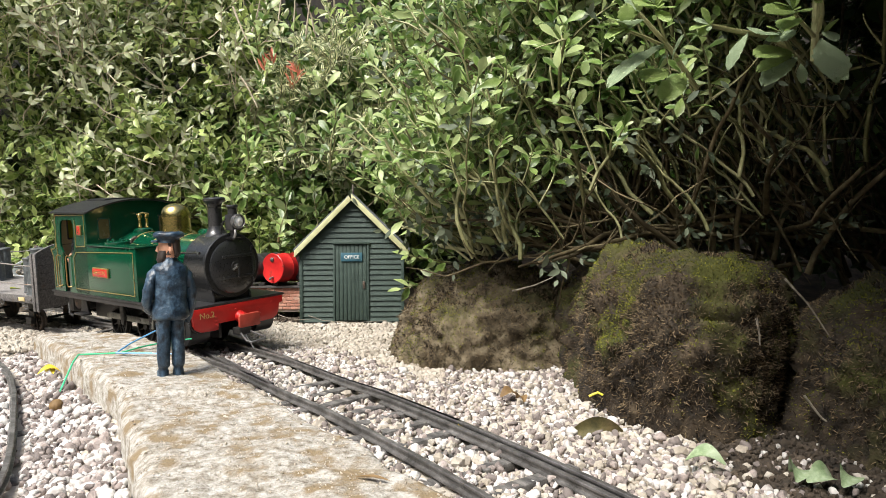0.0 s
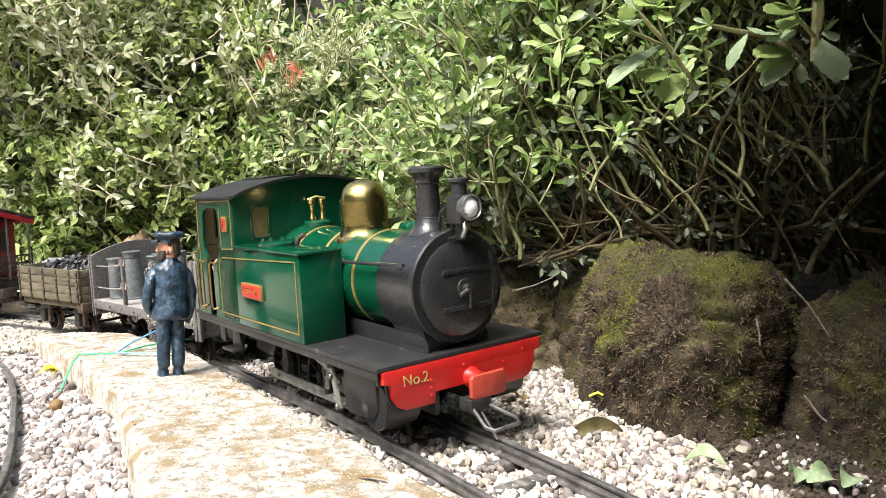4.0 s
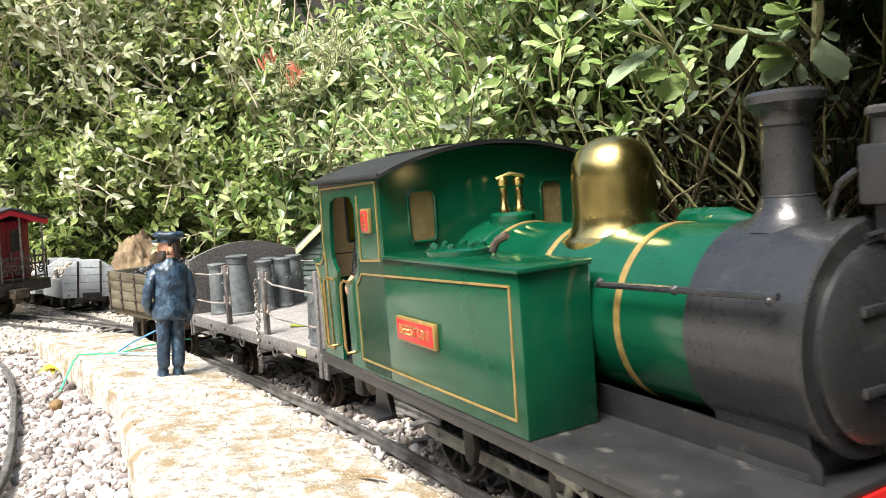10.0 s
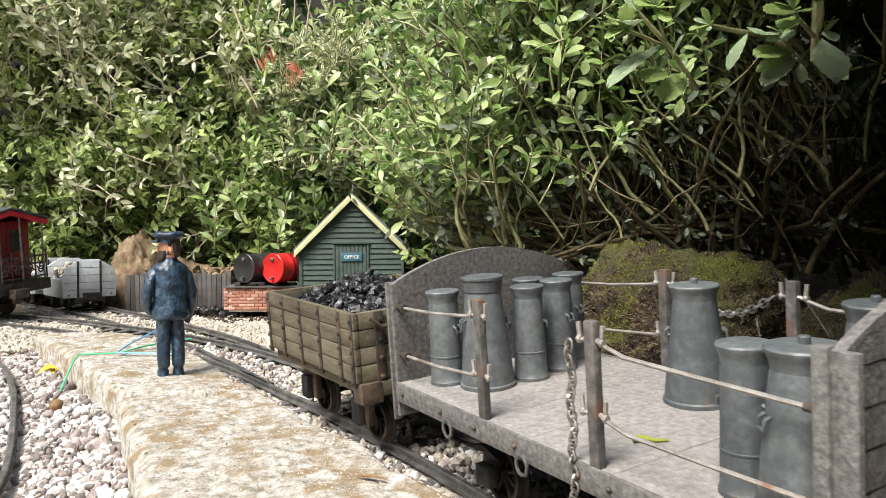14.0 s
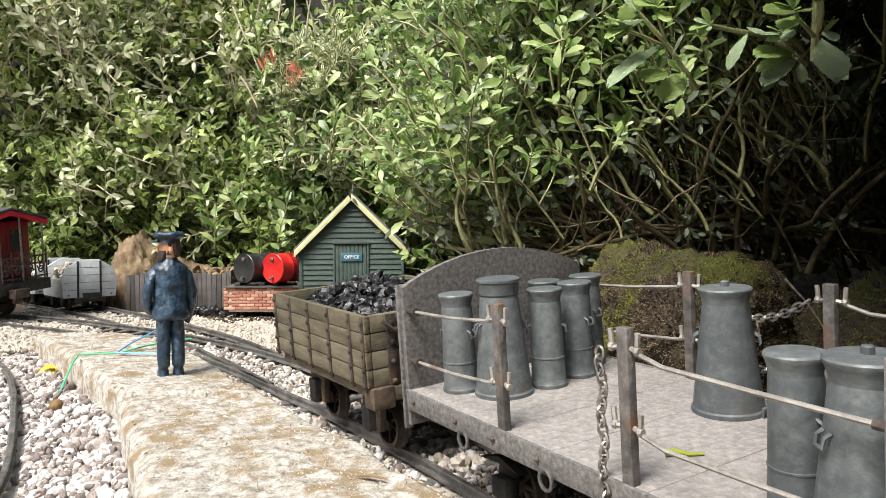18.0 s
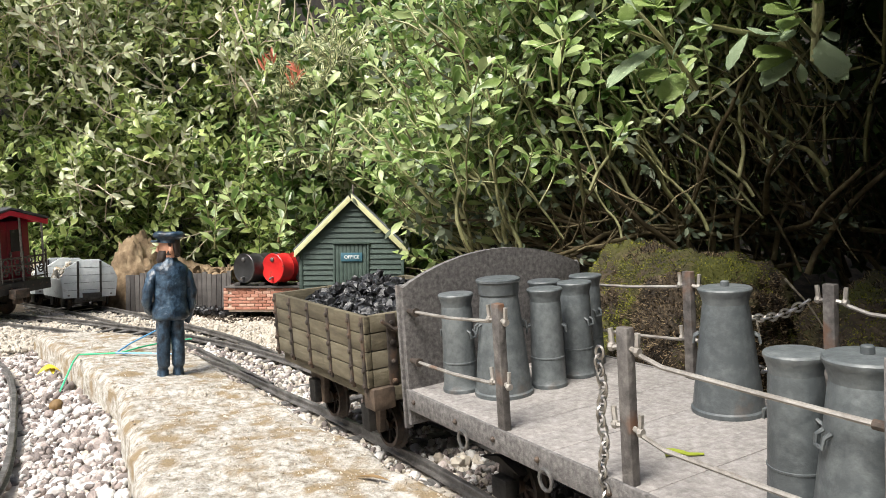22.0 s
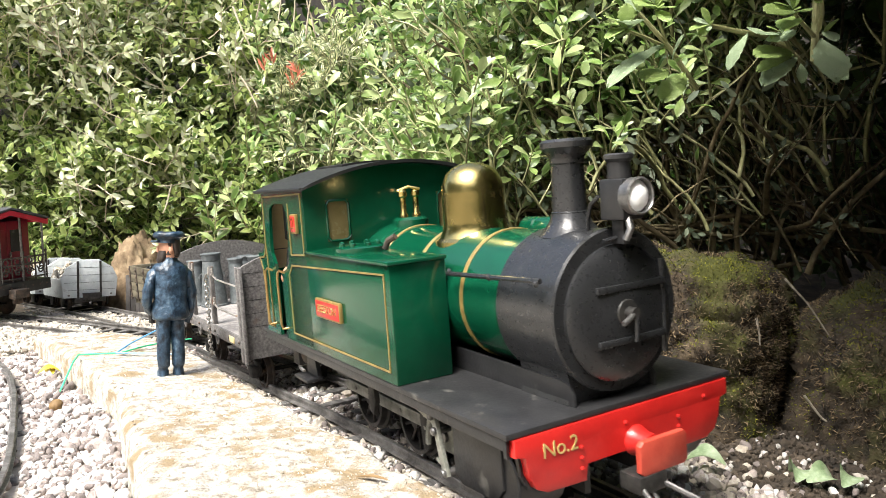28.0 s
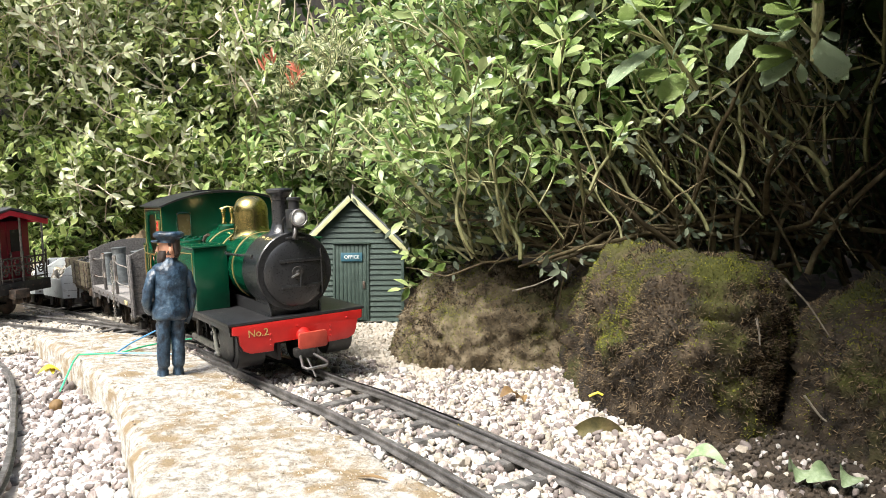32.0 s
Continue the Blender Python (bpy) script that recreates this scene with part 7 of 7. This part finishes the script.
        over.append(sprig((rng.uniform(0.13, 0.32), y, z), (rng.normal(0.1, 0.6), rng.normal(-0.1, 0.6), abs(rng.normal(0.25, 0.2))), rng.uniform(0.04, 0.08), rng, 5))
    leaf_mesh("upper_foliage", leaves_on(over, rng, 0.052, 0.018, 0.9, 1.4), LEAFSHADE, H)
    stem_mesh("upper_twig_growth", over, [0.0016] * len(over), BARK, H)
    near_shoots(H)


def toothed_leaf():
    """A blunt leaf of unit length with a scalloped rim, a sunken midrib and raised side veins."""
    vs, fs = [], []
    n = 30
    for i in range(n + 1):
        u = i / n
        w = 0.04 + 0.31 * math.sin(math.pi * min(1, u * 1.01) ** 1.5) ** 0.7 if 0 < u < 1 else 0.03
        if u > 0.3:
            w *= 1.0 + 0.065 * math.sin(i * 1.26)
        bend = -0.25 * u * u + 0.06 * u
        rib = 0.012 * (1 if i % 5 == 0 else 0)
        vs += [(u, -w, bend + 0.07 * w), (u - 0.02, -w * 0.5, bend + 0.035 + rib), (u, 0, bend), (u - 0.02, w * 0.5, bend + 0.035 + rib), (u, w, bend + 0.07 * w)]
    for i in range(n):
        for k in range(4):
            a = i * 5 + k
            fs.append((a, a + 1, a + 6, a + 5))
    return ([(x * 1000, y * 1000, z * 1000) for x, y, z in vs], fs)


def near_shoots(bush):
    """The large shoots nearest to the camera, leaf by leaf."""
    shared = {}

    def leaf(parent, base, tip, wide, mat, roll=0.0):
        b, t = Vector(base), Vector(tip)
        d = t - b
        x = d.normalized()
        n = Vector((-0.15, -0.75, 0.6))
        n = (n - x * n.dot(x)).normalized()
        y = n.cross(x)
        q = Matrix((x, y, n)).transposed().to_4x4()
        if mat.name not in shared:
            ob = part("leaf", toothed_leaf(), mat, parent, smooth=80)
            shared[mat.name] = ob.data
        else:
            ob = new("leaf", shared[mat.name])
            ob.parent = parent
        ob.matrix_basis = Matrix.Translation(b) @ q @ pose(0, 0, 0, roll) @ Matrix.Diagonal((d.length * 0.9, d.length * wide * 0.72, d.length * 0.9, 1))

    def stem(parent, pts, r):
        part("stem", tube([tuple(c * 1000 for c in p) for p in pts], r * 0.85, 8, taper=0.75), GREENSTEM, parent)
        end = Vector(pts[-1])
        d = (end - Vector(pts[-2])).normalized()
        for k in range(6):
            a = k * 1.05 + r
            out = Vector((math.cos(a), -0.35, math.sin(a)))
            leaf(parent, end, end + (d * 0.7 + out * (0.45 + 0.1 * (k % 3))) * (0.013 + 0.002 * (k % 2)), 0.8, LEAFC if k % 3 else LEAFGREY, 25 * math.sin(k * 2.1))

    sh = thing_part("shoot", bush)
    stem(sh, [(0.1807, 0.53, 0.2149), (0.1556, 0.51, 0.2383), (0.1317, 0.5, 0.2595)], 2.3)
    stem(sh, [(0.1529, 0.51, 0.2391), (0.1355, 0.5, 0.2435), (0.1208, 0.49, 0.2454)], 1.6)
    stem(sh, [(0.1537, 0.51, 0.2403), (0.1461, 0.5, 0.2511), (0.1402, 0.49, 0.2596)], 1.5)
    leaf(sh, (0.1208, 0.49, 0.2454), (0.1041, 0.47, 0.2536), 1.1, LEAFC, 14)
    leaf(sh, (0.1208, 0.49, 0.2454), (0.1184, 0.48, 0.261), 1.2, LEAFC, -7)
    leaf(sh, (0.1216, 0.49, 0.2454), (0.1016, 0.47, 0.2393), 0.8, LEAFC, 28)
    leaf(sh, (0.1223, 0.49, 0.2461), (0.1169, 0.46, 0.2489), 1.1, LEAFGREY, 0)
    leaf(sh, (0.1402, 0.49, 0.2596), (0.123, 0.47, 0.2608), 1.1, LEAFC, 7)
    leaf(sh, (0.1402, 0.49, 0.2596), (0.1392, 0.48, 0.2712), 1.2, LEAFC, 0)
    leaf(sh, (0.1413, 0.49, 0.2581), (0.1459, 0.47, 0.2579), 1, LEAFC, -21)
    leaf(sh, (0.1402, 0.49, 0.2577), (0.1434, 0.47, 0.2483), 0.8, LEAFC, 0)
    leaf(sh, (0.1476, 0.5, 0.2366), (0.0987, 0.47, 0.2121), 0.5, LEAFGREY, 21)
    leaf(sh, (0.1537, 0.51, 0.2228), (0.13, 0.48, 0.2157), 0.9, LEAFC, 0)
    leaf(sh, (0.1599, 0.51, 0.2286), (0.16, 0.48, 0.231), 0.7, LEAFC, 0)
    leaf(sh, (0.1576, 0.51, 0.2306), (0.1551, 0.49, 0.2446), 0.5, LEAFGREY, 42)
    leaf(sh, (0.1686, 0.52, 0.2229), (0.1447, 0.49, 0.2029), 0.8, LEAFC, 0)
    sh = thing_part("shoot", bush)
    stem(sh, [(0.2371, 0.51, 0.2383), (0.2154, 0.5, 0.2443), (0.1924, 0.49, 0.2446), (0.1724, 0.48, 0.2456)], 2.4)
    stem(sh, [(0.2468, 0.51, 0.2274), (0.2344, 0.5, 0.2328), (0.2241, 0.49, 0.2409)], 1.8)
    leaf(sh, (0.2006, 0.49, 0.2424), (0.1805, 0.48, 0.2186), 0.55, LEAFGREY, 21)
    leaf(sh, (0.2173, 0.5, 0.2443), (0.2007, 0.47, 0.2436), 1.2, LEAFGREY, 0)
    leaf(sh, (0.2199, 0.5, 0.2435), (0.2175, 0.47, 0.2386), 1.2, LEAFGREY, 14)
    leaf(sh, (0.2336, 0.5, 0.2321), (0.1982, 0.47, 0.2307), 0.7, LEAFC, 0)
    leaf(sh, (0.2352, 0.5, 0.2306), (0.2016, 0.48, 0.2215), 0.6, LEAFC, 14)
    leaf(sh, (0.2374, 0.5, 0.2283), (0.2038, 0.48, 0.212), 0.8, LEAFGREY, 21)
    leaf(sh, (0.2401, 0.5, 0.2252), (0.2372, 0.49, 0.2111), 0.8, LEAFGREY, 0)
    sh = thing_part("shoot", bush)
    stem(sh, [(0.2496, 0.5, 0.2275), (0.245, 0.49, 0.2484), (0.2407, 0.48, 0.2712)], 3.6)
    stem(sh, [(0.2439, 0.49, 0.2409), (0.2305, 0.48, 0.2475), (0.2203, 0.47, 0.2519)], 1.8)
    stem(sh, [(0.2465, 0.49, 0.2446), (0.244, 0.48, 0.2529), (0.2382, 0.47, 0.259)], 2.2)
    leaf(sh, (0.2382, 0.47, 0.2329), (0.2360, 0.44, 0.2060), 1.12, LEAFGREY, -10)
    leaf(sh, (0.2454, 0.49, 0.2267), (0.2577, 0.47, 0.2104), 0.7, LEAFGREY, 21)
    leaf(sh, (0.2211, 0.47, 0.2508), (0.1955, 0.45, 0.2505), 0.9, LEAFC, 0)
    leaf(sh, (0.2211, 0.47, 0.2515), (0.2184, 0.46, 0.2629), 0.8, LEAFC, 0)
    leaf(sh, (0.2287, 0.48, 0.25), (0.2086, 0.46, 0.2419), 1, LEAFC, 14)
    leaf(sh, (0.2221, 0.47, 0.2501), (0.2219, 0.45, 0.2494), 0.9, LEAFC, 0)
    leaf(sh, (0.2502, 0.49, 0.2409), (0.2482, 0.47, 0.2508), 0.6, LEAFC, 0)
    leaf(sh, (0.2491, 0.49, 0.2439), (0.2497, 0.47, 0.2358), 0.8, LEAFGREY, 0)
    leaf(sh, (0.2476, 0.49, 0.226), (0.2579, 0.48, 0.2091), 0.8, LEAFGREY, 0)


hedge()
mid_shrub()
variegated()
sage_bush()


# ---- movement ----
LOCO_ROWS = [
    (0, -0.1978, 0.7199, -0.6776, -0.0026, 0.0728, -0.023), (0.5, -0.1661, 0.681, -0.7189, -0.0016, 0.0777, -0.0231), (1, -0.1358, 0.6421, -0.757, -0.0005, 0.0816, -0.023),
    (1.5, -0.1054, 0.6005, -0.7946, 0.0004, 0.0831, -0.0227), (2, -0.0765, 0.5576, -0.8297, 0.0012, 0.0833, -0.0233), (2.5, -0.0506, 0.5171, -0.8603, 0.0015, 0.083, -0.0218),
    (3, -0.0258, 0.4797, -0.8788, 0.0018, 0.0816, -0.0223), (3.5, -0.0029, 0.4385, -0.9034, 0.0009, 0.0821, -0.0263), (5.5, 0.0403, 0.3529, -0.9629, -0.0015, 0.0856, -0.0344),
    (6, 0.0417, 0.3494, -0.9631, -0.0016, 0.0845, -0.0354), (7.4, 0.0417, 0.3494, -0.9631, -0.0016, 0.0845, -0.0354), (8, 0.059, 0.3223, -0.9694, -0.0006, 0.0869, -0.0274),
    (8.5, 0.0738, 0.2936, -0.9836, 0.0004, 0.0885, -0.0219), (9, 0.0881, 0.2604, -1.0192, 0.0011, 0.0885, -0.0196), (9.5, 0.1006, 0.2303, -1.0426, 0.0009, 0.085, -0.0202),
    (10, 0.1182, 0.1891, -1.0614, 0.0022, 0.0909, -0.0163), (10.5, 0.1381, 0.1459, -1.0753, 0.0031, 0.0948, -0.0153), (11, 0.1558, 0.0994, -1.1192, 0.0034, 0.099, -0.0155),
    (11.5, 0.17, 0.0575, -1.1454, 0.0027, 0.0975, -0.0215), (12, 0.1851, 0.0176, -1.1545, 0.002, 0.0935, -0.0271), (12.5, 0.19, -0.0242, -1.1947, 0.0022, 0.094, -0.024),
    (13, 0.2059, -0.0419, -1.2111, 0.0022, 0.094, -0.024), (13.5, 0.2195, -0.07, -1.235, 0.0022, 0.094, -0.024), (14, 0.2345, -0.105, -1.25, 0.0022, 0.094, -0.024),
    (14.5, 0.2385, -0.118, -1.25, 0.0022, 0.094, -0.024), (16, 0.2385, -0.1185, -1.25, 0.0022, 0.094, -0.024), (23, 0.2385, -0.119, -1.25, 0.0022, 0.094, -0.024),
    (23.5, 0.228, -0.092, -1.25, 0.0022, 0.094, -0.024), (24, 0.2143, -0.0585, -1.2479, 0.0022, 0.094, -0.024), (24.5, 0.2025, -0.0315, -1.219, 0.0022, 0.094, -0.024),
    (25, 0.1907, -0.0044, -1.1899, 0.0022, 0.094, -0.024), (25.5, 0.1723, 0.037, -1.165, 0.0022, 0.094, -0.024), (27.5, 0.0936, 0.2328, -1.0818, 0.0005, 0.0942, -0.0266),
    (28, 0.0732, 0.2815, -1.0341, -0, 0.0956, -0.0283), (28.5, 0.0521, 0.325, -1.0017, -0.0011, 0.0949, -0.0331), (29, 0.0317, 0.361, -0.9929, -0.0019, 0.0926, -0.0403),
    (29.5, 0.0144, 0.394, -0.9677, -0.0029, 0.0882, -0.0443), (30, -0.0071, 0.4352, -0.9464, -0.0019, 0.0814, -0.0385), (30.5, -0.0329, 0.4754, -0.9509, -0.0008, 0.0754, -0.0331),
    (31, -0.0641, 0.5157, -0.9752, -0.0015, 0.0727, -0.0335), (31.5, -0.0887, 0.5494, -0.9863, -0.0019, 0.0689, -0.0353), (32, -0.1109, 0.5846, -0.9784, -0.0018, 0.0657, -0.0352),
]
FLAT_ROWS = [
    (0, -0.6397, 1.012, -0.4741), (0.5, -0.5977, 0.9918, -0.508), (1, -0.5536, 0.968, -0.5428),
    (1.5, -0.5091, 0.9428, -0.583), (2, -0.4664, 0.9159, -0.6193), (2.5, -0.4262, 0.8885, -0.655),
    (3, -0.391, 0.863, -0.69), (3.5, -0.3543, 0.8343, -0.7219), (5.5, -0.2932, 0.7801, -0.7788),
    (6, -0.2913, 0.7778, -0.7767), (7.4, -0.2889, 0.7869, -0.7746), (8, -0.2653, 0.7691, -0.8061),
    (8.5, -0.2427, 0.7499, -0.8374), (9, -0.2188, 0.7267, -0.8665), (9.5, -0.1956, 0.6966, -0.874),
    (10, -0.1703, 0.6613, -0.8694), (10.5, -0.1427, 0.619, -0.8725), (11, -0.1067, 0.5828, -0.9128),
    (11.5, -0.0778, 0.5348, -0.9435), (12, -0.0512, 0.4956, -0.9711), (12.5, -0.0342, 0.4703, -0.9868),
    (13, -0.0136, 0.4351, -1.0039), (13.5, 0.004, 0.4042, -1.0183), (14, 0.0255, 0.3694, -1.0388),
    (14.5, 0.0307, 0.3546, -1.0328), (16, 0.0311, 0.3538, -1.0334), (23, 0.0311, 0.3538, -1.0334),
    (23.5, 0.0224, 0.3758, -1.0419), (24, 0.0045, 0.4063, -1.0236), (24.5, -0.0114, 0.4345, -1.0125),
    (25, -0.0345, 0.4756, -1.0073), (25.5, -0.0584, 0.512, -1.0009), (27.5, -0.1805, 0.683, -0.9876),
    (28, -0.2072, 0.7294, -1.0089), (28.5, -0.2337, 0.773, -1.0142), (29, -0.2579, 0.81, -1.0034),
    (29.5, -0.2777, 0.8408, -1.0043), (30, -0.3028, 0.8752, -0.9925), (30.5, -0.3327, 0.9134, -0.9755),
    (31, -0.364, 0.952, -0.97), (31.5, -0.391, 0.9816, -0.9546), (32, -0.4182, 1.0121, -0.9473),
]
COAL_ROWS = [
    (0, -0.6585, 1.0173, -0.3196), (0.5, -0.6165, 0.9968, -0.3828), (1, -0.5722, 0.9734, -0.4358),
    (1.5, -0.5267, 0.9502, -0.4542), (2, -0.483, 0.925, -0.4863), (2.5, -0.442, 0.899, -0.5257),
    (3, -0.4057, 0.8751, -0.55), (3.5, -0.3684, 0.8472, -0.5762), (5.5, -0.3067, 0.7936, -0.5898),
    (6, -0.3049, 0.7911, -0.58), (7.4, -0.3034, 0.7992, -0.544), (8, -0.2794, 0.7818, -0.5506),
    (8.5, -0.2561, 0.7632, -0.5622), (9, -0.2311, 0.7412, -0.58), (9.5, -0.2082, 0.7109, -0.6436),
    (10, -0.1826, 0.6758, -0.71), (10.5, -0.1516, 0.6358, -0.7653), (11, -0.1235, 0.5966, -0.8568),
    (11.5, -0.0951, 0.5568, -0.8947), (12, -0.0643, 0.5161, -0.9542), (12.5, -0.0455, 0.4876, -0.927),
    (13, -0.0271, 0.4573, -0.9435), (13.5, -0.0086, 0.4229, -0.968), (14, 0.0146, 0.3752, -0.9964),
    (14.5, 0.0211, 0.3641, -0.999), (16, 0.0214, 0.3643, -0.996), (23, 0.0214, 0.3643, -0.996),
    (23.5, 0.011, 0.3821, -0.9947), (24, -0.0076, 0.4184, -0.9888), (24.5, -0.0232, 0.4419, -0.9704),
    (25, -0.049, 0.49, -0.9364), (25.5, -0.0749, 0.5267, -0.9433), (27.5, -0.1984, 0.7219, -0.9384),
    (28, -0.2222, 0.761, -0.9011), (28.5, -0.2467, 0.7966, -0.8753), (29, -0.2681, 0.826, -0.86),
    (29.5, -0.2894, 0.8555, -0.8794), (30, -0.3154, 0.8893, -0.9057), (30.5, -0.3448, 0.9279, -0.9232),
    (31, -0.3747, 0.9677, -0.925), (31.5, -0.4013, 0.9977, -0.9092), (32, -0.4289, 1.0278, -0.8926),
]

COACH_ROWS = [
    (0, -0.96, 1.1164, 0.0446), (0.5, -0.9136, 1.111, 0.003), (1, -0.864, 1.1029, -0.0403),
    (1.5, -0.8139, 1.0911, -0.0889), (2, -0.7652, 1.0766, -0.1394), (2.5, -0.719, 1.0608, -0.188),
    (3, -0.6783, 1.0452, -0.2315), (3.5, -0.6331, 1.024, -0.2857), (5.5, -0.5501, 0.9796, -0.376),
    (6, -0.5448, 0.9767, -0.3808), (6.4, -0.5713, 0.9909, -0.356), (7, -0.5713, 0.9909, -0.356),
    (32, -0.5713, 0.9909, -0.356),
]


def spin(sets, r, dist):
    """Turn wheelsets by the distance run: dist is rows of (seconds, metres)."""
    t0, d0 = [a for a, _ in dist], [b for _, b in dist]
    rows, t, last, lt = [], 0.0, None, 0.0
    ts = sorted(set([round(k * 0.15, 2) for k in range(214)] + [32.0]))
    keep = []
    for i, t in enumerate(ts):
        d = np.interp(t, t0, d0)
        if keep and 0 < i < len(ts) - 1 and abs(d - keep[-1][1]) < 1e-6 and abs(np.interp(ts[i + 1], t0, d0) - d) < 1e-6:
            continue
        keep.append((t, d))
    for w in sets:
        o = w.location.copy()
        walk(w, [(t, Matrix.Translation(o) @ Matrix.Rotation(d / r, 4, "Y")) for t, d in keep])
    return keep


def motions():
    loco = [(t, ride(x, y, h, z, b, g)) for t, x, y, h, z, b, g in LOCO_ROWS]
    flat = [(t, ride(x, y, h)) for t, x, y, h in FLAT_ROWS]
    coal = [(t, ride(x, y, h) @ pose(-0.028, 0, 0)) for t, x, y, h in COAL_ROWS]
    walk(LOCO, loco)
    walk(DRIVER, loco)
    walk(FLAT, flat)
    for ob, m in LOADS:
        walk(ob, [(t, p @ m) for t, p in flat])
    walk(COALWAGON, coal)
    for ob, m in LOADS_COAL:
        walk(ob, [(t, p @ m) for t, p in coal])
    run = []
    for (t0, m0), (t1, m1) in zip(loco[:-1], loco[1:]):
        step = (m1.translation - m0.translation)
        sign = 1 if step.dot(m0.to_3x3() @ Vector((1, 0, 0))) >= 0 else -1
        run.append((t1, (run[-1][1] if run else 0.0) + sign * step.length))
    run = [(0.0, 0.0)] + run
    coachrun = [(t, d) for t, d in run if t <= 6.0]
    keep = spin(LOCO_WHEELS, 0.017, run)
    for rod, lead in LOCO_RODS:
        walk(rod, [(t, pose(-0.125 + 0.0075 * math.sin(d / 0.017 + radians(lead)), 0, 0.017 + 0.0075 * math.cos(d / 0.017 + radians(lead)))) for t, d in keep])
    spin(FLAT_WHEELS, 0.0135, run)
    spin(COAL_WHEELS, 0.0125, run)
    walk(COACH, [(t, ride(x, y, h)) for t, x, y, h in COACH_ROWS])
    spin(COACH_WHEELS, 0.014, coachrun + [(6.4, coachrun[-1][1] - 0.03), (32.0, coachrun[-1][1] - 0.03)])


motions()
